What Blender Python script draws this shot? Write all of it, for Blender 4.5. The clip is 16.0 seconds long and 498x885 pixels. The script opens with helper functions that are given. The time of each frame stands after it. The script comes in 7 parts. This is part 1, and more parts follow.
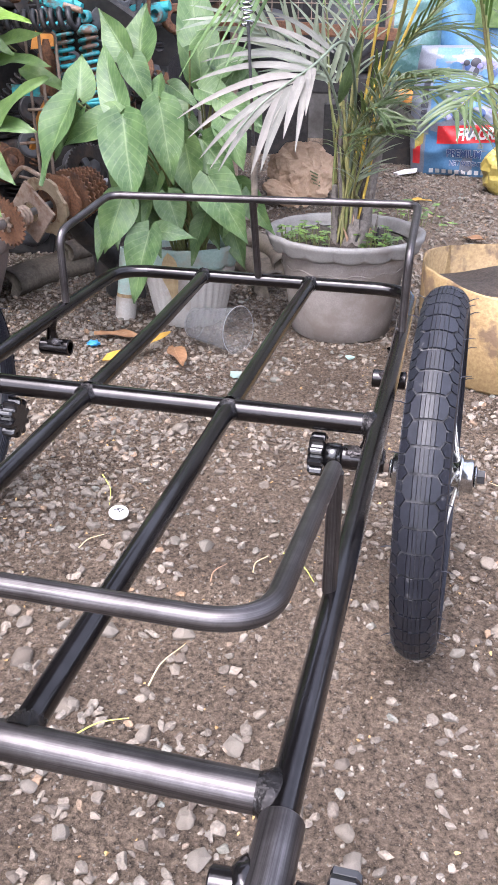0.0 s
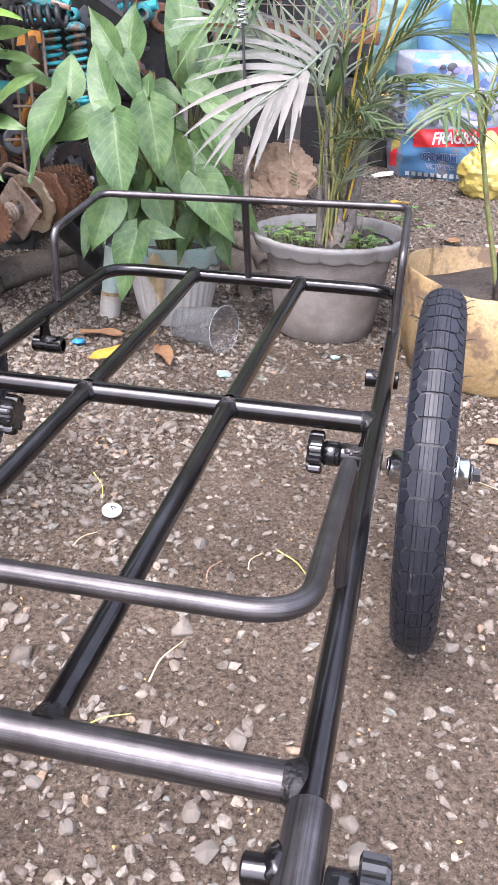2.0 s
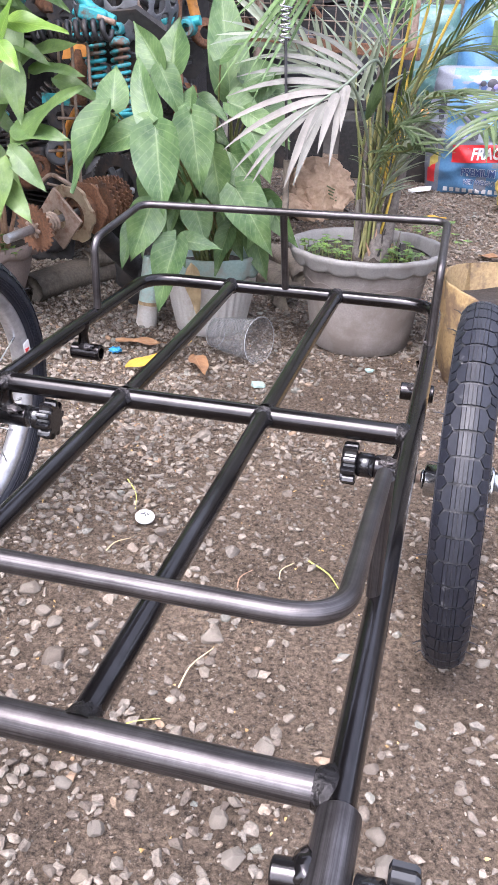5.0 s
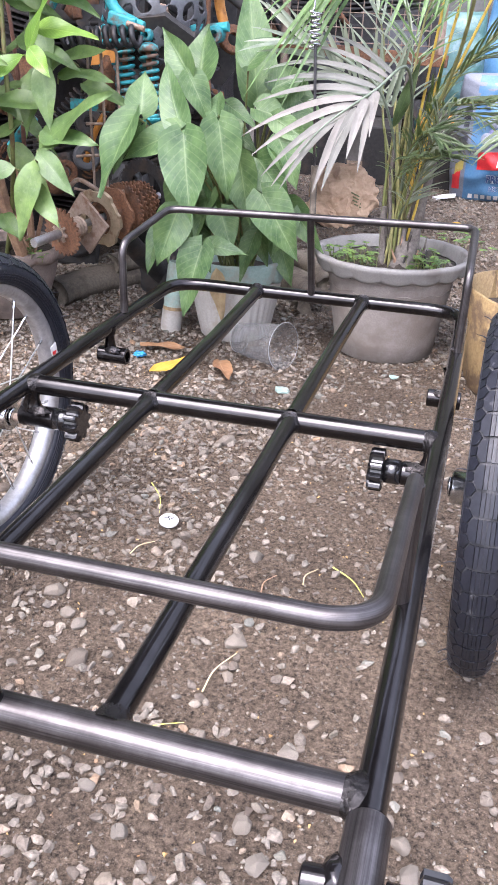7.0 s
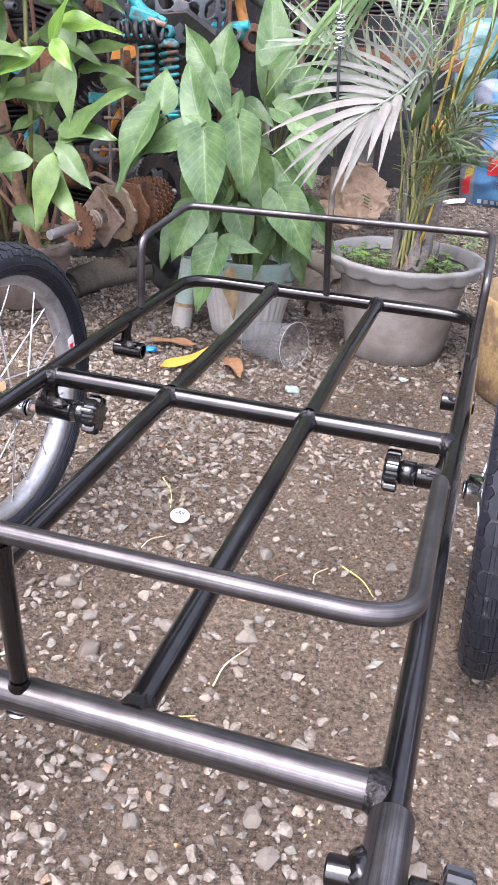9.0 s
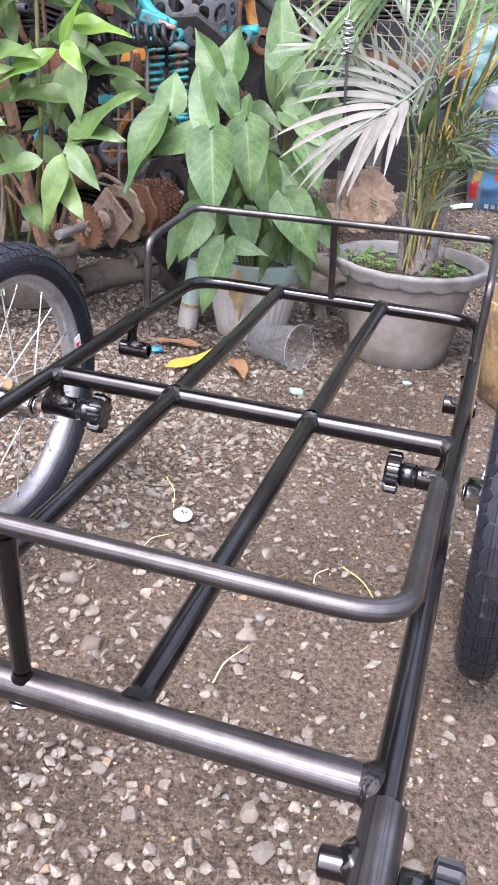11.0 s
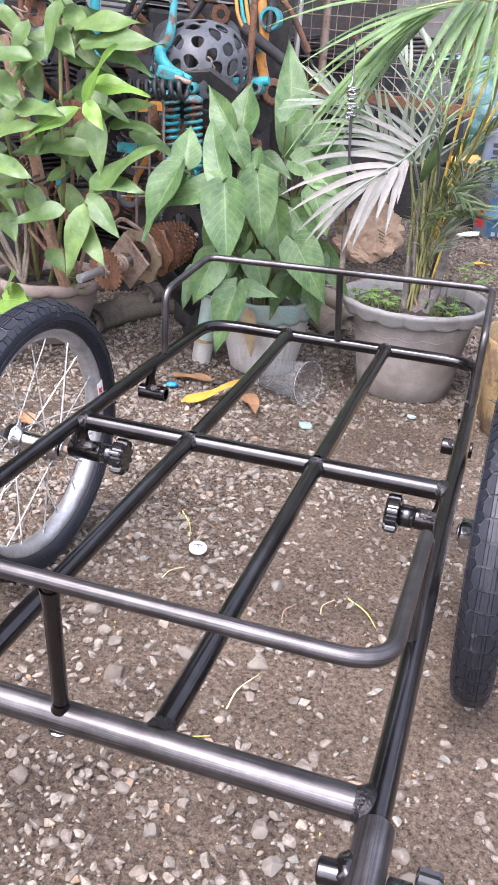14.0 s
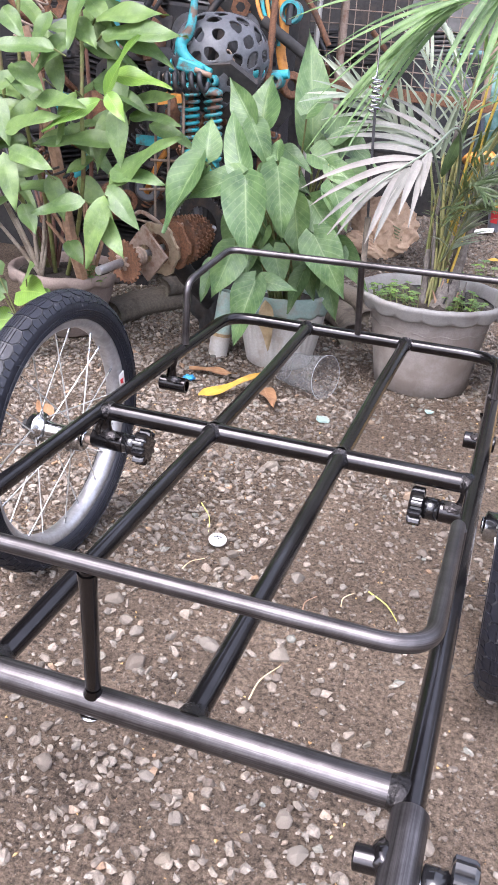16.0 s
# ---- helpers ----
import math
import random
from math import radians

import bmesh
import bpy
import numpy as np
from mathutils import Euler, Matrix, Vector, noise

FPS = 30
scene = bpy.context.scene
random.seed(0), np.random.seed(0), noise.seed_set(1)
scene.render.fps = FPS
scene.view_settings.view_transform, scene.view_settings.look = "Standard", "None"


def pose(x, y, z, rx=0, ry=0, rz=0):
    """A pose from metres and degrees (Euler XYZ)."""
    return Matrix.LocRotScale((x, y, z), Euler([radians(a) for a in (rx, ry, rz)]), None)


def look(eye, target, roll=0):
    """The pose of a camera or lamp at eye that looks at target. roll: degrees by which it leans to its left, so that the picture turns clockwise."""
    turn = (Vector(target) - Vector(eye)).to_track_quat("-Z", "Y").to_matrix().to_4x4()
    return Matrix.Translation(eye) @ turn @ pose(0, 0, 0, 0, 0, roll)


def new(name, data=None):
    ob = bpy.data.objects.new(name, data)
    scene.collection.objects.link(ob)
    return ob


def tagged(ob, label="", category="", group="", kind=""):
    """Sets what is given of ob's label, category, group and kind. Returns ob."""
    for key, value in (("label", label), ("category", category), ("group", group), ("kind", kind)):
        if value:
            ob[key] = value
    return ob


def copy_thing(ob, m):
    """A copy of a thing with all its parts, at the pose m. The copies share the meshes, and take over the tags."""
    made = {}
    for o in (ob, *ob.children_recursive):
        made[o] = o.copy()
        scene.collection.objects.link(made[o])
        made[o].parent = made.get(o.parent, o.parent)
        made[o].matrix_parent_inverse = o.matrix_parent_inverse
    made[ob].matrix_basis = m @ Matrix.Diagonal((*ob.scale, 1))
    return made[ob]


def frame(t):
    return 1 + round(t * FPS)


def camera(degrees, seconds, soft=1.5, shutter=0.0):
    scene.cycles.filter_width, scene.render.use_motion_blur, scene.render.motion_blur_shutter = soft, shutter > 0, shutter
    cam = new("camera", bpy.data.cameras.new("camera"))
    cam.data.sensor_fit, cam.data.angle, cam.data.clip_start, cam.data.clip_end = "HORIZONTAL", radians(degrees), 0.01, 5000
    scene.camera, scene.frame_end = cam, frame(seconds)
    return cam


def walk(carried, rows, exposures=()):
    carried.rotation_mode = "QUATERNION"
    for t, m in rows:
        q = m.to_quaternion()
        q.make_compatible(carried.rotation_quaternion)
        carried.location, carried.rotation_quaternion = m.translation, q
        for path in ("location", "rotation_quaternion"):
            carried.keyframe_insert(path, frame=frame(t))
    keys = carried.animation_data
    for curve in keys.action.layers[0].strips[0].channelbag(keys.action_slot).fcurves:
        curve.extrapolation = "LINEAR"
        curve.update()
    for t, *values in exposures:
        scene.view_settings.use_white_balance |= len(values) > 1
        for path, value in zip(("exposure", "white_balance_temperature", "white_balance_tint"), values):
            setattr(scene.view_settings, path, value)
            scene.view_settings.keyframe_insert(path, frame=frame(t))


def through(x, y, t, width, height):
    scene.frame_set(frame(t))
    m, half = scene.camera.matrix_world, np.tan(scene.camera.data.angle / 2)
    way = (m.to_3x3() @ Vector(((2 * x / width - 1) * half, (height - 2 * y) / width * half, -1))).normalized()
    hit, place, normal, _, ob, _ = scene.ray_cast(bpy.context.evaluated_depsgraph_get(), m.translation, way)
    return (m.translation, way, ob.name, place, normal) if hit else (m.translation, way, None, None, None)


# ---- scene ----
cam = camera(32.7, 16.0, 0.5)
PATH = [
    (0, (0.322, -0.858, 0.672), (-0.106, 0.866, -0.246), 0.3),
    (0.5, (0.307, -0.863, 0.676), (-0.092, 0.867, -0.245), 0.5),
    (1, (0.299, -0.868, 0.675), (-0.076, 0.867, -0.246), 0.9),
    (1.5, (0.299, -0.871, 0.675), (-0.064, 0.867, -0.245), 1.3),
    (2, (0.29, -0.876, 0.674), (-0.067, 0.865, -0.243), 1.6),
    (2.5, (0.288, -0.878, 0.674), (-0.074, 0.863, -0.24), 1.8),
    (3, (0.284, -0.883, 0.674), (-0.091, 0.859, -0.236), 1.9),
    (3.5, (0.281, -0.885, 0.672), (-0.104, 0.857, -0.232), 2.1),
    (4, (0.289, -0.884, 0.675), (-0.113, 0.856, -0.226), 2.0),
    (6.5, (0.281, -0.884, 0.67), (-0.182, 0.85, -0.212), 1.9),
    (7, (0.279, -0.886, 0.671), (-0.197, 0.845, -0.21), 1.9),
    (7.5, (0.275, -0.892, 0.672), (-0.214, 0.836, -0.209), 2.0),
    (8, (0.266, -0.895, 0.673), (-0.226, 0.832, -0.209), 2.3),
    (8.5, (0.266, -0.895, 0.672), (-0.219, 0.834, -0.211), 3.0),
    (9, (0.259, -0.899, 0.672), (-0.211, 0.832, -0.212), 3.7),
    (11.5, (0.265, -0.909, 0.676), (-0.219, 0.822, -0.202), 4.4),
    (12, (0.264, -0.908, 0.677), (-0.231, 0.821, -0.198), 4.3),
    (12.2, (0.263, -0.921, 0.723), (-0.241, 0.798, -0.166), 4.3),
    (12.3, (0.265, -0.929, 0.74), (-0.247, 0.795, -0.134), 4.2),
    (12.5, (0.264, -0.948, 0.764), (-0.239, 0.782, -0.105), 4.4),
    (12.7, (0.276, -0.968, 0.775), (-0.232, 0.755, -0.105), 3.7),
    (13, (0.269, -0.948, 0.742), (-0.238, 0.786, -0.117), 4.2),
    (13.5, (0.279, -0.955, 0.741), (-0.231, 0.782, -0.109), 4.0),
    (14, (0.281, -0.968, 0.746), (-0.236, 0.767, -0.105), 3.8),
    (14.5, (0.279, -0.969, 0.745), (-0.243, 0.761, -0.113), 3.7),
    (15, (0.278, -0.968, 0.743), (-0.248, 0.759, -0.119), 3.7),
    (15.5, (0.268, -0.972, 0.74), (-0.259, 0.755, -0.12), 3.8),
    (16, (0.262, -0.977, 0.737), (-0.27, 0.75, -0.121), 4.1),
]
walk(cam, [(t, look(eye, target, roll)) for t, eye, target, roll in PATH], [(0, 2.74, 6080, 20), (16, 2.74, 6080, 20)])

# ---------------------------------------------------------------- light
world = bpy.data.worlds.new("overcast_sky")
scene.world = world
world.use_nodes = True
wn, wl = world.node_tree.nodes, world.node_tree.links
sky = wn.new("ShaderNodeTexSky")
sky.sky_type, sky.sun_disc = "NISHITA", False
sky.sun_elevation, sky.sun_rotation = radians(62), radians(200)
sky.air_density, sky.dust_density = 1.0, 4.0
pale = wn.new("ShaderNodeHueSaturation")
pale.inputs["Saturation"].default_value = 0.42
wl.new(sky.outputs["Color"], pale.inputs["Color"])
wl.new(pale.outputs["Color"], wn["Background"].inputs["Color"])
wn["Background"].inputs["Strength"].default_value = 0.15
sun_data = bpy.data.lights.new("sun", "SUN")
sun_data.energy, sun_data.angle, sun_data.color = 0.6, radians(40), (1.0, 0.97, 0.93)
sun = new("sun", sun_data)
sun.matrix_world = look((-0.9, -2.4, 5.0), (0, 0, 0))

# ---------------------------------------------------------------- geometry helpers
WORLD = {}


def thing(name, place, label, category, group="", kind=""):
    """A top-level thing: an Empty at its base."""
    ob = new(name)
    ob.empty_display_size = 0.05
    ob.location = place
    WORLD[ob] = Matrix.Translation(place)
    return tagged(ob, label, category, group, kind)


def mesh_of(name, verts, faces, material, smooth=True, uvs=None):
    me = bpy.data.meshes.new(name)
    me.from_pydata([tuple(v) for v in verts], [], faces)
    if uvs is not None:
        layer = me.uv_layers.new(name="UVMap")
        for loop in me.loops:
            layer.data[loop.index].uv = uvs[loop.vertex_index]
    me.materials.append(material)
    if smooth:
        me.polygons.foreach_set("use_smooth", [True] * len(me.polygons))
    me.update()
    return me


def part(name, geo, material, parent=None, label="", smooth=True, kind=""):
    """One mesh object from (verts, faces[, uvs]) or a mesh, under a thing or a part, in world coordinates."""
    if isinstance(geo, bpy.types.Mesh):
        me = geo
    else:
        me = mesh_of(name, geo[0], geo[1], material, smooth, geo[2] if len(geo) > 2 else None)
    ob = new(name, me)
    if parent is not None:
        ob.parent = parent
        ob.matrix_parent_inverse = WORLD[parent].inverted()
    WORLD[ob] = Matrix.Identity(4)
    return tagged(ob, label, kind=kind)


def placed(name, me, m, parent, label=""):
    """An object on a shared mesh at the world pose m."""
    ob = new(name, me)
    ob.parent = parent
    ob.matrix_parent_inverse = WORLD[parent].inverted()
    ob.matrix_basis = m
    WORLD[ob] = m
    return tagged(ob, label)


def solo(name, geo, material, label, category, group="", kind="", smooth=True):
    """A top-level thing that is one mesh."""
    return tagged(part(name, geo, material, None, "", smooth), label, category, group, kind)


def join(*geos):
    verts, faces = [], []
    for g in geos:
        n = len(verts)
        verts += [Vector(v) for v in g[0]]
        faces += [tuple(i + n for i in f) for f in g[1]]
    return verts, faces


def moved(geo, m):
    return ([m @ Vector(v) for v in geo[0]], geo[1]) + tuple(geo[2:])


def fillet(points, radius, steps=6):
    """A polyline with its inner corners rounded."""
    pts = [Vector(p) for p in points]
    out = [pts[0]]
    for a, b, c in zip(pts, pts[1:], pts[2:]):
        u, v = (a - b), (c - b)
        r = min(radius, 0.48 * u.length, 0.48 * v.length)
        p, q = b + u.normalized() * r, b + v.normalized() * r
        for k in range(steps + 1):
            s = k / steps
            out.append(p * (1 - s) ** 2 + b * 2 * s * (1 - s) + q * s * s)
    out.append(pts[-1])
    return out


def bezier(points, steps=12):
    """A smooth curve through points (Catmull-Rom)."""
    p = [Vector(q) for q in points]
    p = [2 * p[0] - p[1]] + p + [2 * p[-1] - p[-2]]
    out = []
    for i in range(1, len(p) - 2):
        for k in range(steps):
            s = k / steps
            out.append(0.5 * (2 * p[i] + (p[i + 1] - p[i - 1]) * s + (2 * p[i - 1] - 5 * p[i] + 4 * p[i + 1] - p[i + 2]) * s * s
                              + (3 * p[i] - p[i - 1] - 3 * p[i + 1] + p[i + 2]) * s ** 3))
    out.append(p[-2])
    return out


def tube(points, radius, sides=14, caps=True, closed=False):
    """A round tube along a polyline; radius: one number or one for each point."""
    pts = [Vector(p) for p in points]
    n = len(pts)
    radii = [radius] * n if isinstance(radius, (int, float)) else list(radius)
    tangents = []
    for i in range(n):
        a = pts[(i - 1) % n] if closed or i else pts[0]
        b = pts[(i + 1) % n] if closed or i < n - 1 else pts[-1]
        tangents.append((b - a).normalized())
    side = tangents[0].orthogonal().normalized()
    verts, faces = [], []
    for i in range(n):
        side = (side - tangents[i] * side.dot(tangents[i])).normalized()
        up = tangents[i].cross(side)
        for k in range(sides):
            a = 2 * math.pi * k / sides
            verts.append(pts[i] + (side * math.cos(a) + up * math.sin(a)) * radii[i])
    for i in range(n if closed else n - 1):
        j = (i + 1) % n
        for k in range(sides):
            l = (k + 1) % sides
            faces.append((i * sides + k, i * sides + l, j * sides + l, j * sides + k))
    if caps and not closed:
        m = len(verts)
        verts += [v.copy() for v in verts[:sides]] + [v.copy() for v in verts[(n - 1) * sides:n * sides]]
        faces.append(tuple(reversed(range(m, m + sides))))
        faces.append(tuple(range(m + sides, m + 2 * sides)))
    return verts, faces


def bar_tube(points, radius, sides=18):
    """A tube with its own layout: u round it (mirrored), v along it in metres."""
    verts, faces = tube(points, radius, sides)
    pts = [Vector(p) for p in points]
    run, uvs = 0.0, []
    for i, p in enumerate(pts):
        run += (p - pts[i - 1]).length if i else 0.0
        uvs += [(abs(1 - 2 * k / sides), run) for k in range(sides)]
    uvs += [(0.5, 0.0)] * sides + [(0.5, run)] * sides
    return verts, faces, uvs


def hollow(a, b, outer, inner, sides=20):
    """A short pipe with a real bore from a to b."""
    a, b = Vector(a), Vector(b)
    d = (b - a).normalized()
    side = d.orthogonal().normalized()
    up = d.cross(side)
    verts, faces, uvs = [], [], []
    e, f = (outer - inner) * 0.25, 0.0004
    rings = [(a + d * f, inner), (a, inner), (a, inner + f), (a, outer - e - f), (a, outer - e), (a + d * e, outer), (a + d * (e + f), outer),
             (b - d * (e + f), outer), (b - d * e, outer), (b, outer - e), (b, outer - e - f), (b, inner + f), (b, inner), (b - d * f, inner)]
    for p, r in rings:
        for k in range(sides):
            t = 2 * math.pi * k / sides
            verts.append(p + (side * math.cos(t) + up * math.sin(t)) * r)
            uvs.append((abs(1 - 2 * k / sides), (p - a).dot(d)))
    m = len(rings)
    for i in range(m):
        j = (i + 1) % m
        for k in range(sides):
            l = (k + 1) % sides
            faces.append((i * sides + k, i * sides + l, j * sides + l, j * sides + k))
    return verts, faces, uvs


def lathe(profile, sides=40, wave=None):
    """Turns (radius, height) pairs round z; wave(angle, index) scales the radius and lifts the height."""
    verts, faces = [], []
    for i, (r, z) in enumerate(profile):
        for k in range(sides):
            a = 2 * math.pi * k / sides
            s, lift = wave(a, i) if wave else (1.0, 0.0)
            verts.append(Vector((r * s * math.cos(a), r * s * math.sin(a), z + lift)))
    for i in range(len(profile) - 1):
        for k in range(sides):
            l = (k + 1) % sides
            faces.append((i * sides + k, i * sides + l, (i + 1) * sides + l, (i + 1) * sides + k))
    return verts, faces


def disc_cap(geo, sides, ring, flip=False):
    """Closes a ring of a lathe."""
    idx = [ring * sides + k for k in range(sides)]
    geo[1].append(tuple(reversed(idx)) if flip else tuple(idx))
    return geo


def block(sx, sy, sz, bevel=0.002, m=None):
    """A box with rounded edges, centred at the origin."""
    bm = bmesh.new()
    bmesh.ops.create_cube(bm, size=1.0)
    bmesh.ops.scale(bm, vec=(sx, sy, sz), verts=bm.verts)
    if bevel:
        bmesh.ops.bevel(bm, geom=bm.edges[:], offset=bevel, segments=2, affect="EDGES", profile=0.5)
    geo = [v.co.copy() for v in bm.verts], [tuple(v.index for v in f.verts) for f in bm.faces]
    bm.verts.index_update()
    geo = [v.co.copy() for v in bm.verts], [tuple(v.index for v in f.verts) for f in bm.faces]
    bm.free()
    return moved(geo, m) if m else geo


def slab(outline, depth, m=None):
    """A flat outline (x, y) given a thickness along z, from 0 to depth."""
    n = len(outline)
    verts = [Vector((x, y, 0)) for x, y in outline] + [Vector((x, y, depth)) for x, y in outline]
    faces = [tuple(reversed(range(n))), tuple(range(n, 2 * n))]
    faces += [(i, (i + 1) % n, n + (i + 1) % n, n + i) for i in range(n)]
    return moved((verts, faces), m) if m else (verts, faces)


def ring_slab(outer, inner, depth, m=None):
    """A plate with a hole: outer and inner outlines with the same number of points."""
    n = len(outer)
    verts = [Vector((x, y, z)) for z in (0, depth) for x, y in (*outer, *inner)]
    faces = []
    for i in range(n):
        j = (i + 1) % n
        faces += [(i, n + i, n + j, j), (2 * n + i, 2 * n + j, 3 * n + j, 3 * n + i), (i, j, 2 * n + j, 2 * n + i), (n + i, 3 * n + i, 3 * n + j, n + j)]
    return moved((verts, faces), m) if m else (verts, faces)


def blob(size, seed, rough=0.25, sub=2, scale=1.6):
    """A lumpy stone-like form."""
    bm = bmesh.new()
    bmesh.ops.create_icosphere(bm, subdivisions=sub, radius=1.0)
    for v in bm.verts:
        o = Vector((seed * 3.7, seed * 1.3, seed * 7.1))
        v.co *= 1 + rough * noise.noise(v.co * scale + o) + 0.4 * rough * noise.noise(v.co * 3.3 + o)
        v.co = Vector((v.co.x * size[0], v.co.y * size[1], v.co.z * size[2]))
    bm.verts.index_update()
    geo = [v.co.copy() for v in bm.verts], [tuple(v.index for v in f.verts) for f in bm.faces]
    bm.free()
    return geo


def chip(size, seed, sub=1):
    """A broken stone with softened facets: a ball cut back to a few random planes."""
    rng = random.Random(seed)
    planes = []
    for k in range(11):
        n = Vector((rng.gauss(0, 1), rng.gauss(0, 1), rng.gauss(0, 1))).normalized()
        planes.append((n, rng.uniform(0.5, 0.88)))
    bm = bmesh.new()
    bmesh.ops.create_icosphere(bm, subdivisions=sub, radius=1.0)
    bm.verts.index_update()
    verts = []
    for v in bm.verts:
        d = v.co.normalized()
        r = min([1.12] + [h / n.dot(d) for n, h in planes if n.dot(d) > 0.2])
        verts.append(Vector((d.x * r * size[0], d.y * r * size[1], d.z * r * size[2])))
    faces = [tuple(v.index for v in f.verts) for f in bm.faces]
    bm.free()
    return verts, faces


def circle(r, n, phase=0.0, cx=0.0, cy=0.0):
    return [(cx + r * math.cos(phase + 2 * math.pi * k / n), cy + r * math.sin(phase + 2 * math.pi * k / n)) for k in range(n)]


def along(a, b, roll=0.0):
    """The pose that takes +z onto the way from a to b, with its origin at a."""
    a, b = Vector(a), Vector(b)
    return Matrix.Translation(a) @ (b - a).to_track_quat("Z", "Y").to_matrix().to_4x4() @ Matrix.Rotation(roll, 4, "Z")


def coil(a, b, radius, wire, turns, sides=8, per=14):
    """A helical spring from a to b."""
    m = along(a, b)
    length = (Vector(b) - Vector(a)).length
    n = int(turns * per)
    return tube([m @ Vector((radius * math.cos(2 * math.pi * i / per), radius * math.sin(2 * math.pi * i / per), length * i / n)) for i in range(n + 1)], wire, sides)


# ---------------------------------------------------------------- materials
def principled(name):
    m = bpy.data.materials.new(name)
    m.use_nodes = True
    return m, m.node_tree.nodes, m.node_tree.links, m.node_tree.nodes["Principled BSDF"]


def ramp(nodes, links, source, a, b, low=0.35, high=0.65):
    r = nodes.new("ShaderNodeValToRGB")
    r.color_ramp.elements[0].position, r.color_ramp.elements[1].position = low, high
    r.color_ramp.elements[0].color, r.color_ramp.elements[1].color = (*a, 1), (*b, 1)
    links.new(source, r.inputs["Fac"])
    return r.outputs["Color"]


def noise_of(nodes, links, vector, scale, detail=6, rough=0.6):
    n = nodes.new("ShaderNodeTexNoise")
    n.inputs["Scale"].default_value, n.inputs["Detail"].default_value, n.inputs["Roughness"].default_value = scale, detail, rough
    links.new(vector, n.inputs["Vector"])
    return n.outputs["Fac"]


def mixed(nodes, links, fac, a, b, mode="MIX"):
    m = nodes.new("ShaderNodeMix")
    m.data_type, m.blend_type = "RGBA", mode
    for slot, value in ((0, fac), (6, a), (7, b)):
        if isinstance(value, (int, float)):
            m.inputs[slot].default_value = value
        elif isinstance(value, tuple):
            m.inputs[slot].default_value = (*value, 1)
        else:
            links.new(value, m.inputs[slot])
    return m.outputs[2]


def surface(name, a, b, stain=None, rough=0.6, metal=0.0, grain=120, patch=9, bump=0.15, stain_at=(0.52, 0.68), rough_var=0.15, coat=0.0, spec=0.5):
    """Two-scale surface: grain mixes a and b, patches bring in the stain colour."""
    m, nodes, links, bsdf = principled(name)
    pos = nodes.new("ShaderNodeTexCoord").outputs["Object"]
    fine = noise_of(nodes, links, pos, grain)
    broad = noise_of(nodes, links, pos, patch, 5, 0.65)
    col = ramp(nodes, links, fine, a, b, 0.3, 0.7)
    if stain:
        mask = ramp(nodes, links, broad, (0, 0, 0), (1, 1, 1), *stain_at)
        col = mixed(nodes, links, mask, col, stain)
    info = nodes.new("ShaderNodeObjectInfo")
    vary = nodes.new("ShaderNodeMapRange")
    vary.inputs["To Min"].default_value, vary.inputs["To Max"].default_value = 0.88, 1.1
    links.new(info.outputs["Random"], vary.inputs["Value"])
    grey = nodes.new("ShaderNodeCombineColor")
    for k in range(3):
        links.new(vary.outputs["Result"], grey.inputs[k])
    col = mixed(nodes, links, 1.0, col, grey.outputs["Color"], "MULTIPLY")
    links.new(col, bsdf.inputs["Base Color"])
    rr = nodes.new("ShaderNodeMapRange")
    rr.inputs["To Min"].default_value, rr.inputs["To Max"].default_value = max(0.03, rough - rough_var), min(1, rough + rough_var)
    links.new(broad, rr.inputs["Value"])
    links.new(rr.outputs["Result"], bsdf.inputs["Roughness"])
    bsdf.inputs["Metallic"].default_value = metal
    bsdf.inputs["Specular IOR Level"].default_value = spec
    bsdf.inputs["Coat Weight"].default_value = coat
    bsdf.inputs["Coat Roughness"].default_value = 0.12
    if bump:
        bp = nodes.new("ShaderNodeBump")
        bp.inputs["Strength"].default_value, bp.inputs["Distance"].default_value = bump, 0.004
        links.new(fine, bp.inputs["Height"])
        links.new(bp.outputs["Normal"], bsdf.inputs["Normal"])
    return m


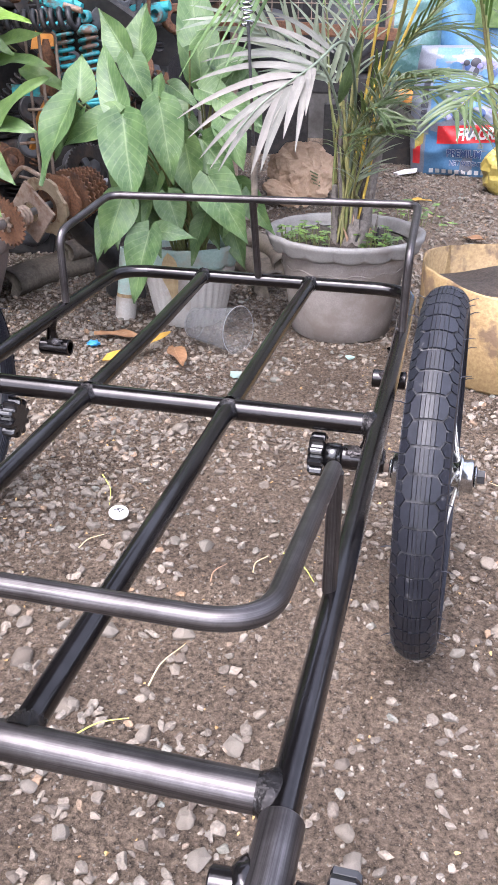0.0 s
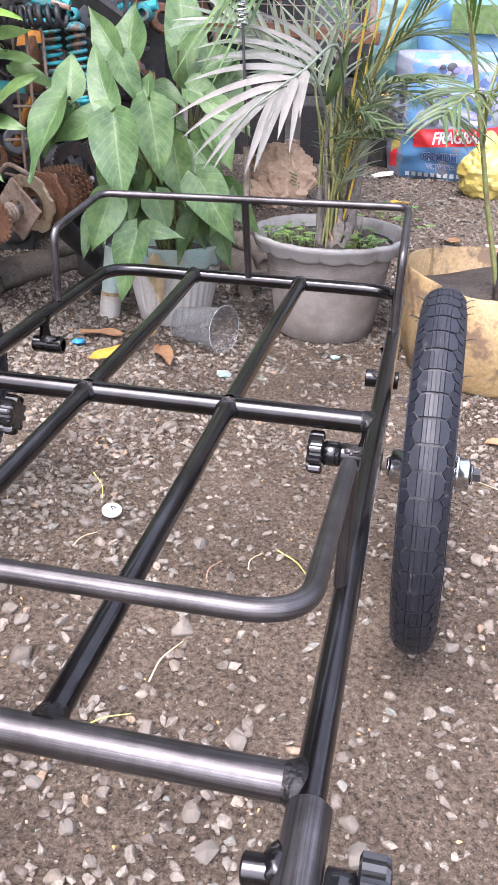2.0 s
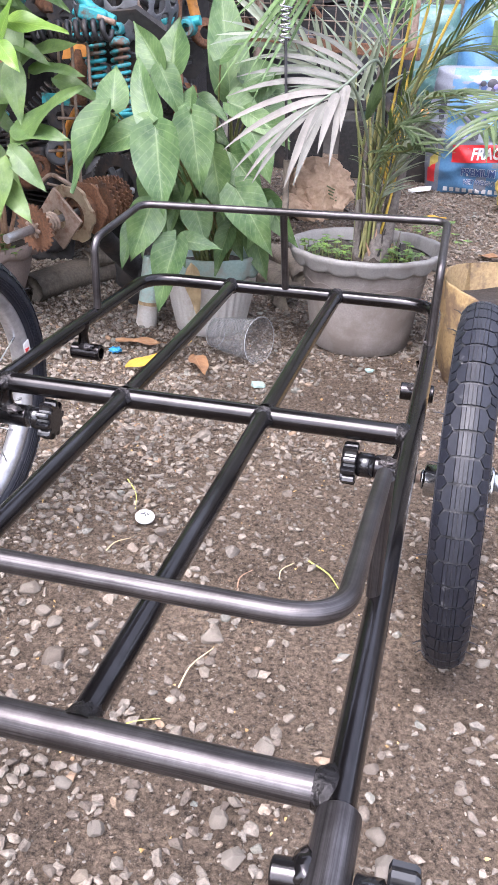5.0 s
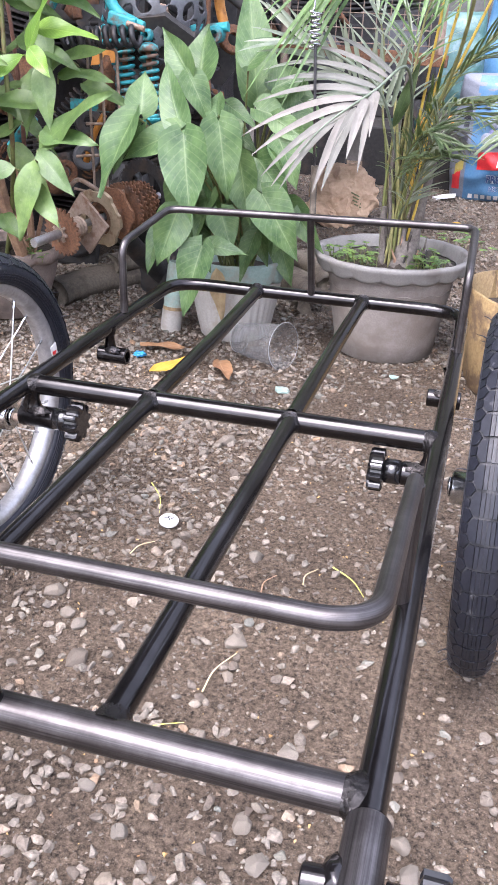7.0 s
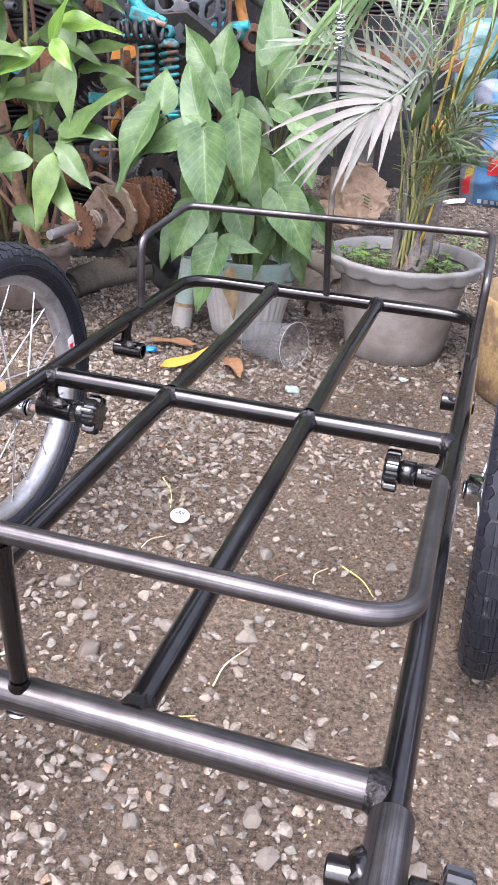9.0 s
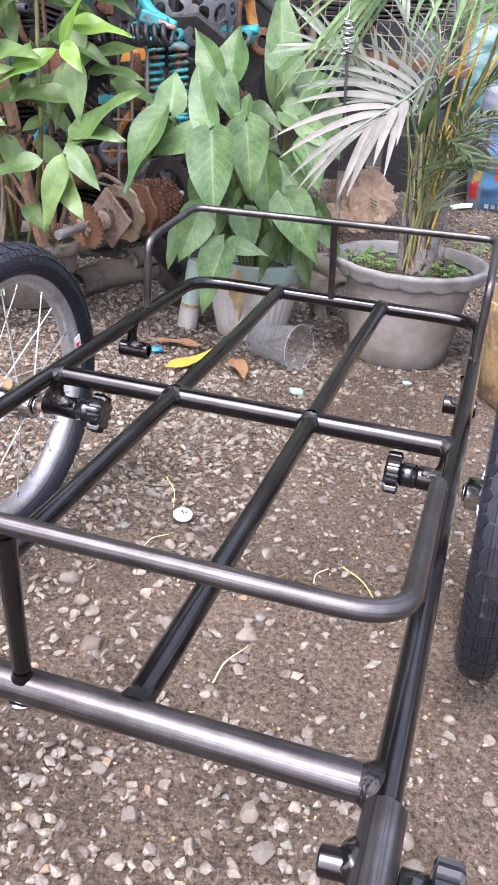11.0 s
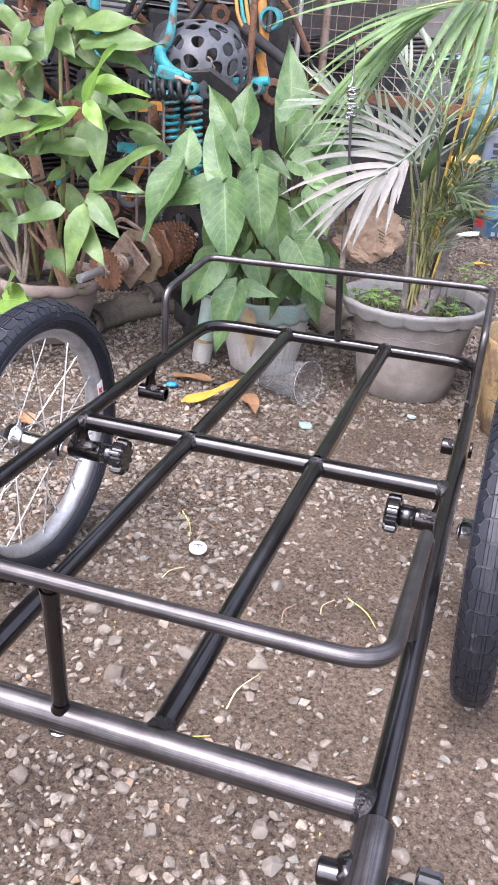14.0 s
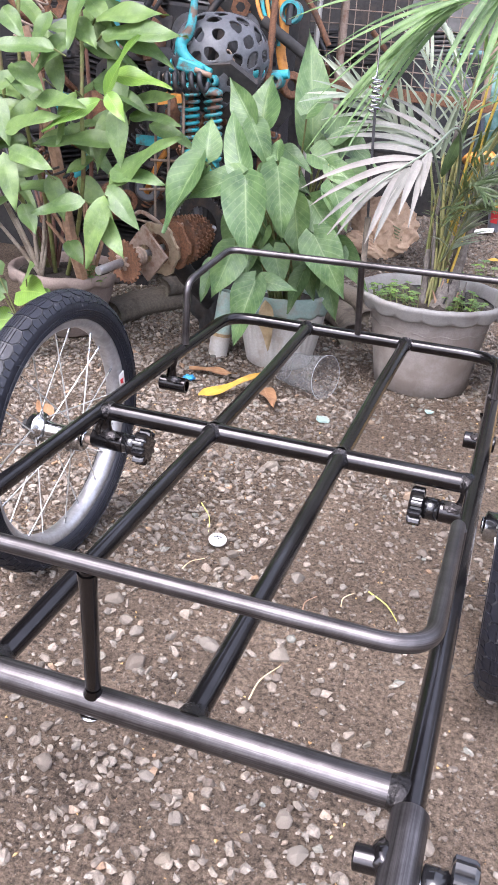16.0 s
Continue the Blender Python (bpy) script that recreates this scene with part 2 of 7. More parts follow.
def leaf_material(name, dark, light, vein, veins=9.0, vein_strength=0.55, rough=0.45, through=0.25, fade=None):
    """Leaf blade with a pale midrib and side veins, laid out by the blade's own UVs (u across, v along)."""
    m, nodes, links, bsdf = principled(name)
    tc = nodes.new("ShaderNodeTexCoord")
    sep = nodes.new("ShaderNodeSeparateXYZ")
    links.new(tc.outputs["UV"], sep.inputs[0])

    def calc(op, x, y=None):
        n = nodes.new("ShaderNodeMath")
        n.operation = op
        for k, v in enumerate((x, y)):
            if v is None:
                continue
            if isinstance(v, (int, float)):
                n.inputs[k].default_value = v
            else:
                links.new(v, n.inputs[k])
        return n.outputs[0]

    across = calc("ABSOLUTE", calc("SUBTRACT", sep.outputs[0], 0.5))
    rib = calc("SUBTRACT", 1.0, calc("MINIMUM", calc("MULTIPLY", across, 34.0), 1.0))
    wave = calc("FRACT", calc("MULTIPLY", calc("SUBTRACT", sep.outputs[1], calc("MULTIPLY", across, 0.55)), veins))
    side = calc("SUBTRACT", 1.0, calc("MINIMUM", calc("MULTIPLY", calc("ABSOLUTE", calc("SUBTRACT", wave, 0.5)), 8.0), 1.0))
    mask = calc("MULTIPLY", calc("MAXIMUM", rib, calc("MULTIPLY", side, 0.45)), vein_strength)
    pos = tc.outputs["Object"]
    col = ramp(nodes, links, noise_of(nodes, links, pos, 38, 4), dark, light, 0.3, 0.72)
    info = nodes.new("ShaderNodeObjectInfo")
    tint = ramp(nodes, links, info.outputs["Random"], (0.72, 0.78, 0.7), (1.25, 1.18, 1.1), 0.0, 1.0)
    col = mixed(nodes, links, 1.0, col, tint, "MULTIPLY")
    dust = ramp(nodes, links, noise_of(nodes, links, pos, 95, 7, 0.7), (0, 0, 0), (0.2, 0.2, 0.2), 0.52, 0.75)
    col = mixed(nodes, links, dust, col, (0.3, 0.32, 0.25))
    if fade:
        col = mixed(nodes, links, ramp(nodes, links, noise_of(nodes, links, pos, 14, 3), (0, 0, 0), (0.7, 0.7, 0.7), 0.6, 0.75), col, fade)
    col = mixed(nodes, links, mask, col, vein)
    links.new(col, bsdf.inputs["Base Color"])
    bsdf.inputs["Roughness"].default_value = rough
    bp = nodes.new("ShaderNodeBump")
    bp.inputs["Strength"].default_value, bp.inputs["Distance"].default_value = 0.35, 0.003
    links.new(mask, bp.inputs["Height"])
    links.new(bp.outputs["Normal"], bsdf.inputs["Normal"])
    tr = nodes.new("ShaderNodeBsdfTranslucent")
    links.new(mixed(nodes, links, 1.0, col, (1.25, 1.3, 0.6), "MULTIPLY"), tr.inputs["Color"])
    mx = nodes.new("ShaderNodeMixShader")
    mx.inputs[0].default_value = through
    links.new(bsdf.outputs[0], mx.inputs[1])
    links.new(tr.outputs[0], mx.inputs[2])
    links.new(mx.outputs[0], nodes["Material Output"].inputs["Surface"])
    return m


def soil_material():
    """Crumbly trodden soil: fine grain, pale specks of grit, damp dark and dry patches."""
    m, nodes, links, bsdf = principled("damp_soil")
    pos = nodes.new("ShaderNodeTexCoord").outputs["Object"]
    col = ramp(nodes, links, noise_of(nodes, links, pos, 150, 7, 0.78), (0.019, 0.0142, 0.0105), (0.262, 0.202, 0.151), 0.35, 0.69)
    grit = nodes.new("ShaderNodeTexVoronoi")
    grit.inputs["Scale"].default_value = 330
    grit.inputs["Randomness"].default_value = 1.0
    links.new(pos, grit.inputs["Vector"])
    where = ramp(nodes, links, noise_of(nodes, links, pos, 40, 5), (0, 0, 0), (1, 1, 1), 0.45, 0.62)
    fleck = mixed(nodes, links, 1.0, where, ramp(nodes, links, grit.outputs["Distance"], (0.8, 0.8, 0.8), (0, 0, 0), 0.14, 0.3), "MULTIPLY")
    col = mixed(nodes, links, fleck, col, (0.27, 0.228, 0.19))
    patch = ramp(nodes, links, noise_of(nodes, links, pos, 5.5, 5, 0.65), (0.72, 0.69, 0.67), (1.22, 1.19, 1.16), 0.35, 0.65)
    col = mixed(nodes, links, 1.0, col, patch, "MULTIPLY")
    links.new(col, bsdf.inputs["Base Color"])
    bsdf.inputs["Roughness"].default_value = 0.92
    bsdf.inputs["Specular IOR Level"].default_value = 0.25
    bp = nodes.new("ShaderNodeBump")
    bp.inputs["Strength"].default_value, bp.inputs["Distance"].default_value = 1.0, 0.01
    links.new(noise_of(nodes, links, pos, 230, 6, 0.75), bp.inputs["Height"])
    links.new(bp.outputs["Normal"], bsdf.inputs["Normal"])
    return m


def stone_material():
    m, nodes, links, bsdf = principled("gravel_stone")
    pos = nodes.new("ShaderNodeTexCoord").outputs["Object"]
    geo = nodes.new("ShaderNodeNewGeometry")
    info = nodes.new("ShaderNodeObjectInfo")
    add = nodes.new("ShaderNodeMath")
    add.operation = "ADD"
    links.new(geo.outputs["Random Per Island"], add.inputs[0])
    links.new(info.outputs["Random"], add.inputs[1])
    fr = nodes.new("ShaderNodeMath")
    fr.operation = "FRACT"
    links.new(add.outputs[0], fr.inputs[0])
    r = nodes.new("ShaderNodeValToRGB")
    els = r.color_ramp.elements
    els[0].color, els[1].color = (0.093, 0.077, 0.064, 1), (0.235, 0.208, 0.178, 1)
    for p, c in ((0.18, (0.135, 0.117, 0.1)), (0.4, (0.187, 0.166, 0.142)), (0.6, (0.168, 0.154, 0.137)), (0.78, (0.215, 0.187, 0.156)), (0.88, (0.28, 0.246, 0.208)), (0.92, (0.225, 0.145, 0.088)), (0.95, (0.155, 0.164, 0.15))):
        els.new(p).color = (*c, 1)
    links.new(fr.outputs[0], r.inputs["Fac"])
    speck = ramp(nodes, links, noise_of(nodes, links, pos, 170, 7, 0.82), (0.42, 0.4, 0.38), (1.38, 1.35, 1.31), 0.3, 0.7)
    col = mixed(nodes, links, 1.0, r.outputs["Color"], speck, "MULTIPLY")
    dirt = ramp(nodes, links, noise_of(nodes, links, pos, 60, 6, 0.7), (0, 0, 0), (0.75, 0.75, 0.75), 0.48, 0.68)
    col = mixed(nodes, links, dirt, col, (0.14, 0.109, 0.087))
    links.new(col, bsdf.inputs["Base Color"])
    bsdf.inputs["Roughness"].default_value = 0.85
    bsdf.inputs["Specular IOR Level"].default_value = 0.3
    bp = nodes.new("ShaderNodeBump")
    bp.inputs["Strength"].default_value, bp.inputs["Distance"].default_value = 0.55, 0.0022
    links.new(noise_of(nodes, links, pos, 320, 6, 0.7), bp.inputs["Height"])
    links.new(bp.outputs["Normal"], bsdf.inputs["Normal"])
    return m


def steel_material(name, low, high, smooth, dull, coat):
    """Raw tube under clear lacquer: near black with drawn streaks and cloudy smears."""
    m, nodes, links, bsdf = principled(name)
    tc = nodes.new("ShaderNodeTexCoord")
    pos = tc.outputs["Object"]
    stretch = nodes.new("ShaderNodeMapping")
    stretch.inputs["Scale"].default_value = (7.0, 2.4, 1.0)
    links.new(tc.outputs["UV"], stretch.inputs["Vector"])
    streak = noise_of(nodes, links, stretch.outputs["Vector"], 2.2, 5, 0.65)
    fine = noise_of(nodes, links, pos, 420, 5, 0.7)
    broad = noise_of(nodes, links, pos, 16, 5, 0.7)
    col = ramp(nodes, links, broad, low, high, 0.35, 0.68)
    col = mixed(nodes, links, ramp(nodes, links, streak, (0.62, 0.62, 0.62), (0, 0, 0), 0.38, 0.58), col, (0.01, 0.009, 0.0092))
    col = mixed(nodes, links, ramp(nodes, links, fine, (0, 0, 0), (0.4, 0.4, 0.4), 0.55, 0.75), col, (0.04, 0.033, 0.031))
    links.new(col, bsdf.inputs["Base Color"])
    bsdf.inputs["Metallic"].default_value = 0.85
    rr = nodes.new("ShaderNodeMapRange")
    rr.inputs["To Min"].default_value, rr.inputs["To Max"].default_value = smooth, dull
    links.new(mixed(nodes, links, 0.5, noise_of(nodes, links, pos, 70, 6, 0.7), streak), rr.inputs["Value"])
    links.new(rr.outputs["Result"], bsdf.inputs["Roughness"])
    bsdf.inputs["Coat Weight"].default_value, bsdf.inputs["Coat Roughness"].default_value = coat, 0.09
    bp = nodes.new("ShaderNodeBump")
    bp.inputs["Strength"].default_value, bp.inputs["Distance"].default_value = 0.3, 0.0013
    links.new(mixed(nodes, links, 0.6, broad, streak), bp.inputs["Height"])
    links.new(bp.outputs["Normal"], bsdf.inputs["Normal"])
    return m


def film_material():
    """Thin clear plastic: lets light through, gloss rises towards the edge."""
    m, nodes, links, bsdf = principled("clear_plastic")
    bsdf.inputs["Base Color"].default_value = (0.3, 0.305, 0.31, 1)
    bsdf.inputs["Roughness"].default_value = 0.1
    clear = nodes.new("ShaderNodeBsdfTransparent")
    clear.inputs["Color"].default_value = (0.985, 0.985, 0.985, 1)
    edge = nodes.new("ShaderNodeLayerWeight")
    edge.inputs["Blend"].default_value = 0.35
    lift = nodes.new("ShaderNodeMapRange")
    lift.inputs["To Min"].default_value, lift.inputs["To Max"].default_value = 0.015, 0.4
    links.new(edge.outputs["Facing"], lift.inputs["Value"])
    mx = nodes.new("ShaderNodeMixShader")
    links.new(lift.outputs[0], mx.inputs[0])
    links.new(clear.outputs[0], mx.inputs[1])
    links.new(bsdf.outputs[0], mx.inputs[2])
    links.new(mx.outputs[0], nodes["Material Output"].inputs["Surface"])
    return m


SOIL, STONE = soil_material(), stone_material()
STEEL = steel_material("lacquered_steel", (0.013, 0.0112, 0.0112), (0.04, 0.037, 0.039), 0.06, 0.32, 0.3)
BRUSHED = steel_material("worn_bare_steel", (0.052, 0.047, 0.047), (0.115, 0.107, 0.109), 0.27, 0.5, 0.08)
WELD = surface("weld_bead", (0.05, 0.045, 0.045), (0.12, 0.11, 0.11), (0.03, 0.028, 0.028), 0.3, 0.8, 500, 60, 0.5)
SEAM = surface("lacquered_weld", (0.012, 0.011, 0.011), (0.04, 0.037, 0.038), (0.09, 0.088, 0.095), 0.26, 0.8, 260, 70, 0.55, (0.6, 0.72))
RUBBER = surface("tyre_rubber", (0.007, 0.0078, 0.0115), (0.0155, 0.017, 0.0245), (0.13, 0.128, 0.132), 0.45, 0.0, 260, 75, 0.12, (0.63, 0.77), spec=0.32)
DUSTY = surface("dust_in_grooves", (0.012, 0.012, 0.0135), (0.085, 0.084, 0.088), (0.005, 0.005, 0.006), 0.8, 0.0, 300, 40, 0.2, (0.46, 0.6))
ALLOY = surface("rim_alloy", (0.34, 0.34, 0.35), (0.46, 0.46, 0.47), (0.29, 0.285, 0.28), 0.42, 0.8, 200, 20, 0.05)
CHROME = surface("zinc_plate", (0.4, 0.41, 0.42), (0.55, 0.56, 0.57), (0.25, 0.24, 0.235), 0.18, 1.0, 150, 30, 0.03)
SPOKE = surface("spoke_steel", (0.55, 0.55, 0.53), (0.7, 0.7, 0.68), None, 0.3, 0.8, 200, 20, 0.0)
KNOB = surface("black_plastic", (0.004, 0.004, 0.0045), (0.008, 0.008, 0.009), None, 0.14, 0.0, 120, 20, 0.03, rough_var=0.05, coat=0.2)
RUST = surface("rust", (0.09, 0.042, 0.025), (0.21, 0.1, 0.05), (0.06, 0.04, 0.033), 0.85, 0.15, 170, 22, 0.6)
RUST_LIGHT = surface("rusty_plate", (0.2, 0.145, 0.11), (0.3, 0.23, 0.185), (0.15, 0.075, 0.04), 0.75, 0.25, 140, 30, 0.4)
BRASSY = surface("tarnished_gear", (0.28, 0.22, 0.15), (0.38, 0.31, 0.22), (0.17, 0.09, 0.05), 0.5, 0.55, 120, 26, 0.3)
TEAL = surface("teal_paint", (0.015, 0.2, 0.23), (0.03, 0.31, 0.34), (0.1, 0.06, 0.04), 0.6, 0.0, 90, 30, 0.4, (0.5, 0.62))
BLACKED = surface("black_painted_steel", (0.012, 0.012, 0.0135), (0.032, 0.032, 0.034), (0.065, 0.045, 0.034), 0.5, 0.2, 140, 20, 0.3)
ORANGE = surface("orange_paint", (0.5, 0.2, 0.035), (0.62, 0.28, 0.06), (0.2, 0.09, 0.04), 0.55, 0.0, 100, 30, 0.3)
# near black; the backing sheets use it to stand for shade
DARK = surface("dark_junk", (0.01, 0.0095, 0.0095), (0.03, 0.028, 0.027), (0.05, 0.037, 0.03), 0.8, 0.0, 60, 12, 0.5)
GREYPLASTIC = surface("grey_plastic_cover", (0.05, 0.053, 0.06), (0.085, 0.088, 0.096), (0.04, 0.038, 0.037), 0.5, 0.0, 120, 14, 0.15)
POT = surface("cement_grey_pot", (0.22, 0.195, 0.174), (0.295, 0.264, 0.24), (0.185, 0.155, 0.133), 0.85, 0.0, 300, 9, 0.55, (0.42, 0.6))
POT_RIM = surface("grey_pot_rim", (0.185, 0.178, 0.168), (0.235, 0.226, 0.214), (0.15, 0.137, 0.126), 0.65, 0.0, 260, 12, 0.12)
MINT = surface("faded_green_pot", (0.2, 0.29, 0.26), (0.27, 0.36, 0.325), (0.25, 0.235, 0.2), 0.7, 0.0, 200, 14, 0.12)
SAND = surface("dusty_ribbed_pot", (0.3, 0.285, 0.26), (0.38, 0.36, 0.33), (0.26, 0.22, 0.18), 0.8, 0.0, 240, 12, 0.2)
TERRA = surface("pinkish_clay_pot", (0.2, 0.155, 0.133), (0.27, 0.213, 0.185), (0.16, 0.13, 0.11), 0.8, 0.0, 200, 14, 0.2)
YELLOWPOT = surface("yellowed_plastic_tub", (0.2, 0.128, 0.055), (0.33, 0.235, 0.115), (0.12, 0.078, 0.045), 0.65, 0.0, 130, 13, 0.4, (0.49, 0.58))
OLDTYRE = surface("muddy_tyre", (0.085, 0.07, 0.053), (0.145, 0.122, 0.093), (0.045, 0.036, 0.028), 0.9, 0.0, 160, 14, 0.4)
WOOD = surface("weathered_stake", (0.24, 0.14, 0.085), (0.36, 0.23, 0.15), (0.16, 0.1, 0.07), 0.8, 0.0, 90, 18, 0.4)
STEM = surface("green_stem", (0.1, 0.12, 0.035), (0.16, 0.17, 0.06), (0.1, 0.06, 0.03), 0.55, 0.0, 90, 25, 0.1)
STRAWSTEM = surface("dry_cane", (0.2, 0.165, 0.125), (0.31, 0.265, 0.21), (0.13, 0.09, 0.065), 0.75, 0.0, 90, 22, 0.2)
REDSTEM = surface("reddish_stem", (0.12, 0.055, 0.04), (0.2, 0.1, 0.075), (0.28, 0.2, 0.14), 0.6, 0.0, 90, 22, 0.15)
PALMSTEM = surface("yellow_palm_stem", (0.17, 0.17, 0.07), (0.27, 0.25, 0.1), (0.16, 0.17, 0.08), 0.5, 0.0, 120, 16, 0.15)
GOLDSTEM = surface("golden_palm_stem", (0.38, 0.26, 0.04), (0.5, 0.36, 0.065), (0.4, 0.28, 0.06), 0.5, 0.0, 120, 16, 0.1)
GREYSTEM = surface("grey_palm_trunk", (0.075, 0.064, 0.056), (0.165, 0.147, 0.132), (0.05, 0.039, 0.032), 0.85, 0.0, 120, 16, 0.35)
ARROW = leaf_material("arrow_leaf", (0.037, 0.085, 0.03), (0.1, 0.17, 0.064), (0.26, 0.33, 0.16), 10, 0.34, 0.5, 0.16)
GLOSSY = leaf_material("glossy_leaf", (0.055, 0.104, 0.032), (0.12, 0.194, 0.06), (0.2, 0.29, 0.11), 14, 0.13, 0.47, 0.18)
YOUNG = leaf_material("young_leaf", (0.11, 0.215, 0.04), (0.175, 0.3, 0.06), (0.42, 0.55, 0.16), 14, 0.35, 0.38, 0.35)
PALE = leaf_material("bleached_palm_leaf", (0.122, 0.117, 0.115), (0.17, 0.163, 0.161), (0.215, 0.205, 0.203), 3, 0.3, 0.6, 0.2)
GREYLEAF = leaf_material("greyish_palm_leaf", (0.15, 0.185, 0.145), (0.24, 0.275, 0.23), (0.31, 0.34, 0.29), 3, 0.3, 0.5, 0.2)
PALM = leaf_material("green_palm_leaf", (0.05, 0.105, 0.03), (0.105, 0.185, 0.062), (0.17, 0.25, 0.1), 3, 0.3, 0.52, 0.22)
DARKPALM = leaf_material("dark_palm_leaf", (0.045, 0.07, 0.03), (0.08, 0.12, 0.05), (0.15, 0.22, 0.08), 3, 0.3, 0.45, 0.2)
DRYLEAF = leaf_material("dry_leaf", (0.22, 0.1, 0.05), (0.34, 0.17, 0.09), (0.5, 0.32, 0.18), 8, 0.4, 0.75, 0.1)
YELLOWLEAF = leaf_material("yellow_leaf", (0.27, 0.155, 0.02), (0.41, 0.26, 0.035), (0.75, 0.58, 0.15), 8, 0.3, 0.6, 0.15)
DEADLEAF = leaf_material("withered_leaf", (0.2, 0.145, 0.085), (0.36, 0.285, 0.18), (0.42, 0.34, 0.22), 8, 0.3, 0.75, 0.1)
STRAW = surface("straw", (0.45, 0.36, 0.2), (0.6, 0.5, 0.32), None, 0.8, 0.0, 90, 20, 0.1)
GREENSTRAW = surface("green_straw", (0.4, 0.4, 0.08), (0.55, 0.52, 0.14), None, 0.7, 0.0, 90, 20, 0.1)
FLAKE = surface("dry_leaf_flake", (0.3, 0.19, 0.07), (0.46, 0.32, 0.14), (0.24, 0.11, 0.05), 0.8, 0.0, 60, 9, 0.1)
WHITE = surface("white_plastic", (0.6, 0.6, 0.59), (0.7, 0.7, 0.69), (0.55, 0.52, 0.48), 0.45, 0.0, 90, 40, 0.05)
BLUE = surface("blue_plastic", (0.02, 0.2, 0.42), (0.04, 0.26, 0.5), None, 0.4, 0.0, 90, 40, 0.05)
INK = surface("dark_ink", (0.02, 0.02, 0.03), (0.03, 0.03, 0.04), None, 0.6, 0.0, 90, 40, 0.0)
RED = surface("red_print", (0.55, 0.02, 0.025), (0.65, 0.035, 0.04), None, 0.45, 0.0, 90, 20, 0.05)
SKYBLUE = surface("light_blue_print", (0.05, 0.145, 0.27), (0.08, 0.19, 0.33), (0.12, 0.23, 0.34), 0.45, 0.0, 120, 9, 0.1)
NAVY = surface("navy_print", (0.03, 0.06, 0.17), (0.05, 0.09, 0.22), None, 0.45, 0.0, 90, 20, 0.05)
PURPLE = surface("purple_print", (0.13, 0.12, 0.3), (0.22, 0.2, 0.42), (0.3, 0.3, 0.5), 0.45, 0.0, 120, 26, 0.05)
YELLOWBAG = surface("yellow_film", (0.4, 0.32, 0.075), (0.5, 0.41, 0.13), (0.33, 0.25, 0.055), 0.3, 0.0, 60, 12, 0.1)
PAPER = surface("brown_paper", (0.52, 0.36, 0.235), (0.64, 0.46, 0.32), (0.4, 0.265, 0.165), 0.8, 0.0, 90, 14, 0.2)
FADEDGREEN = surface("faded_green_print", (0.13, 0.16, 0.07), (0.2, 0.2, 0.1), (0.4, 0.3, 0.2), 0.8, 0.0, 90, 40, 0.05, (0.45, 0.6))
# wall grey, kept dark so that the steel tubes mirror dark surroundings
MORTAR = surface("dark_wall_grey", (0.07, 0.07, 0.068), (0.11, 0.108, 0.105), (0.05, 0.047, 0.044), 0.9, 0.0, 50, 3, 0.3)
# near-black tone, so the unseen roof's underside mirrors dark in the rails
TIN = surface("dark_roof_sheet", (0.035, 0.035, 0.036), (0.06, 0.06, 0.06), (0.05, 0.035, 0.025), 0.75, 0.0, 60, 4, 0.15)
CUP = film_material()
DARKSOIL = surface("potting_soil", (0.018, 0.014, 0.011), (0.075, 0.058, 0.046), (0.03, 0.024, 0.018), 0.95, 0.0, 150, 20, 1.0)
# opaque pale grey that stands for the glint on clear plastic edges
CUPRIM = surface("cup_edge_glint", (0.2, 0.2, 0.2), (0.28, 0.28, 0.28), None, 0.15, 0.0, 90, 40, 0.0)

# ---------------------------------------------------------------- ground and enclosure
def height(x, y):
    return 0.004 * noise.noise(Vector((x * 3.1, y * 3.1, 0.3))) + 0.0025 * noise.noise(Vector((x * 13, y * 13, 4.1))) + 0.002 * noise.noise(Vector((x * 46, y * 46, 2.7)))


def ground_sheet():
    def steps(lo, hi, a, b, fine, far):
        inner = list(np.arange(lo, hi, fine))
        left = [lo - (lo - a) * (k / far) ** 2.2 for k in range(far, 0, -1)]
        right = [hi + (b - hi) * (k / far) ** 2.2 for k in range(0, far + 1)]
        return left + inner + right
    xs, ys = steps(-1.1, 0.9, -60, 60, 0.0095, 14), steps(-0.75, 1.6, -60, 60, 0.0105, 18)
    verts, faces, n = [], [], len(ys)
    for x in xs:
        for y in ys:
            verts.append((x, y, height(x, y) if abs(x) < 4 and abs(y) < 5 else 0.0))
    for i in range(len(xs) - 1):
        for j in range(n - 1):
            faces.append((i * n + j, (i + 1) * n + j, (i + 1) * n + j + 1, i * n + j + 1))
    return verts, faces


ground = tagged(part("ground", ground_sheet(), SOIL), "damp grey-brown soil strewn with gravel", "ground", kind="structure")


def wall(name, a, b, z0, z1, thick, material, label):
    a, b = Vector((*a, 0)), Vector((*b, 0))
    m = Matrix.Translation((a + b) / 2 + Vector((0, 0, (z0 + z1) / 2))) @ Matrix.Rotation(math.atan2((b - a).y, (b - a).x), 4, "Z")
    return tagged(part(name, block((b - a).length, thick, z1 - z0, 0.004, m), material, None, "", False), label, "wall", kind="structure")


# added walls: they close the yard and block low sky light
wall("wall_back", (-4.0, 4.2), (4.0, 4.2), -0.02, 3.2, 0.15, MORTAR, "added grey wall that closes off the sky behind the yard")
wall("wall_left", (-2.6, 4.1), (-2.6, -2.0), -0.02, 3.0, 0.15, MORTAR, "added unseen grey wall that cuts sky light beside the scrap heap")

wall("wall_right", (3.2, 4.1), (3.2, -2.0), -0.02, 1.3, 0.15, MORTAR, "added unseen low grey wall that cuts sky light from the right")


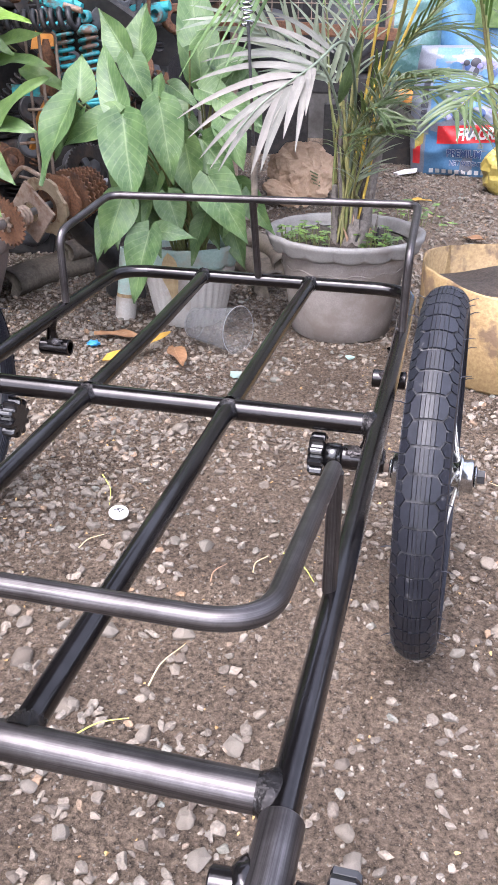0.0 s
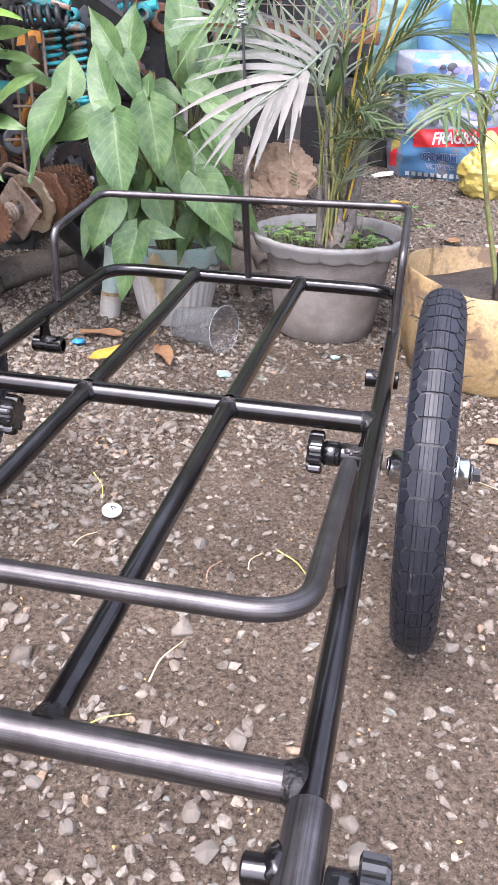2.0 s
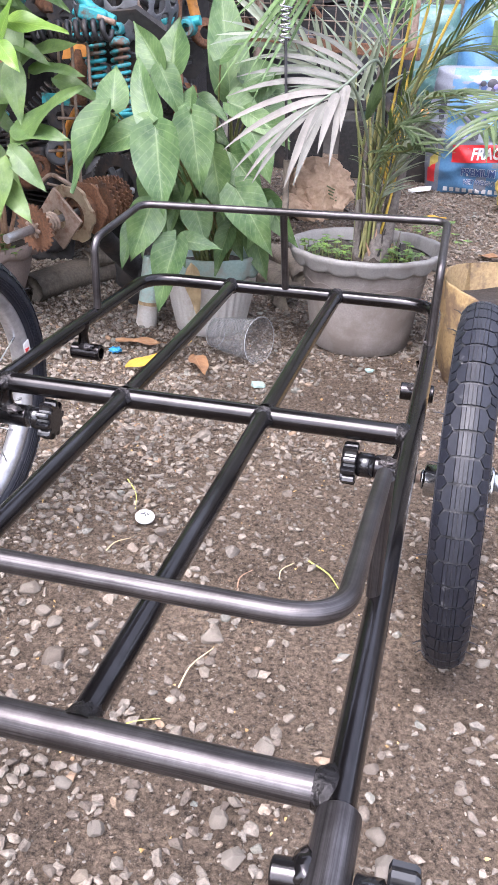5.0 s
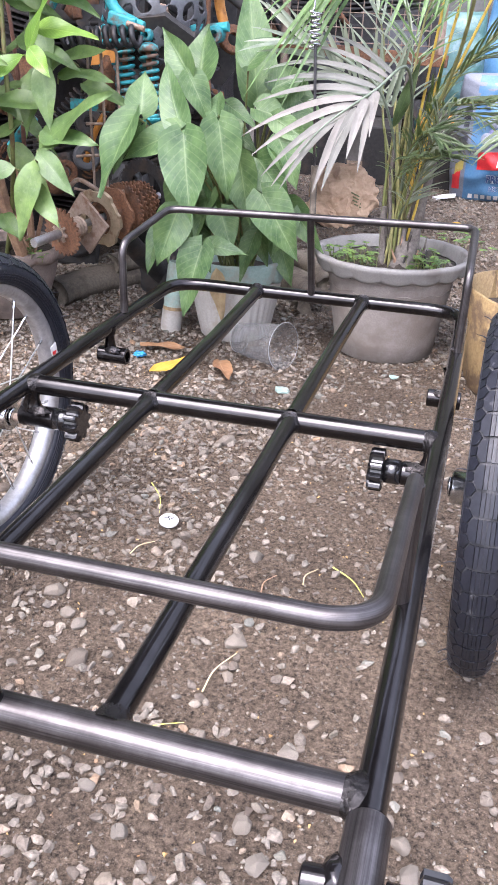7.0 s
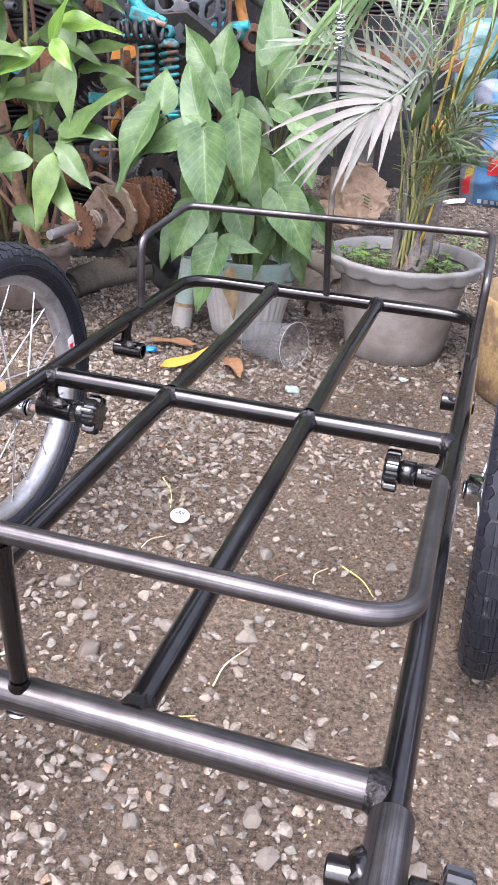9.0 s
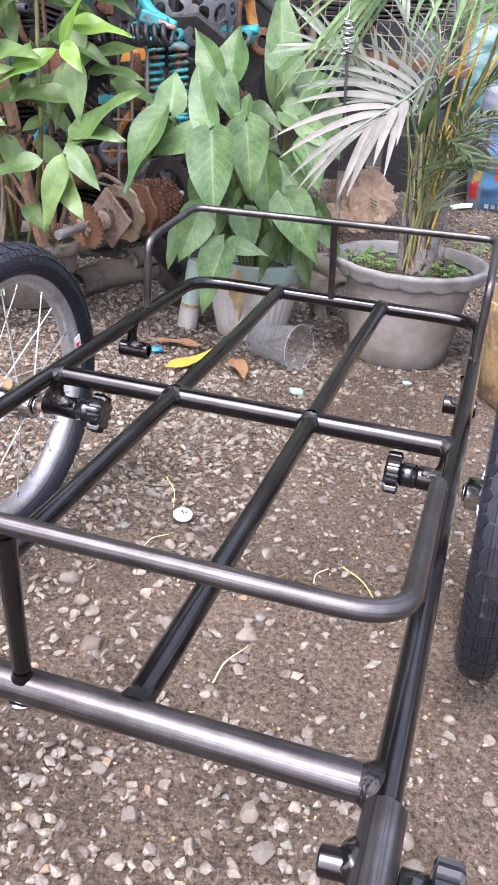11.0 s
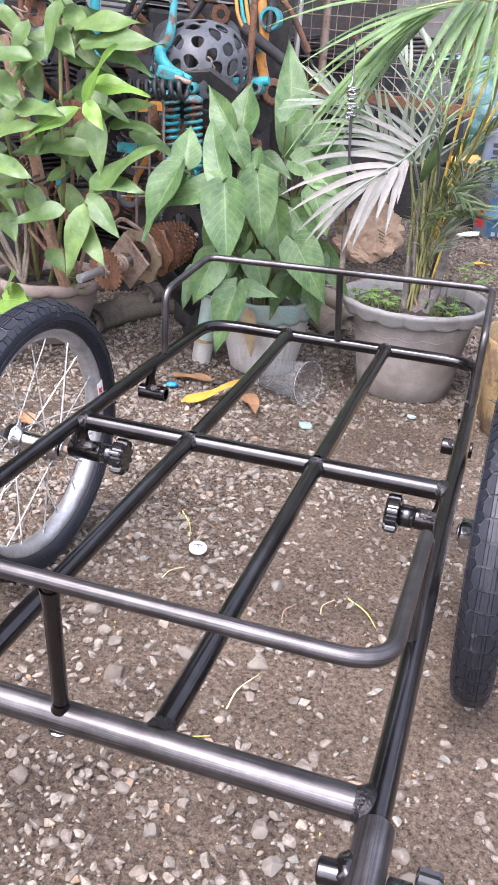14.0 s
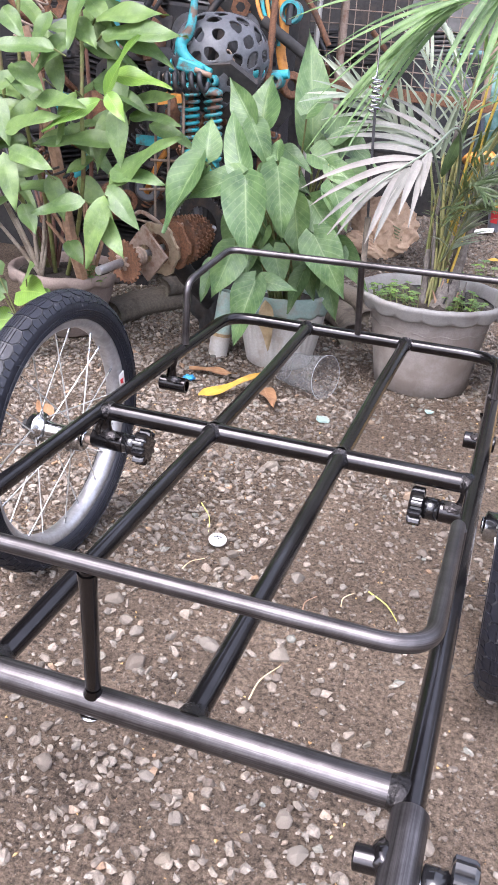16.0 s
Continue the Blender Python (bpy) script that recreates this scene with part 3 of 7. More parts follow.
# unseen roof, added to keep overhead sky off the scrap side and the rails
def roof_sheet():
    verts, faces = [], []
    xs, ys = np.linspace(-4.2, -0.1, 83), (-0.15, 2.5)
    for x in xs:
        for y in ys:
            verts.append((x, y, 2.8 - 0.1 * (y + 0.15) + 0.018 * math.sin(x * 2 * math.pi / 0.15)))
    n = len(verts)
    verts += [(x, y, z + 0.006) for x, y, z in verts]
    for i in range(len(xs) - 1):
        a = 2 * i
        faces += [(a, a + 1, a + 3, a + 2), (n + a, n + a + 2, n + a + 3, n + a + 1)]
    return verts, faces


tagged(part("roof_over_yard", roof_sheet(), TIN), "unseen corrugated sheet added to block overhead sky light", "roof", kind="structure")

# ---------------------------------------------------------------- trailer
RAIL, CROSS, HOOP, INNER = 0.0108, 0.0126, 0.006, 0.0106
ZF = 0.256
trailer = thing("cargo_trailer", (0, 0, 0), "bare dark steel tube bicycle trailer frame on two wheels", "trailer")

part("outer_tube", bar_tube(fillet([(-0.259, -0.55, ZF), (-0.257, 0.2, ZF), (-0.253, 0.512, ZF), (0.254, 0.512, ZF), (0.257, 0.2, ZF), (0.26, -0.55, ZF)], 0.06, 8), RAIL, 18), STEEL, trailer)
part("front_crossbar", bar_tube([(-0.25, -0.515, ZF), (0.25, -0.515, ZF)], CROSS, 18), BRUSHED, trailer)
part("middle_crossbar", bar_tube([(-0.247, 0, ZF), (0.247, 0, ZF)], CROSS, 18), STEEL, trailer)
for x in (-0.089, 0.086):
    part("inner_rail", bar_tube([(x, -0.51, ZF), (x, -0.25, ZF + 0.0008), (x - 0.0015, 0.25, ZF + 0.0006), (x + (0.0 if x > 0 else -0.01), 0.508, ZF)], INNER, 16), STEEL, trailer)


def bead(at, axis, r, seed, wire=0.0042):
    """A lumpy ring of weld round a tube's end."""
    axis = Vector(axis).normalized()
    side = axis.orthogonal().normalized()
    up = axis.cross(side)
    n = 26
    pts, rad = [], []
    for k in range(n):
        a = 2 * math.pi * k / n
        rad.append(wire * (0.8 + 0.5 * abs(noise.noise(Vector((k * 0.9, seed, 0.0))))))
        pts.append(Vector(at) + (side * math.cos(a) + up * math.sin(a)) * (r - 0.0026) + axis * 0.0006 * math.sin(k * 2.6 + seed))
    return tube(pts, rad, 7, closed=True)


def fillet_weld(centre, axis, r, bar, seed, length=0.011, wide=1.3):
    """A smooth lumpy weld between a tube of radius r and the side of a bar through centre; axis points along the tube, away from the bar."""
    axis, up = Vector(axis), Vector((0, 0, 1))
    side = axis.cross(up)
    verts, faces, n = [], [], 32
    prof = [(wide, 0.0), (1 + 0.7 * (wide - 1), 0.12), (1 + 0.4 * (wide - 1), 0.3), (1 + 0.18 * (wide - 1), 0.55), (1.03, 0.8), (0.985, 1.0)]
    for q, v in prof:
        for k in range(n):
            a = 2 * math.pi * k / n
            lump = noise.noise(Vector((2.4 * math.cos(a), 2.4 * math.sin(a), seed * 3.1 + v * 1.5)))
            p = q + (0.16 * lump + 0.03 * math.sin(9 * a + seed)) * (1 - v) * (wide - 1) * 1.5
            h = r * p * math.sin(a)
            foot = math.sqrt(max(bar * bar - h * h, (0.3 * bar) ** 2)) - 0.0008
            verts.append(Vector(centre) + axis * (foot + length * v * (1 + 0.5 * lump)) + side * r * p * math.cos(a) + up * h)
    for i in range(len(prof) - 1):
        faces += [(i * n + k, i * n + (k + 1) % n, (i + 1) * n + (k + 1) % n, (i + 1) * n + k) for k in range(n)]
    return verts, faces


def end_weld(x, y, s, seed):
    """A rounded weld that closes a crossbar's end against the rail at x and spreads along the rail."""
    verts, faces, n = [], [], 36
    prof = [(0.0165, 1.0, 1.0), (0.015, 1.04, 1.02), (0.0135, 1.12, 1.04), (0.0115, 1.28, 1.05), (0.0092, 1.5, 1.02), (0.006, 1.62, 0.96), (0.0025, 1.5, 0.86), (-0.001, 1.1, 0.7), (-0.003, 0.2, 0.1)]
    for i, (away, wide, tall) in enumerate(prof):
        for k in range(n):
            a = 2 * math.pi * k / n
            lump = 1 + (0.07 * noise.noise(Vector((3.2 * math.cos(a), 3.2 * math.sin(a), seed * 2.7 + 0.7 * i))) if 0 < i < 8 else 0.0)
            verts.append(Vector((x - s * away, y + CROSS * wide * lump * math.cos(a), ZF + CROSS * tall * lump * math.sin(a))))
    for i in range(len(prof) - 1):
        faces += [(i * n + k, i * n + (k + 1) % n, (i + 1) * n + (k + 1) % n, (i + 1) * n + k)[::int(s)] for k in range(n)]
    return verts, faces


seed = 0
for x in (-0.089, 0.086):
    for y, s, bar in ((-0.515, 1, CROSS), (0.512, -1, RAIL), (0.0, -1, CROSS), (0.0, 1, CROSS)):
        seed += 1
        xx = x + (0.0 if x > 0 else -0.01) if y > 0.4 else x if y < -0.4 else x - 0.001
        part("weld", fillet_weld((xx, y, ZF), (0, s, 0), INNER, bar, seed, 0.012, 1.36), SEAM, trailer, "smooth dark weld fillet")
for s in (-1, 1):
    for y, x in ((-0.515, 0.2597), (0.0, 0.2565)):
        seed += 1
        part("weld", end_weld(s * x, y, s, seed), SEAM, trailer, "smooth dark weld fillet")

# raised hoops at both ends, each with a post in its middle
part("rear_hoop", bar_tube(fillet([(-0.252, 0.288, ZF + 0.01), (-0.252, 0.288, 0.372), (-0.243, 0.462, 0.394), (0.255, 0.466, 0.404), (0.258, 0.288, 0.378), (0.257, 0.288, ZF + 0.01)], 0.022, 7), HOOP, 14), BRUSHED, trailer)
part("rear_hoop_post", bar_tube([(-0.002, 0.505, ZF + 0.008), (-0.002, 0.463, 0.396)], HOOP, 14), BRUSHED, trailer)
bar = fillet([(-0.252, -0.321, 0.373), (-0.254, -0.552, 0.412), (0.254, -0.552, 0.412), (0.252, -0.321, 0.373)], 0.036, 12)
part("front_hoop", bar_tube(bar, HOOP + 0.0003, 18), BRUSHED, trailer)
for s in (-1, 1):
    part("front_hoop_leg", bar_tube([(s * 0.254, -0.321, ZF + 0.008), (s * 0.254, -0.322, 0.371)], HOOP, 14), BRUSHED, trailer)
    seed += 1
    part("weld", bead((s * 0.254, -0.321, ZF + 0.0135), (0, 0, 1), HOOP, seed, 0.0016), WELD, trailer)
    seed += 1
    part("weld", bead((s * 0.252, 0.288, ZF + 0.0135), (0, 0, 1), HOOP, seed, 0.0016), WELD, trailer)
part("front_hoop_post", bar_tube([(0.007, -0.516, ZF + 0.008), (0.024, -0.552, 0.41)], HOOP + 0.0004, 16), STEEL, trailer)
flared = [(0.0075, 0.0), (0.0073, 0.004), (0.007, 0.009), (0.0067, 0.016), (0.0063, 0.022)]
part("weld", moved(lathe(flared, 24), along((0.0235, -0.551, 0.406), (0.007, -0.516, ZF + 0.008))), STEEL, trailer, "flared dark weld")
part("weld", moved(lathe([(0.008, 0.0), (0.0073, 0.002), (0.0067, 0.005), (0.0063, 0.008)], 24), along((0.0077, -0.5176, ZF + 0.0105), (0.024, -0.552, 0.41))), STEEL, trailer, "flared dark weld")
under = part("bolt", tube([(0.004, -0.515, ZF - 0.008), (0.004, -0.515, ZF - 0.019)], 0.0048, 14), CHROME, trailer, "small zinc bolt under the crossbar")
part("washer", moved(lathe([(0.0, 0.0), (0.0085, 0.0), (0.009, 0.0012), (0.0085, 0.0026), (0.0, 0.003)], 24), Matrix.Translation((0.004, -0.515, ZF - 0.0165))), CHROME, under)


def star_knob(parent, at, way, reach):
    """A lobed hand knob on a ridged collar; way: the direction in which it points."""
    outline = []
    for k in range(80):
        a = 2 * math.pi * k / 80
        outline.append(((0.0222 + 0.0032 * math.tanh(3 * math.cos(10 * a))) * math.cos(a), (0.0222 + 0.0032 * math.tanh(3 * math.cos(10 * a))) * math.sin(a)))
    m = along(at, Vector(at) + Vector(way))
    n = len(outline)
    verts, faces = [], []
    for s, z in ((0.86, 0.0), (1, 0.0015), (1, 0.0145), (0.93, 0.0172), (0.75, 0.0182)):
        verts += [m @ Vector((x * s, y * s, z)) for x, y in outline]
    for i in range(4):
        faces += [(i * n + k, i * n + (k + 1) % n, (i + 1) * n + (k + 1) % n, (i + 1) * n + k) for k in range(n)]
    faces += [tuple(reversed(range(n))), tuple(range(4 * n, 5 * n))]
    knob = part("knob", (verts, faces), KNOB, parent, "black plastic star knob", smooth=False)
    back = Vector(at) - Vector(way).normalized() * reach
    body = lathe([(0.012, 0.0), (0.0145, 0.001), (0.0145, reach * 0.92), (0.012, reach)], 28)
    part("collar", moved(body, along(back, at)), KNOB, knob)
    return knob


def saddle(at, wide, deep, tall, seed):
    """A waisted, lumpy column of weld metal between a socket and the tube above it."""
    prof = [(1.05, 0.0), (1.0, 0.18), (0.86, 0.34), (0.72, 0.5), (0.72, 0.62), (0.84, 0.76), (1.0, 0.88), (1.06, 1.0)]
    verts, faces, n = [], [], 28
    for i, (r, v) in enumerate(prof):
        for k in range(n):
            a = 2 * math.pi * k / n
            q = r * (1 + 0.16 * noise.noise(Vector((1.6 * math.cos(a), 1.6 * math.sin(a), v * 3 + seed))))
            verts.append(Vector(at) + Vector((wide * q * math.cos(a), deep * q * math.sin(a), tall * v)))
    for i in range(len(prof) - 1):
        faces += [(i * n + k, i * n + (k + 1) % n, (i + 1) * n + (k + 1) % n, (i + 1) * n + k) for k in range(n)]
    return verts, faces


# wheel sockets with clamping knobs, and stand sockets further back
for s in (-1, 1):
    socket = part("wheel_socket", hollow((s * 0.2195, -0.004, 0.2135), (s * 0.268, -0.004, 0.2135), 0.0142, 0.0085), STEEL, trailer)
    part("saddle", saddle((s * 0.2525, -0.004, 0.2165), 0.016, 0.0105, ZF - 0.2165, seed), STEEL, trailer, "lumpy welded saddle")
    seed += 1
    part("weld", moved(blob((0.012, 0.009, 0.005), seed, 0.6, 3, 2.6), Matrix.Translation((s * 0.238, -0.013, 0.2255))), WELD, trailer)
    star_knob(trailer, (s * 0.2, -0.004, 0.2135), (-s, 0, 0), 0.0195)
    lug = part("stand_socket", hollow((s * 0.226, 0.236, 0.213), (s * 0.272, 0.236, 0.213), 0.0125, 0.0085), STEEL, trailer)
    part("saddle", saddle((s * 0.254, 0.236, 0.215), 0.0105, 0.0095, ZF - 0.213, seed), STEEL, trailer, "lumpy welded saddle")
    seed += 1
    part("weld", moved(blob((0.011, 0.009, 0.0045), seed, 0.6, 3, 2.6), Matrix.Translation((s * 0.247, 0.228, 0.2235))), WELD, trailer)

    # sleeve for the drawbar at the front corner
    part("drawbar_sleeve", hollow((s * 0.2615, -0.531, ZF), (s * 0.2625, -0.68, ZF - 0.002), 0.0138, 0.0112), BRUSHED, trailer)
    seed += 1
    part("weld", bead((s * 0.2612, -0.5305, ZF), (0, 1, 0), 0.0118, seed, 0.0016), WELD, trailer)
    part("clamp_nut", hollow((s * 0.251, -0.574, ZF - 0.002), (s * 0.231, -0.574, ZF - 0.004), 0.0092, 0.005), STEEL, trailer)
    seed += 1
    part("weld", moved(blob((0.009, 0.012, 0.009), seed, 0.25, 3, 1.6), Matrix.Translation((s * 0.249, -0.571, ZF + 0.001))), STEEL, trailer)
    outer = star_knob(trailer, (s * 0.2935, -0.575, ZF - 0.01), (s, 0, 0), 0.0175)
    part("bolt", tube([(s * 0.26, -0.575, ZF - 0.01), (s * 0.297, -0.575, ZF - 0.01)], 0.004, 10), CHROME, trailer)

# ---------------------------------------------------------------- wheels
def build_wheel(place):
    """A spoked wheel on its axle along x; the trailer's side is towards -x."""
    w = thing("bicycle_wheel", place, "small spoked alloy trailer wheel with a black treaded tyre", "wheel", "trailer wheels")
    at = Matrix.Translation(place)
    R, seg = 0.205, 96

    def turn(profile, sides=seg):
        """Profile (x, radius) turned round the x axis, closed."""
        verts, faces, n = [], [], len(profile)
        for k in range(sides):
            a = 2 * math.pi * k / sides
            verts += [Vector((x, r * math.cos(a), r * math.sin(a))) for x, r in profile]
        for k in range(sides):
            l = (k + 1) % sides
            faces += [(k * n + i, k * n + (i + 1) % n, l * n + (i + 1) % n, l * n + i) for i in range(n)]
        return verts, faces

    HW, HH = 0.0238, 0.0222
    section = []
    for k in range(28):
        a = -0.74 * math.pi + 1.48 * math.pi * k / 27
        section.append((HW * math.sin(a), R - HH + HH * math.cos(a)))
    tyre = part("tyre", moved(turn(section), at), RUBBER, w, "black rubber tyre with block tread")

    # tread blocks standing proud of the carcass
    def shell(u, a, lift):
        u *= 1.14
        r = R - HH + (HH + lift) * math.cos(u / HH)
        x = (HW + lift) * math.sin(u / HH)
        return Vector((x, r * math.cos(a), r * math.sin(a)))

    verts, faces = [], []

    def lump(corners, lift=0.002):
        n, c = len(verts), len(corners)
        for u, a in corners:
            verts.append(at @ shell(u, a, -0.0006))
        for u, a in corners:
            verts.append(at @ shell(u, a, lift))
        faces.append(tuple(range(n + c, n + 2 * c)))
        for i in range(c):
            faces.append((n + i, n + (i + 1) % c, n + c + (i + 1) % c, n + c + i))

    count = 52
    for k in range(count):
        a0, d = 2 * math.pi * k / count, 2 * math.pi / count
        for lo, hi in ((-0.0058, -0.0032), (-0.0026, -0.0003), (0.0003, 0.0026), (0.0032, 0.0058)):
            lump([(lo, a0 + 0.06 * d), (hi, a0 + 0.06 * d), (hi, a0 + 0.94 * d), (lo, a0 + 0.94 * d)])
        for s in (-1, 1):
            lump([(s * 0.0065, a0 + 0.06 * d), (s * 0.0102, a0 + 0.06 * d), (s * 0.0138, a0 + 0.31 * d), (s * 0.0138, a0 + 0.69 * d), (s * 0.0102, a0 + 0.94 * d), (s * 0.0065, a0 + 0.94 * d)][::s])
            lump([(s * 0.0116, a0 + 0.0 * d), (s * 0.0153, a0 - 0.25 * d), (s * 0.021, a0 - 0.25 * d), (s * 0.0215, a0 + 0.0 * d), (s * 0.021, a0 + 0.25 * d), (s * 0.0153, a0 + 0.25 * d)][::s], 0.0018)
            lump([(s * 0.0154, a0 + 0.34 * d), (s * 0.0222, a0 + 0.32 * d), (s * 0.0222, a0 + 0.68 * d), (s * 0.0154, a0 + 0.66 * d)][::s], 0.0015)
    tread = part("tread", (verts, faces), RUBBER, tyre)
    crown, bent = Vector(place), []
    for p in tread.data.polygons:
        for i in p.vertices:
            d = tread.data.vertices[i].co - crown
            out = Vector((0, d.y, d.z)).normalized()
            round_ = (Vector((d.x, 0, 0)) + out * (Vector((0, d.y, d.z)).length - R + HH)).normalized()
            bent.append(tuple(round_ if p.normal.dot(round_) > 0.85 else p.normal))
    tread.data.normals_split_custom_set(bent)
    for s in (-1, 1):
        for r in (0.1725, 0.1755, 0.1785, 0.1815):
            part("sidewall_rib", moved(tube([(s * (HW * math.sqrt(1 - ((r - R + HH) / HH) ** 2) + 0.0003), r * math.cos(2 * math.pi * k / 72), r * math.sin(2 * math.pi * k / 72)) for k in range(72)], 0.0007, 5, closed=True), at), RUBBER, tyre)
    rng = random.Random(4)
    for k in range(30):
        a, s = 2 * math.pi * (k + 0.6 * rng.random()) / 30, rng.choice((-1, 1))
        u = s * rng.uniform(0.022, 0.027)
        p = shell(u, a, 0.0)
        q = p + Vector((s * rng.uniform(0.008, 0.013), 0.004 * math.cos(a) + rng.uniform(-0.002, 0.002), 0.004 * math.sin(a)))
        part("rubber_hair", tube([at @ p, at @ ((p + q) / 2 + Vector((0, 0, 0.001))), at @ q], [0.0007, 0.0006, 0.0003], 5), RUBBER, tyre)

    band = [(HW * 1.005 * math.sin(u / HH), R - HH + (HH + 0.0002) * math.cos(u / HH)) for u in (-0.0235, -0.018, -0.012, -0.006, 0.0, 0.006, 0.012, 0.018, 0.0235)]
    part("groove_floor", moved(turn(band + [(x * 0.98, r - 0.001) for x, r in reversed(band)]), at), DUSTY, tyre, "dust lying in the tread grooves")
    rim_profile = [(-0.0135, 0.173), (-0.0145, 0.1725), (-0.0148, 0.164), (-0.0125, 0.158), (-0.007, 0.1535), (0.007, 0.1535), (0.0125, 0.158), (0.0148, 0.164), (0.0145, 0.1725), (0.0135, 0.173), (0.0125, 0.166), (-0.0125, 0.166)]
    part("rim", moved(turn(rim_profile), at), ALLOY, w, "brushed silver alloy rim")

    hub = part("hub", moved(turn([(-0.044, 0.0095), (-0.044, 0.0175), (-0.042, 0.0195), (-0.027, 0.0195), (-0.0265, 0.0235), (-0.0235, 0.0235), (-0.022, 0.0145), (-0.01, 0.0125), (0.01, 0.0125), (0.028, 0.0145), (0.0295, 0.0235), (0.0325, 0.0235), (0.033, 0.019), (0.043, 0.019), (0.045, 0.0175), (0.045, 0.0095)], 36), at), CHROME, w, "shiny plated hub")
    part("axle", moved(tube([(-0.07, 0, 0), (0.058, 0, 0)], 0.0052, 14), at), RUST_LIGHT, hub)
    for x0, x1, r in ((-0.048, -0.044, 0.0115), (0.045, 0.049, 0.0125)):
        part("cone_nut", moved(hollow((x0, 0, 0), (x1, 0, 0), r, 0.0053, 24), at), CHROME, hub)
    part("axle_nut", moved(slab(circle(0.0085, 6), 0.008), at @ Matrix.Translation((0.049, 0, 0)) @ Matrix.Rotation(math.pi / 2, 4, "Y")), BLACKED, hub, smooth=False)
    for k in range(20):
        s = 1 if k % 2 else -1
        a = 2 * math.pi * (k + 0.5) / 20
        b = a + (0.62 if (k // 2) % 2 else -0.62)
        p = (s * 0.028, 0.0195 * math.cos(b), 0.0195 * math.sin(b))
        q = (s * 0.003, 0.155 * math.cos(a), 0.155 * math.sin(a))
        spoke = part("spoke", moved(tube([p, q], 0.0011, 6), at), SPOKE, w)
        e = Vector(q) + (Vector(p) - Vector(q)).normalized() * 0.012
        part("nipple", moved(tube([q, e], 0.002, 8), at), CHROME, spoke)
    return w


wheel = build_wheel((0.3215, 0.0, 0.205))
wheel.rotation_euler = (0, radians(-2.2), radians(-1.4))
mate = copy_thing(wheel, Matrix.Translation((-0.328, 0.0, 0.206)) @ Matrix.Rotation(math.pi - radians(2.8), 4, "Z") @ Matrix.Rotation(0.13, 4, "X"))
tagged(mate, "small spoked alloy trailer wheel with a sticker on its rim")
# paper sticker on the inner flank of one rim
a = math.atan2(0.034, 0.167)
st = [(-0.3105, 0.1655 * math.cos(a + d) * s, 0.207 + 0.1655 * math.sin(a + d) * s) for d, s in ((-0.085, 0.905), (0.085, 0.905), (0.085, 0.995), (-0.085, 0.995))]
yaw = Matrix.Translation((-0.328, 0.0, 0.0)) @ Matrix.Rotation(radians(-2.8), 4, "Z") @ Matrix.Translation((0.328, 0.0, 0.0))
st = [yaw @ Vector(p) for p in st]
sticker = part("rim_sticker", ([Vector(p) for p in st] + [Vector(p) + Vector((0.0008, 0, 0)) for p in st], [(0, 1, 2, 3), (7, 6, 5, 4), (0, 4, 5, 1), (1, 5, 6, 2), (2, 6, 7, 3), (3, 7, 4, 0)]), WHITE, trailer, "small white sticker with a red mark", smooth=False)
c = Vector(st[0]).lerp(Vector(st[2]), 0.45)
part("printed_mark", moved(slab([(-0.004, -0.006), (0.003, -0.004), (0.005, 0.005), (0.0, 0.002), (-0.004, 0.005)], 0.0006), Matrix.Translation(c + Vector((0.0009, 0, 0))) @ Matrix.Rotation(math.pi / 2, 4, "Y")), RED, sticker, smooth=False)

# ---------------------------------------------------------------- whip aerial clamped to the rear hoop
rod = thing("whip_aerial", (-0.002, 0.474, 0.39), "thin rusty rod with coiled wire top on the hoop", "rod")
part("sleeve", tube([(-0.002, 0.4765, 0.385), (-0.004, 0.4765, 0.477)], 0.0052, 14), OLDTYRE, rod)
part("whip", tube([(-0.004, 0.4765, 0.47), (-0.014, 0.4765, 0.65)], 0.0023, 8), BLACKED, rod)
zig = []
for k in range(15):
    zig.append((-0.016 + (0.009 if k % 2 else -0.009) * (0.8 + 0.2 * math.cos(k)), 0.4765 + (0.006 if k % 4 < 2 else -0.006), 0.645 + 0.0034 * k))
part("coil", tube(bezier([(-0.014, 0.4765, 0.642), *zig, (-0.018, 0.4765, 0.7), (-0.02, 0.4765, 0.76)], 5), 0.0016, 7), CHROME, rod)

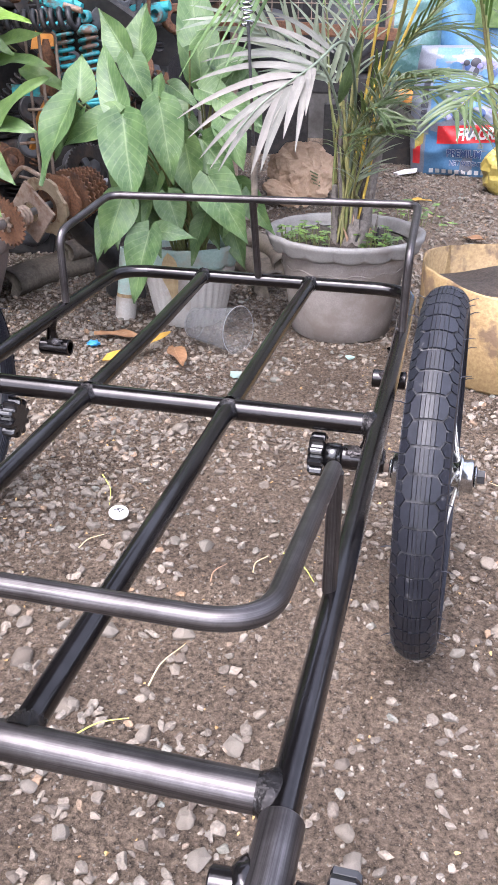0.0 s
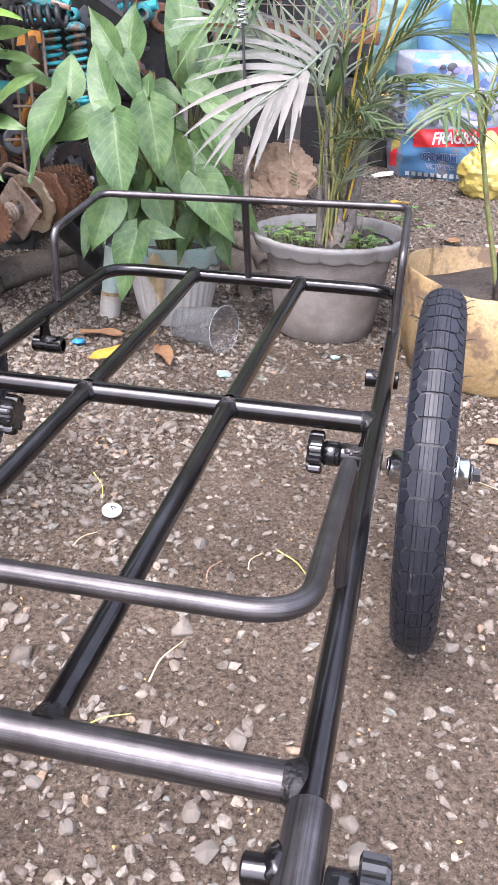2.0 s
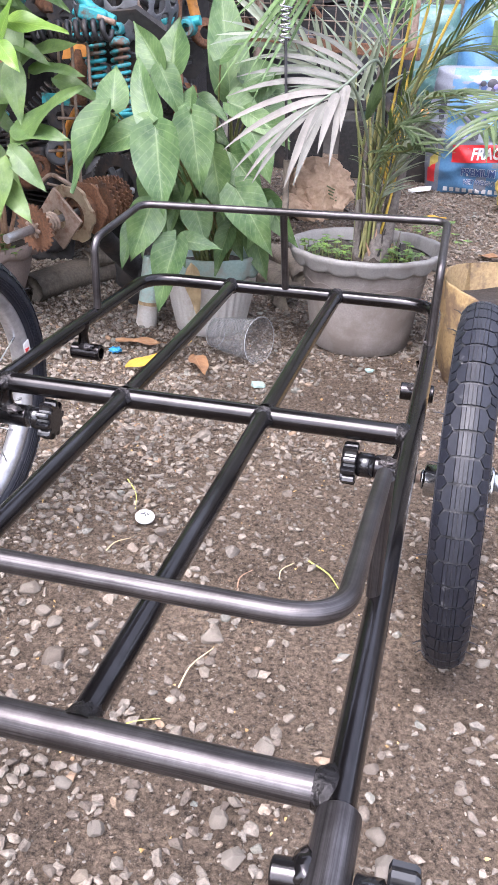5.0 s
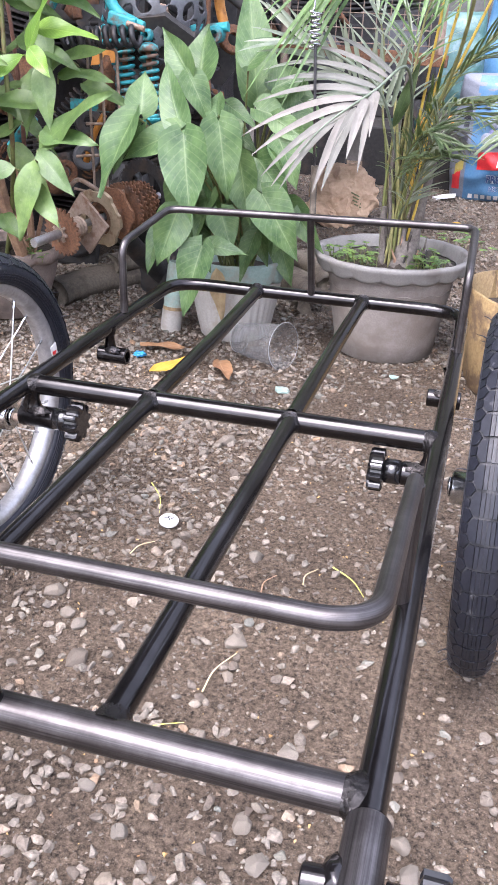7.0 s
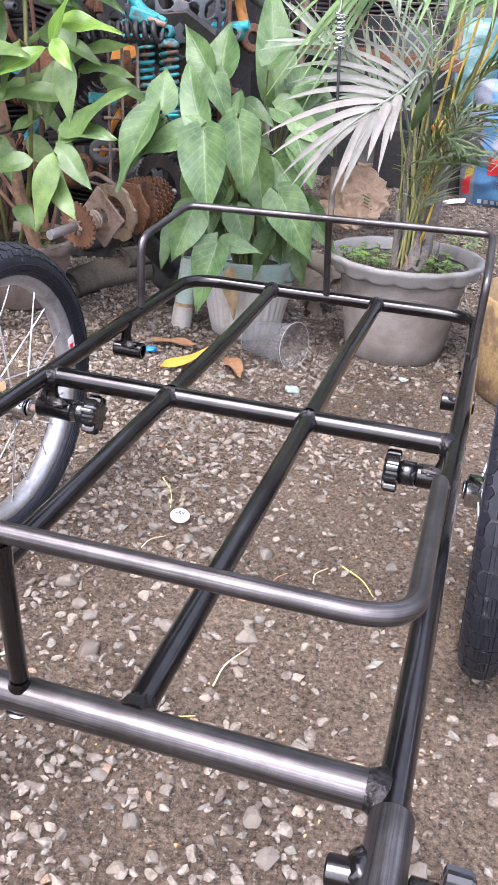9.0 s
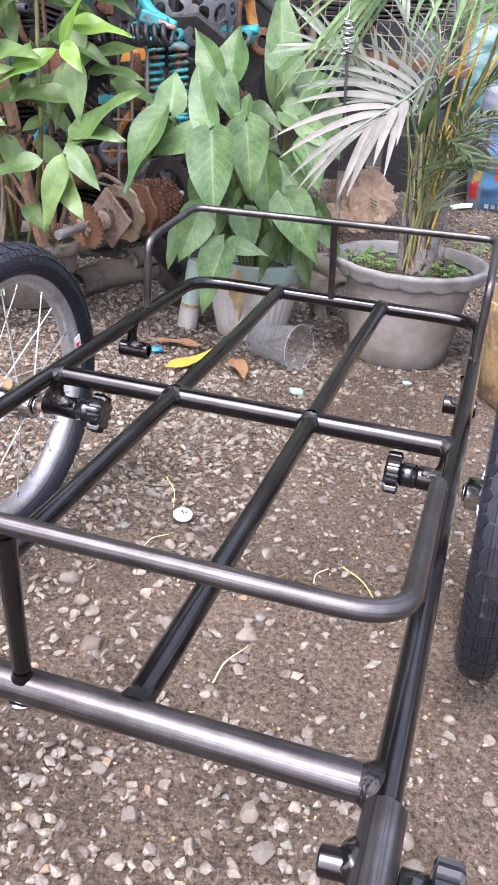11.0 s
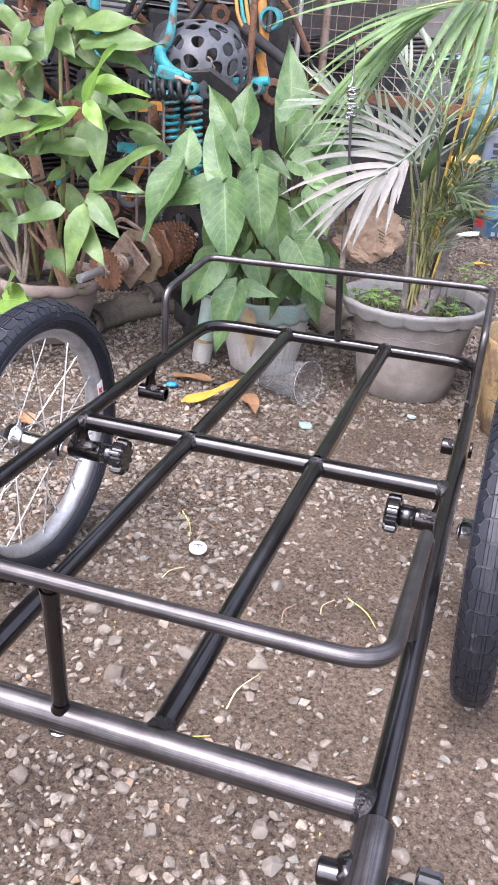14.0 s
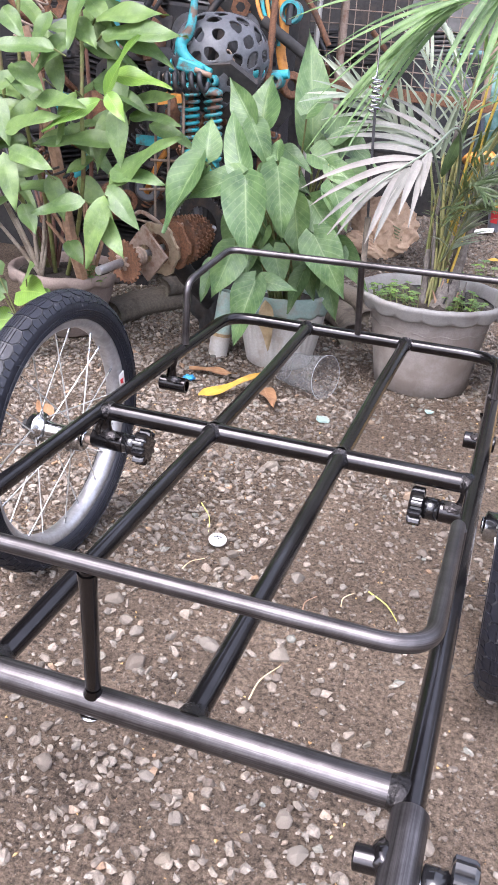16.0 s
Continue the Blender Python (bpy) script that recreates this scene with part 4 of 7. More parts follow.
# ---------------------------------------------------------------- leaves
def blade(length, width, kind="lance", fold=0.16, curl=0.25, wavy=0.02, seed=0.0, rows=12, cols=4):
    """A leaf blade from the origin along +y, facing +z."""
    verts, uvs, faces = [], [], []
    for i in range(rows + 1):
        v = i / rows
        if kind == "arrow":
            w = 1.02 * width * (1 - v) ** 0.9 * (1 + 1.5 * v)
            back = -0.24 * length * (1 - v) ** 4
        elif kind == "wide":
            w = 2.5 * width * (v + 0.002) ** 0.42 * (1 - v) ** 1.22
            back = -0.13 * length * (1 - v) ** 4
        elif kind == "strip":
            w = width * min(1.0, 6 * v + 0.35) * (1 - v ** 3) ** 0.8
            back = 0.0
        else:
            w = 2.55 * width * (v + 0.004) ** 0.6 * (1 - v) ** 1.12
            back = 0.0
        w = max(w, 0.0004)
        for j in range(-cols, cols + 1):
            u = j / cols
            x = u * w
            y = length * v + back * abs(u) ** 1.4
            z = fold * abs(x) - curl * length * v * v + wavy * length * abs(u) * math.sin(9 * v + seed + (2 if u > 0 else 0))
            z += 0.012 * length * noise.noise(Vector((x * 40, y * 25, seed)))
            verts.append(Vector((x, y, z)))
            uvs.append((0.5 + 0.5 * u, v))
    n = 2 * cols + 1
    for i in range(rows):
        for j in range(n - 1):
            faces.append((i * n + j, i * n + j + 1, (i + 1) * n + j + 1, (i + 1) * n + j))
    return verts, faces, uvs


def leaf_pose(base, tip, facing=(0.1, -0.62, 0.78)):
    """Takes +y onto the way from base to tip and +z as nearly as possible onto facing."""
    base, tip = Vector(base), Vector(tip)
    y = (tip - base).normalized()
    z = Vector(facing)
    z = (z - y * z.dot(y)).normalized()
    x = y.cross(z)
    m = Matrix((x, y, z)).transposed().to_4x4()
    return Matrix.Translation(base) @ m


def leaf(parent, base, tip, width, material, kind="lance", facing=(0.1, -0.62, 0.78), curl=0.2, seed=0.0, name="leaf", fold=0.16):
    m = leaf_pose(base, tip, facing)
    length = (Vector(tip) - Vector(base)).length
    return part(name, moved(blade(length * 1.13, width, kind, fold, curl, 0.032, seed, 14), m), material, parent)


def leaflet(parent, base, tip, width, material, sag=0.12, seed=0.0, facing=(0.1, -0.5, 0.85)):
    """A narrow palm leaflet that arches from base to tip."""
    base, tip = Vector(base), Vector(tip)
    mid = (base + tip) / 2 + Vector((0, 0, sag * (tip - base).length))
    f = Vector(facing)
    verts, uvs, faces, rows = [], [], [], 9
    for i in range(rows + 1):
        v = i / rows
        p = base * (1 - v) ** 2 + mid * 2 * v * (1 - v) + tip * v * v
        t = ((mid - base) * (1 - v) + (tip - mid) * v).normalized()
        x = t.cross(f).normalized()
        up = x.cross(t)
        w = max(0.0004, width * min(1, 5 * v + 0.3) * (1 - v ** 2.6) ** 0.9)
        for u in (-1, -0.5, 0, 0.5, 1):
            verts.append(p + x * u * w + up * 0.35 * w * abs(u) + up * 0.12 * w * math.sin(7 * v + seed))
            uvs.append((0.5 + 0.5 * u, v))
    for i in range(rows):
        for j in range(4):
            faces.append((i * 5 + j, i * 5 + j + 1, (i + 1) * 5 + j + 1, (i + 1) * 5 + j))
    return part("leaflet", (verts, faces, uvs), material, parent)


def frond(parent, spine, count, reach, width, material, stalk, seed, start=0.35, spread=1.0, droop=0.4, thick=0.0035):
    """A feather frond: a stalk through the spine's points with leaflets on both sides."""
    rng = random.Random(seed)
    line = bezier(spine, 10)
    n = len(line)
    fr = part("frond", tube(line, [thick * (1 - 0.75 * i / n) for i in range(n)], 7), stalk, parent)
    for k in range(count):
        s = start + (0.99 - start) * k / (count - 1)
        i = min(n - 2, int(s * (n - 1)))
        p = line[i].lerp(line[i + 1], s * (n - 1) - i)
        t = (line[i + 1] - line[i]).normalized()
        side = t.cross(Vector((0, 0, 1)))
        if side.length < 0.2:
            side = Vector((1, 0, 0))
        side.normalize()
        size = reach * (0.55 + 0.45 * math.sin(math.pi * min(1, 0.2 + 0.75 * (s - start) / (1 - start)))) * rng.uniform(0.88, 1.1)
        for sgn in (-1, 1):
            ang = (0.55 + 0.45 * (1 - s)) * spread + rng.uniform(-0.12, 0.12)
            d = t * math.cos(ang) + side * sgn * math.sin(ang) + Vector((0, 0, 0.25 - droop + rng.uniform(-0.12, 0.12)))
            leaflet(fr, p, p + d.normalized() * size, width * rng.uniform(0.8, 1.15), material, 0.1 + 0.12 * rng.random(), rng.random() * 9)
    return fr


# ---------------------------------------------------------------- grey pot with the palm
POT_AT = Vector((0.073, 1.02, 0.0))
big_pot = thing("flower_pot", POT_AT, "large grey plant pot with a scalloped rim", "plant pot", "plant pots")
SIDES = 96


def scallop(i0, lobes, bulge=0.034, droop=0.012):
    """Petal-like lobes round a rim: bulging sides and a drooping lower edge."""
    def wave(a, i):
        lobe = abs(math.sin(lobes * a / 2)) ** 0.7
        return (1 + bulge * (lobe - 0.5) if i >= i0 else 1.0), (droop * (1 - lobe) * (1.0, 1.0, 0.55, 0.2)[i - i0] if i0 <= i < i0 + 4 else 0.0)
    return wave


body = lathe([(0.0, 0.004), (0.1, 0.002), (0.106, 0.006), (0.113, 0.05), (0.122, 0.11), (0.131, 0.165), (0.136, 0.196), (0.133, 0.2), (0.12, 0.12), (0.1, 0.02)], SIDES)
WIDER = Matrix.Translation(POT_AT) @ Matrix.Diagonal((1.055, 1.055, 1.0, 1.0))
part("pot_body", moved(body, WIDER), POT, big_pot)
wavy = [WIDER @ Vector((0.1325 * math.cos(a), 0.1325 * math.sin(a), 0.162 + 0.003 * math.sin(14 * a))) for a in [2 * math.pi * k / 140 for k in range(140)]]
part("wavy_line", tube(wavy, 0.0009, 6, closed=True), POT, big_pot)
rim = lathe([(0.136, 0.207), (0.149, 0.194), (0.1525, 0.1935), (0.1555, 0.198), (0.158, 0.206), (0.161, 0.2145), (0.1645, 0.2205), (0.1655, 0.226), (0.1635, 0.2305), (0.1555, 0.231), (0.15, 0.2275), (0.146, 0.212), (0.1405, 0.195), (0.135, 0.19)], 216, scallop(1, 16, 0.027, 0.0075))
part("pot_rim", moved(rim, WIDER), POT_RIM, big_pot, "scalloped grey rim")
soil = lathe([(0.0, 0.206), (0.05, 0.207), (0.1, 0.203), (0.141, 0.201)], 64, lambda a, i: (1.0, 0.006 * math.sin(5 * a + i) + 0.004 * math.sin(17 * a + 3 * i)))
part("potting_soil", moved(soil, WIDER), DARKSOIL, big_pot, "dark potting soil")

palm = thing("potted_palm", POT_AT + Vector((0, 0, 0.2)), "areca palm with yellow stems and bleached lower fronds", "palm")
base = POT_AT + Vector((-0.005, -0.01, 0.2))


def fibrous(line, radii, seed, sides=30):
    """A trunk or sheath of ragged upright fibres along a line."""
    verts, faces = tube(bezier(line, 6), [radii[0] + (radii[1] - radii[0]) * k / (6 * (len(line) - 1)) for k in range(6 * (len(line) - 1) + 1)], sides, caps=True)
    for i, v in enumerate(verts):
        k, j = i % sides, i // sides
        f = noise.noise(Vector((k * 1.7, j * 0.35, seed))) + 0.6 * noise.noise(Vector((k * 0.5, j * 0.8, seed + 4)))
        v += Vector((math.cos(k * 0.21), math.sin(k * 0.21), 0.3 * f)) * 0.0065 * f
    return verts, faces


part("stump", fibrous([base + Vector((0.033, -0.02, 0.0)), base + Vector((0.036, -0.018, 0.03)), base + Vector((0.04, -0.012, 0.058))], (0.03, 0.017), 1.0), GREYSTEM, palm, "grey fibrous stump")
part("stump", fibrous([base + Vector((0.058, -0.012, -0.002)), base + Vector((0.06, -0.01, 0.016)), base + Vector((0.062, -0.008, 0.03))], (0.024, 0.014), 2.0), GREYSTEM, palm, "grey fibrous stump")
ragged = random.Random(8)
for k in range(26):
    a = base + Vector((0.045 + ragged.uniform(-0.032, 0.032), -0.018 + ragged.uniform(-0.018, 0.012), 0.002))
    tip = a + Vector((ragged.uniform(-0.016, 0.016), ragged.uniform(-0.012, 0.004), ragged.uniform(0.025, 0.075)))
    part("fibre", tube([a, a.lerp(tip, 0.55) + Vector((ragged.uniform(-0.005, 0.005), -0.003, 0)), tip], [0.0042, 0.0034, 0.0012], 6), (GREYSTEM, DARK, GREYSTEM, WOOD)[k % 4], palm, "ragged dry fibre")
part("dead_trunk", fibrous([base + Vector((0.042, 0.015, 0.02)), (0.118, 1.03, 0.33), (0.131, 1.03, 0.43), (0.144, 1.03, 0.52)], (0.0165, 0.013), 3.0), GREYSTEM, palm, "leaning dry grey trunk")
part("stem", tube(bezier([base, base + Vector((-0.005, -0.01, 0.1)), base + Vector((-0.012, -0.02, 0.22)), base + Vector((0.005, -0.05, 0.4))], 8), [0.0062 - 0.0001 * k for k in range(25)], 12), GREYSTEM, palm)
for k, (dx, dy, dz, mat_) in enumerate(((-0.02, -0.04, 0.3, PALMSTEM), (0.012, -0.03, 0.34, PALMSTEM), (0.03, 0.0, 0.42, STEM), (-0.015, 0.02, 0.36, PALMSTEM), (0.05, -0.06, 0.3, STEM), (0.075, -0.03, 0.26, STEM), (-0.03, 0.0, 0.22, STRAW))):
    a = base + Vector((0.012 * math.cos(k * 1.3), 0.012 * math.sin(k * 1.3), 0))
    part("stem", tube(bezier([a, a + Vector((dx * 0.2, dy * 0.3, dz * 0.45)), a + Vector((dx, dy, dz))], 8), [0.0047 - 0.00012 * j for j in range(17)], 9), mat_, palm)
for k, (dx, dy, h, r) in enumerate(((-0.014, -0.014, 0.13, 0.0085), (0.008, -0.004, 0.1, 0.0085), (-0.004, 0.02, 0.15, 0.0075), (0.02, -0.016, 0.085, 0.007))):
    a = base + Vector((dx, dy, 0))
    part("stem_base", fibrous([a, a + Vector((dx * 0.2, 0, h * 0.5)), a + Vector((dx * 0.4, -0.004, h))], (r * 1.2, r * 0.6), 6.0 + k, 16), GREYSTEM, palm, "grey sheathed stem base")
for k in range(9):
    a = base + Vector((0.022 * math.cos(k * 2.4), 0.02 * math.sin(k * 2.4), 0.0))
    tip = a + Vector((-0.03 + 0.009 * k, -0.02 + 0.006 * math.sin(k), 0.24 + 0.05 * math.sin(k * 1.9)))
    part("stem", tube(bezier([a, a.lerp(tip, 0.5) + Vector((0.006 * math.sin(k), 0, 0.01)), tip], 7), [0.0036 - 0.00012 * j for j in range(15)], 8), (PALMSTEM, STEM, PALMSTEM, GOLDSTEM, STEM)[k % 5], palm)
# one bleached frond hangs towards the trailer
white = part("frond", tube(bezier([base + Vector((0.01, -0.01, 0.15)), (0.1, 0.86, 0.5), (0.105, 0.66, 0.615), (0.076, 0.5, 0.588), (0.02, 0.44, 0.545), (-0.02, 0.43, 0.5)], 10), [0.0036 - 0.00005 * j for j in range(51)], 8), GREYLEAF, palm, "dry bleached whitish frond")
for k, (x0, z0, y0, x1, z1, y1, w) in enumerate((
        (0.066, 0.578, 0.48, -0.118, 0.516, 0.45, 0.0062), (0.058, 0.57, 0.475, -0.098, 0.49, 0.44, 0.0068), (0.05, 0.562, 0.47, -0.078, 0.462, 0.43, 0.0068),
        (0.04, 0.555, 0.465, -0.06, 0.449, 0.425, 0.0064), (0.03, 0.548, 0.46, -0.045, 0.447, 0.42, 0.006), (0.045, 0.556, 0.455, 0.008, 0.446, 0.41, 0.0078),
        (0.058, 0.566, 0.46, 0.022, 0.45, 0.41, 0.0082), (0.07, 0.578, 0.47, 0.058, 0.5, 0.4, 0.0078), (0.078, 0.585, 0.48, 0.076, 0.482, 0.4, 0.0062),
        (0.08, 0.588, 0.5, 0.086, 0.53, 0.42, 0.0064), (0.074, 0.584, 0.5, -0.1, 0.566, 0.47, 0.0062), (0.08, 0.59, 0.52, -0.095, 0.592, 0.5, 0.0058),
        (0.086, 0.596, 0.55, -0.07, 0.62, 0.53, 0.0055), (0.09, 0.6, 0.58, -0.05, 0.645, 0.56, 0.005), (0.094, 0.604, 0.6, -0.02, 0.662, 0.6, 0.005))):
    leaflet(white, (x0, y0, z0), (x1, y1, z1), w, PALE, 0.16, k * 1.1, (0.15, -0.75, 0.6))
# grey-green frond behind it, leaflets standing up
back = part("frond", tube(bezier([base + Vector((0.0, 0.0, 0.2)), (0.05, 0.95, 0.5), (0.02, 0.9, 0.575), (-0.06, 0.86, 0.63), (-0.12, 0.84, 0.65)], 8), 0.003, 7), GREYLEAF, palm)
for k in range(15):
    s = k / 14
    p = Vector((0.05 - 0.16 * s, 0.94 - 0.1 * s, 0.535 + 0.11 * s))
    q = p + Vector((0.03 - 0.13 * s + 0.02 * math.sin(k * 2.0), -0.03, 0.125 - 0.05 * s))
    leaflet(back, p, q, 0.0052, GREYLEAF, 0.05, k, (0.1, -0.9, 0.3))
    q = p + Vector((-0.13, -0.02, 0.01 + 0.03 * math.sin(k * 1.7)))
    leaflet(back, p, q, 0.005, GREYLEAF, 0.1, k + 5, (0.1, -0.8, 0.5))
# long green frond that arches over towards the trailer
over = part("frond", tube(bezier([base + Vector((0.03, 0.0, 0.25)), (0.17, 0.85, 0.62), (0.2, 0.68, 0.8), (0.15, 0.58, 0.83), (0.06, 0.54, 0.81)], 9), [0.0042 - 0.00008 * j for j in range(37)], 8), PALMSTEM, palm)
for k, (x0, z0, x1, z1, y1, w) in enumerate((
        (0.16, 0.83, -0.17, 0.81, 0.56, 0.0075), (0.14, 0.826, -0.19, 0.77, 0.54, 0.008), (0.12, 0.822, -0.125, 0.715, 0.53, 0.0075), (0.1, 0.818, -0.115, 0.68, 0.52, 0.0072),
        (0.09, 0.815, -0.12, 0.655, 0.51, 0.0072), (0.08, 0.812, -0.1, 0.6, 0.5, 0.008), (0.07, 0.81, -0.13, 0.57, 0.5, 0.0078), (0.065, 0.806, -0.085, 0.575, 0.49, 0.007), (0.06, 0.802, -0.07, 0.545, 0.48, 0.0075),
        (0.13, 0.824, 0.07, 0.69, 0.5, 0.0095), (0.145, 0.828, 0.09, 0.67, 0.5, 0.0105), (0.16, 0.83, 0.13, 0.66, 0.5, 0.0105), (0.175, 0.832, 0.165, 0.665, 0.5, 0.0095), (0.19, 0.83, 0.2, 0.68, 0.5, 0.009),
        (0.18, 0.832, 0.02, 0.9, 0.62, 0.007), (0.2, 0.825, 0.26, 0.9, 0.6, 0.008))):
    root_y = 0.56 + 0.1 * (k % 3) * 0.3
    leaflet(over, (x0, root_y, z0), (x1, y1, z1), w * 0.62, PALM, 0.14, k * 0.9, (0.1, -0.7, 0.65))
    leaflet(over, (x0 + 0.012, root_y + 0.02, z0 + 0.002), (x1 + 0.02, y1 + 0.035, z1 + 0.025), w * 0.5, PALM, 0.18, k * 1.3 + 2, (0.3, -0.6, 0.6))
for k, (spine, reach, mat_, cnt) in enumerate((
        ([base + Vector((0.02, 0, 0.2)), (0.12, 0.95, 0.52), (0.19, 0.88, 0.55), (0.25, 0.84, 0.56)], 0.12, DARKPALM, 12),
        ([base + Vector((0.01, 0, 0.2)), (0.1, 0.9, 0.44), (0.15, 0.8, 0.46), (0.17, 0.78, 0.47)], 0.09, DARKPALM, 10),
        ([base + Vector((0.0, 0, 0.25)), (0.08, 1.0, 0.6), (0.1, 0.98, 0.72), (0.16, 0.96, 0.82)], 0.14, PALM, 11),
        ([base + Vector((0.03, 0, 0.25)), (0.16, 1.0, 0.58), (0.24, 0.98, 0.68), (0.3, 0.95, 0.74)], 0.14, DARKPALM, 12),
        ([base + Vector((-0.01, 0, 0.2)), (0.02, 1.05, 0.5), (0.0, 1.08, 0.66), (-0.05, 1.1, 0.76)], 0.13, GREYLEAF, 10),
        ([base + Vector((0.03, 0, 0.1)), (0.1, 0.92, 0.34), (0.13, 0.88, 0.44), (0.155, 0.85, 0.5)], 0.1, GREYLEAF, 8))):
    frond(palm, spine, cnt, reach, 0.0038, mat_, PALMSTEM if mat_ is PALM else STEM, 40 + k, 0.38, 1.0, 0.35)
for k, (spine, reach, mat_) in enumerate((
        ([base + Vector((0.01, 0, 0.15)), (0.09, 0.98, 0.42), (0.15, 0.9, 0.52), (0.24, 0.84, 0.53), (0.32, 0.8, 0.49)], 0.13, DARKPALM),
        ([base + Vector((0.0, 0, 0.12)), (0.07, 0.93, 0.38), (0.1, 0.86, 0.46), (0.13, 0.82, 0.5), (0.17, 0.79, 0.49)], 0.1, DARKPALM),
        ([base + Vector((0.02, 0, 0.2)), (0.1, 1.02, 0.5), (0.16, 1.0, 0.6), (0.24, 0.98, 0.63), (0.32, 0.96, 0.6)], 0.14, DARKPALM),
        ([base + Vector((0.0, 0.01, 0.2)), (0.06, 1.03, 0.5), (0.07, 1.04, 0.62), (0.05, 1.04, 0.7), (0.02, 1.04, 0.76)], 0.13, GREYLEAF),
        ([base + Vector((0.01, 0.0, 0.1)), (0.09, 0.95, 0.33), (0.12, 0.9, 0.4), (0.14, 0.88, 0.46), (0.15, 0.86, 0.53)], 0.09, GREYLEAF))):
    frond(palm, spine, 17, reach, 0.0031, mat_, STEM if mat_ is DARKPALM else GREYLEAF, 140 + k, 0.3, 0.85, 0.4, 0.0026)
for k, (x, z) in enumerate(((0.125, 0.75), (0.165, 0.78), (0.215, 0.74))):
    part("stem", tube(bezier([base + Vector((0.015 + 0.012 * k, 0.03, 0.16)), (0.095 + 0.015 * k, 1.05, 0.5), (x, 1.02, z)], 8), [0.0042 - 0.0001 * j for j in range(17)], 8), GOLDSTEM, palm, "golden yellow leaf stalk")
frond(palm, [(0.09, 0.95, 0.44), (0.125, 0.93, 0.495), (0.155, 0.92, 0.505), (0.185, 0.91, 0.49)], 9, 0.075, 0.0042, PALE, GREYLEAF, 210, 0.4, 0.9, 0.6, 0.0026)
leaf(palm, (0.06, 0.92, 0.5), (0.1, 0.88, 0.61), 0.014, DARKPALM, "lance", (0.3, -0.8, 0.3), 0.1, 1.0, "spear_leaf")


def weeds(name, centre, radius, count, size, seed, label):
    """A small patch of clover-like weeds."""
    rng = random.Random(seed)
    w = thing(name, centre, label, "weed")
    for k in range(count):
        a, r = rng.random() * 6.28, radius * math.sqrt(rng.random())
        p = Vector(centre) + Vector((r * math.cos(a), r * math.sin(a), 0))
        top = p + Vector((rng.uniform(-0.012, 0.012), rng.uniform(-0.012, 0.012), size * rng.uniform(0.8, 4.2)))
        st_ = part("sprig", tube([p, (p + top) / 2 + Vector((0.002, 0, 0)), top], 0.0009, 5), STEM, w)
        for j in range(4):
            b = a + j * 1.57 + rng.uniform(-0.3, 0.3)
            tip = top + Vector((math.cos(b), math.sin(b), rng.uniform(-0.1, 0.4))) * size
            part("leaf", moved(blade(size, size * 0.36, "lance", 0.1, 0.15, 0.02, j, 4, 2), leaf_pose(top, tip, (0, -0.3, 0.9))), YOUNG if rng.random() < 0.22 else GLOSSY, st_)
    return w


weeds("pot_weeds", (-0.005, 0.965, 0.2), 0.058, 60, 0.0105, 5, "small green weeds in the grey pot")
weeds("pot_weeds", (0.15, 0.975, 0.2), 0.045, 48, 0.0105, 6, "small green weeds in the grey pot")

# ---------------------------------------------------------------- green-rimmed pot with arrow-leaved plant
SG = Vector((-0.285, 1.0, 0.0))
sg_pot = thing("flower_pot", SG, "dusty ribbed pot with a faded green scalloped rim", "plant pot", "plant pots")
ribs = lambda a, i: (1 + (0.02 * math.cos(34 * a) if 1 < i < 6 else 0), 0.0)
part("pot_body", moved(lathe([(0.0, 0.003), (0.075, 0.002), (0.08, 0.006), (0.09, 0.05), (0.1, 0.1), (0.107, 0.14), (0.105, 0.15), (0.09, 0.06), (0.07, 0.01)], 136, ribs), Matrix.Translation(SG)), SAND, sg_pot)
part("pot_rim", moved(lathe([(0.105, 0.148), (0.114, 0.142), (0.117, 0.15), (0.119, 0.178), (0.121, 0.19), (0.117, 0.194), (0.111, 0.192), (0.106, 0.15)], SIDES, scallop(1, 14, 0.022, 0.008)), Matrix.Translation(SG)), MINT, sg_pot, "faded green rim")
part("potting_soil", moved(lathe([(0.0, 0.158), (0.06, 0.157), (0.108, 0.152)], 36, lambda a, i: (1.0, 0.004 * math.sin(4 * a + i))), Matrix.Translation(SG)), DARKSOIL, sg_pot, "dark potting soil")

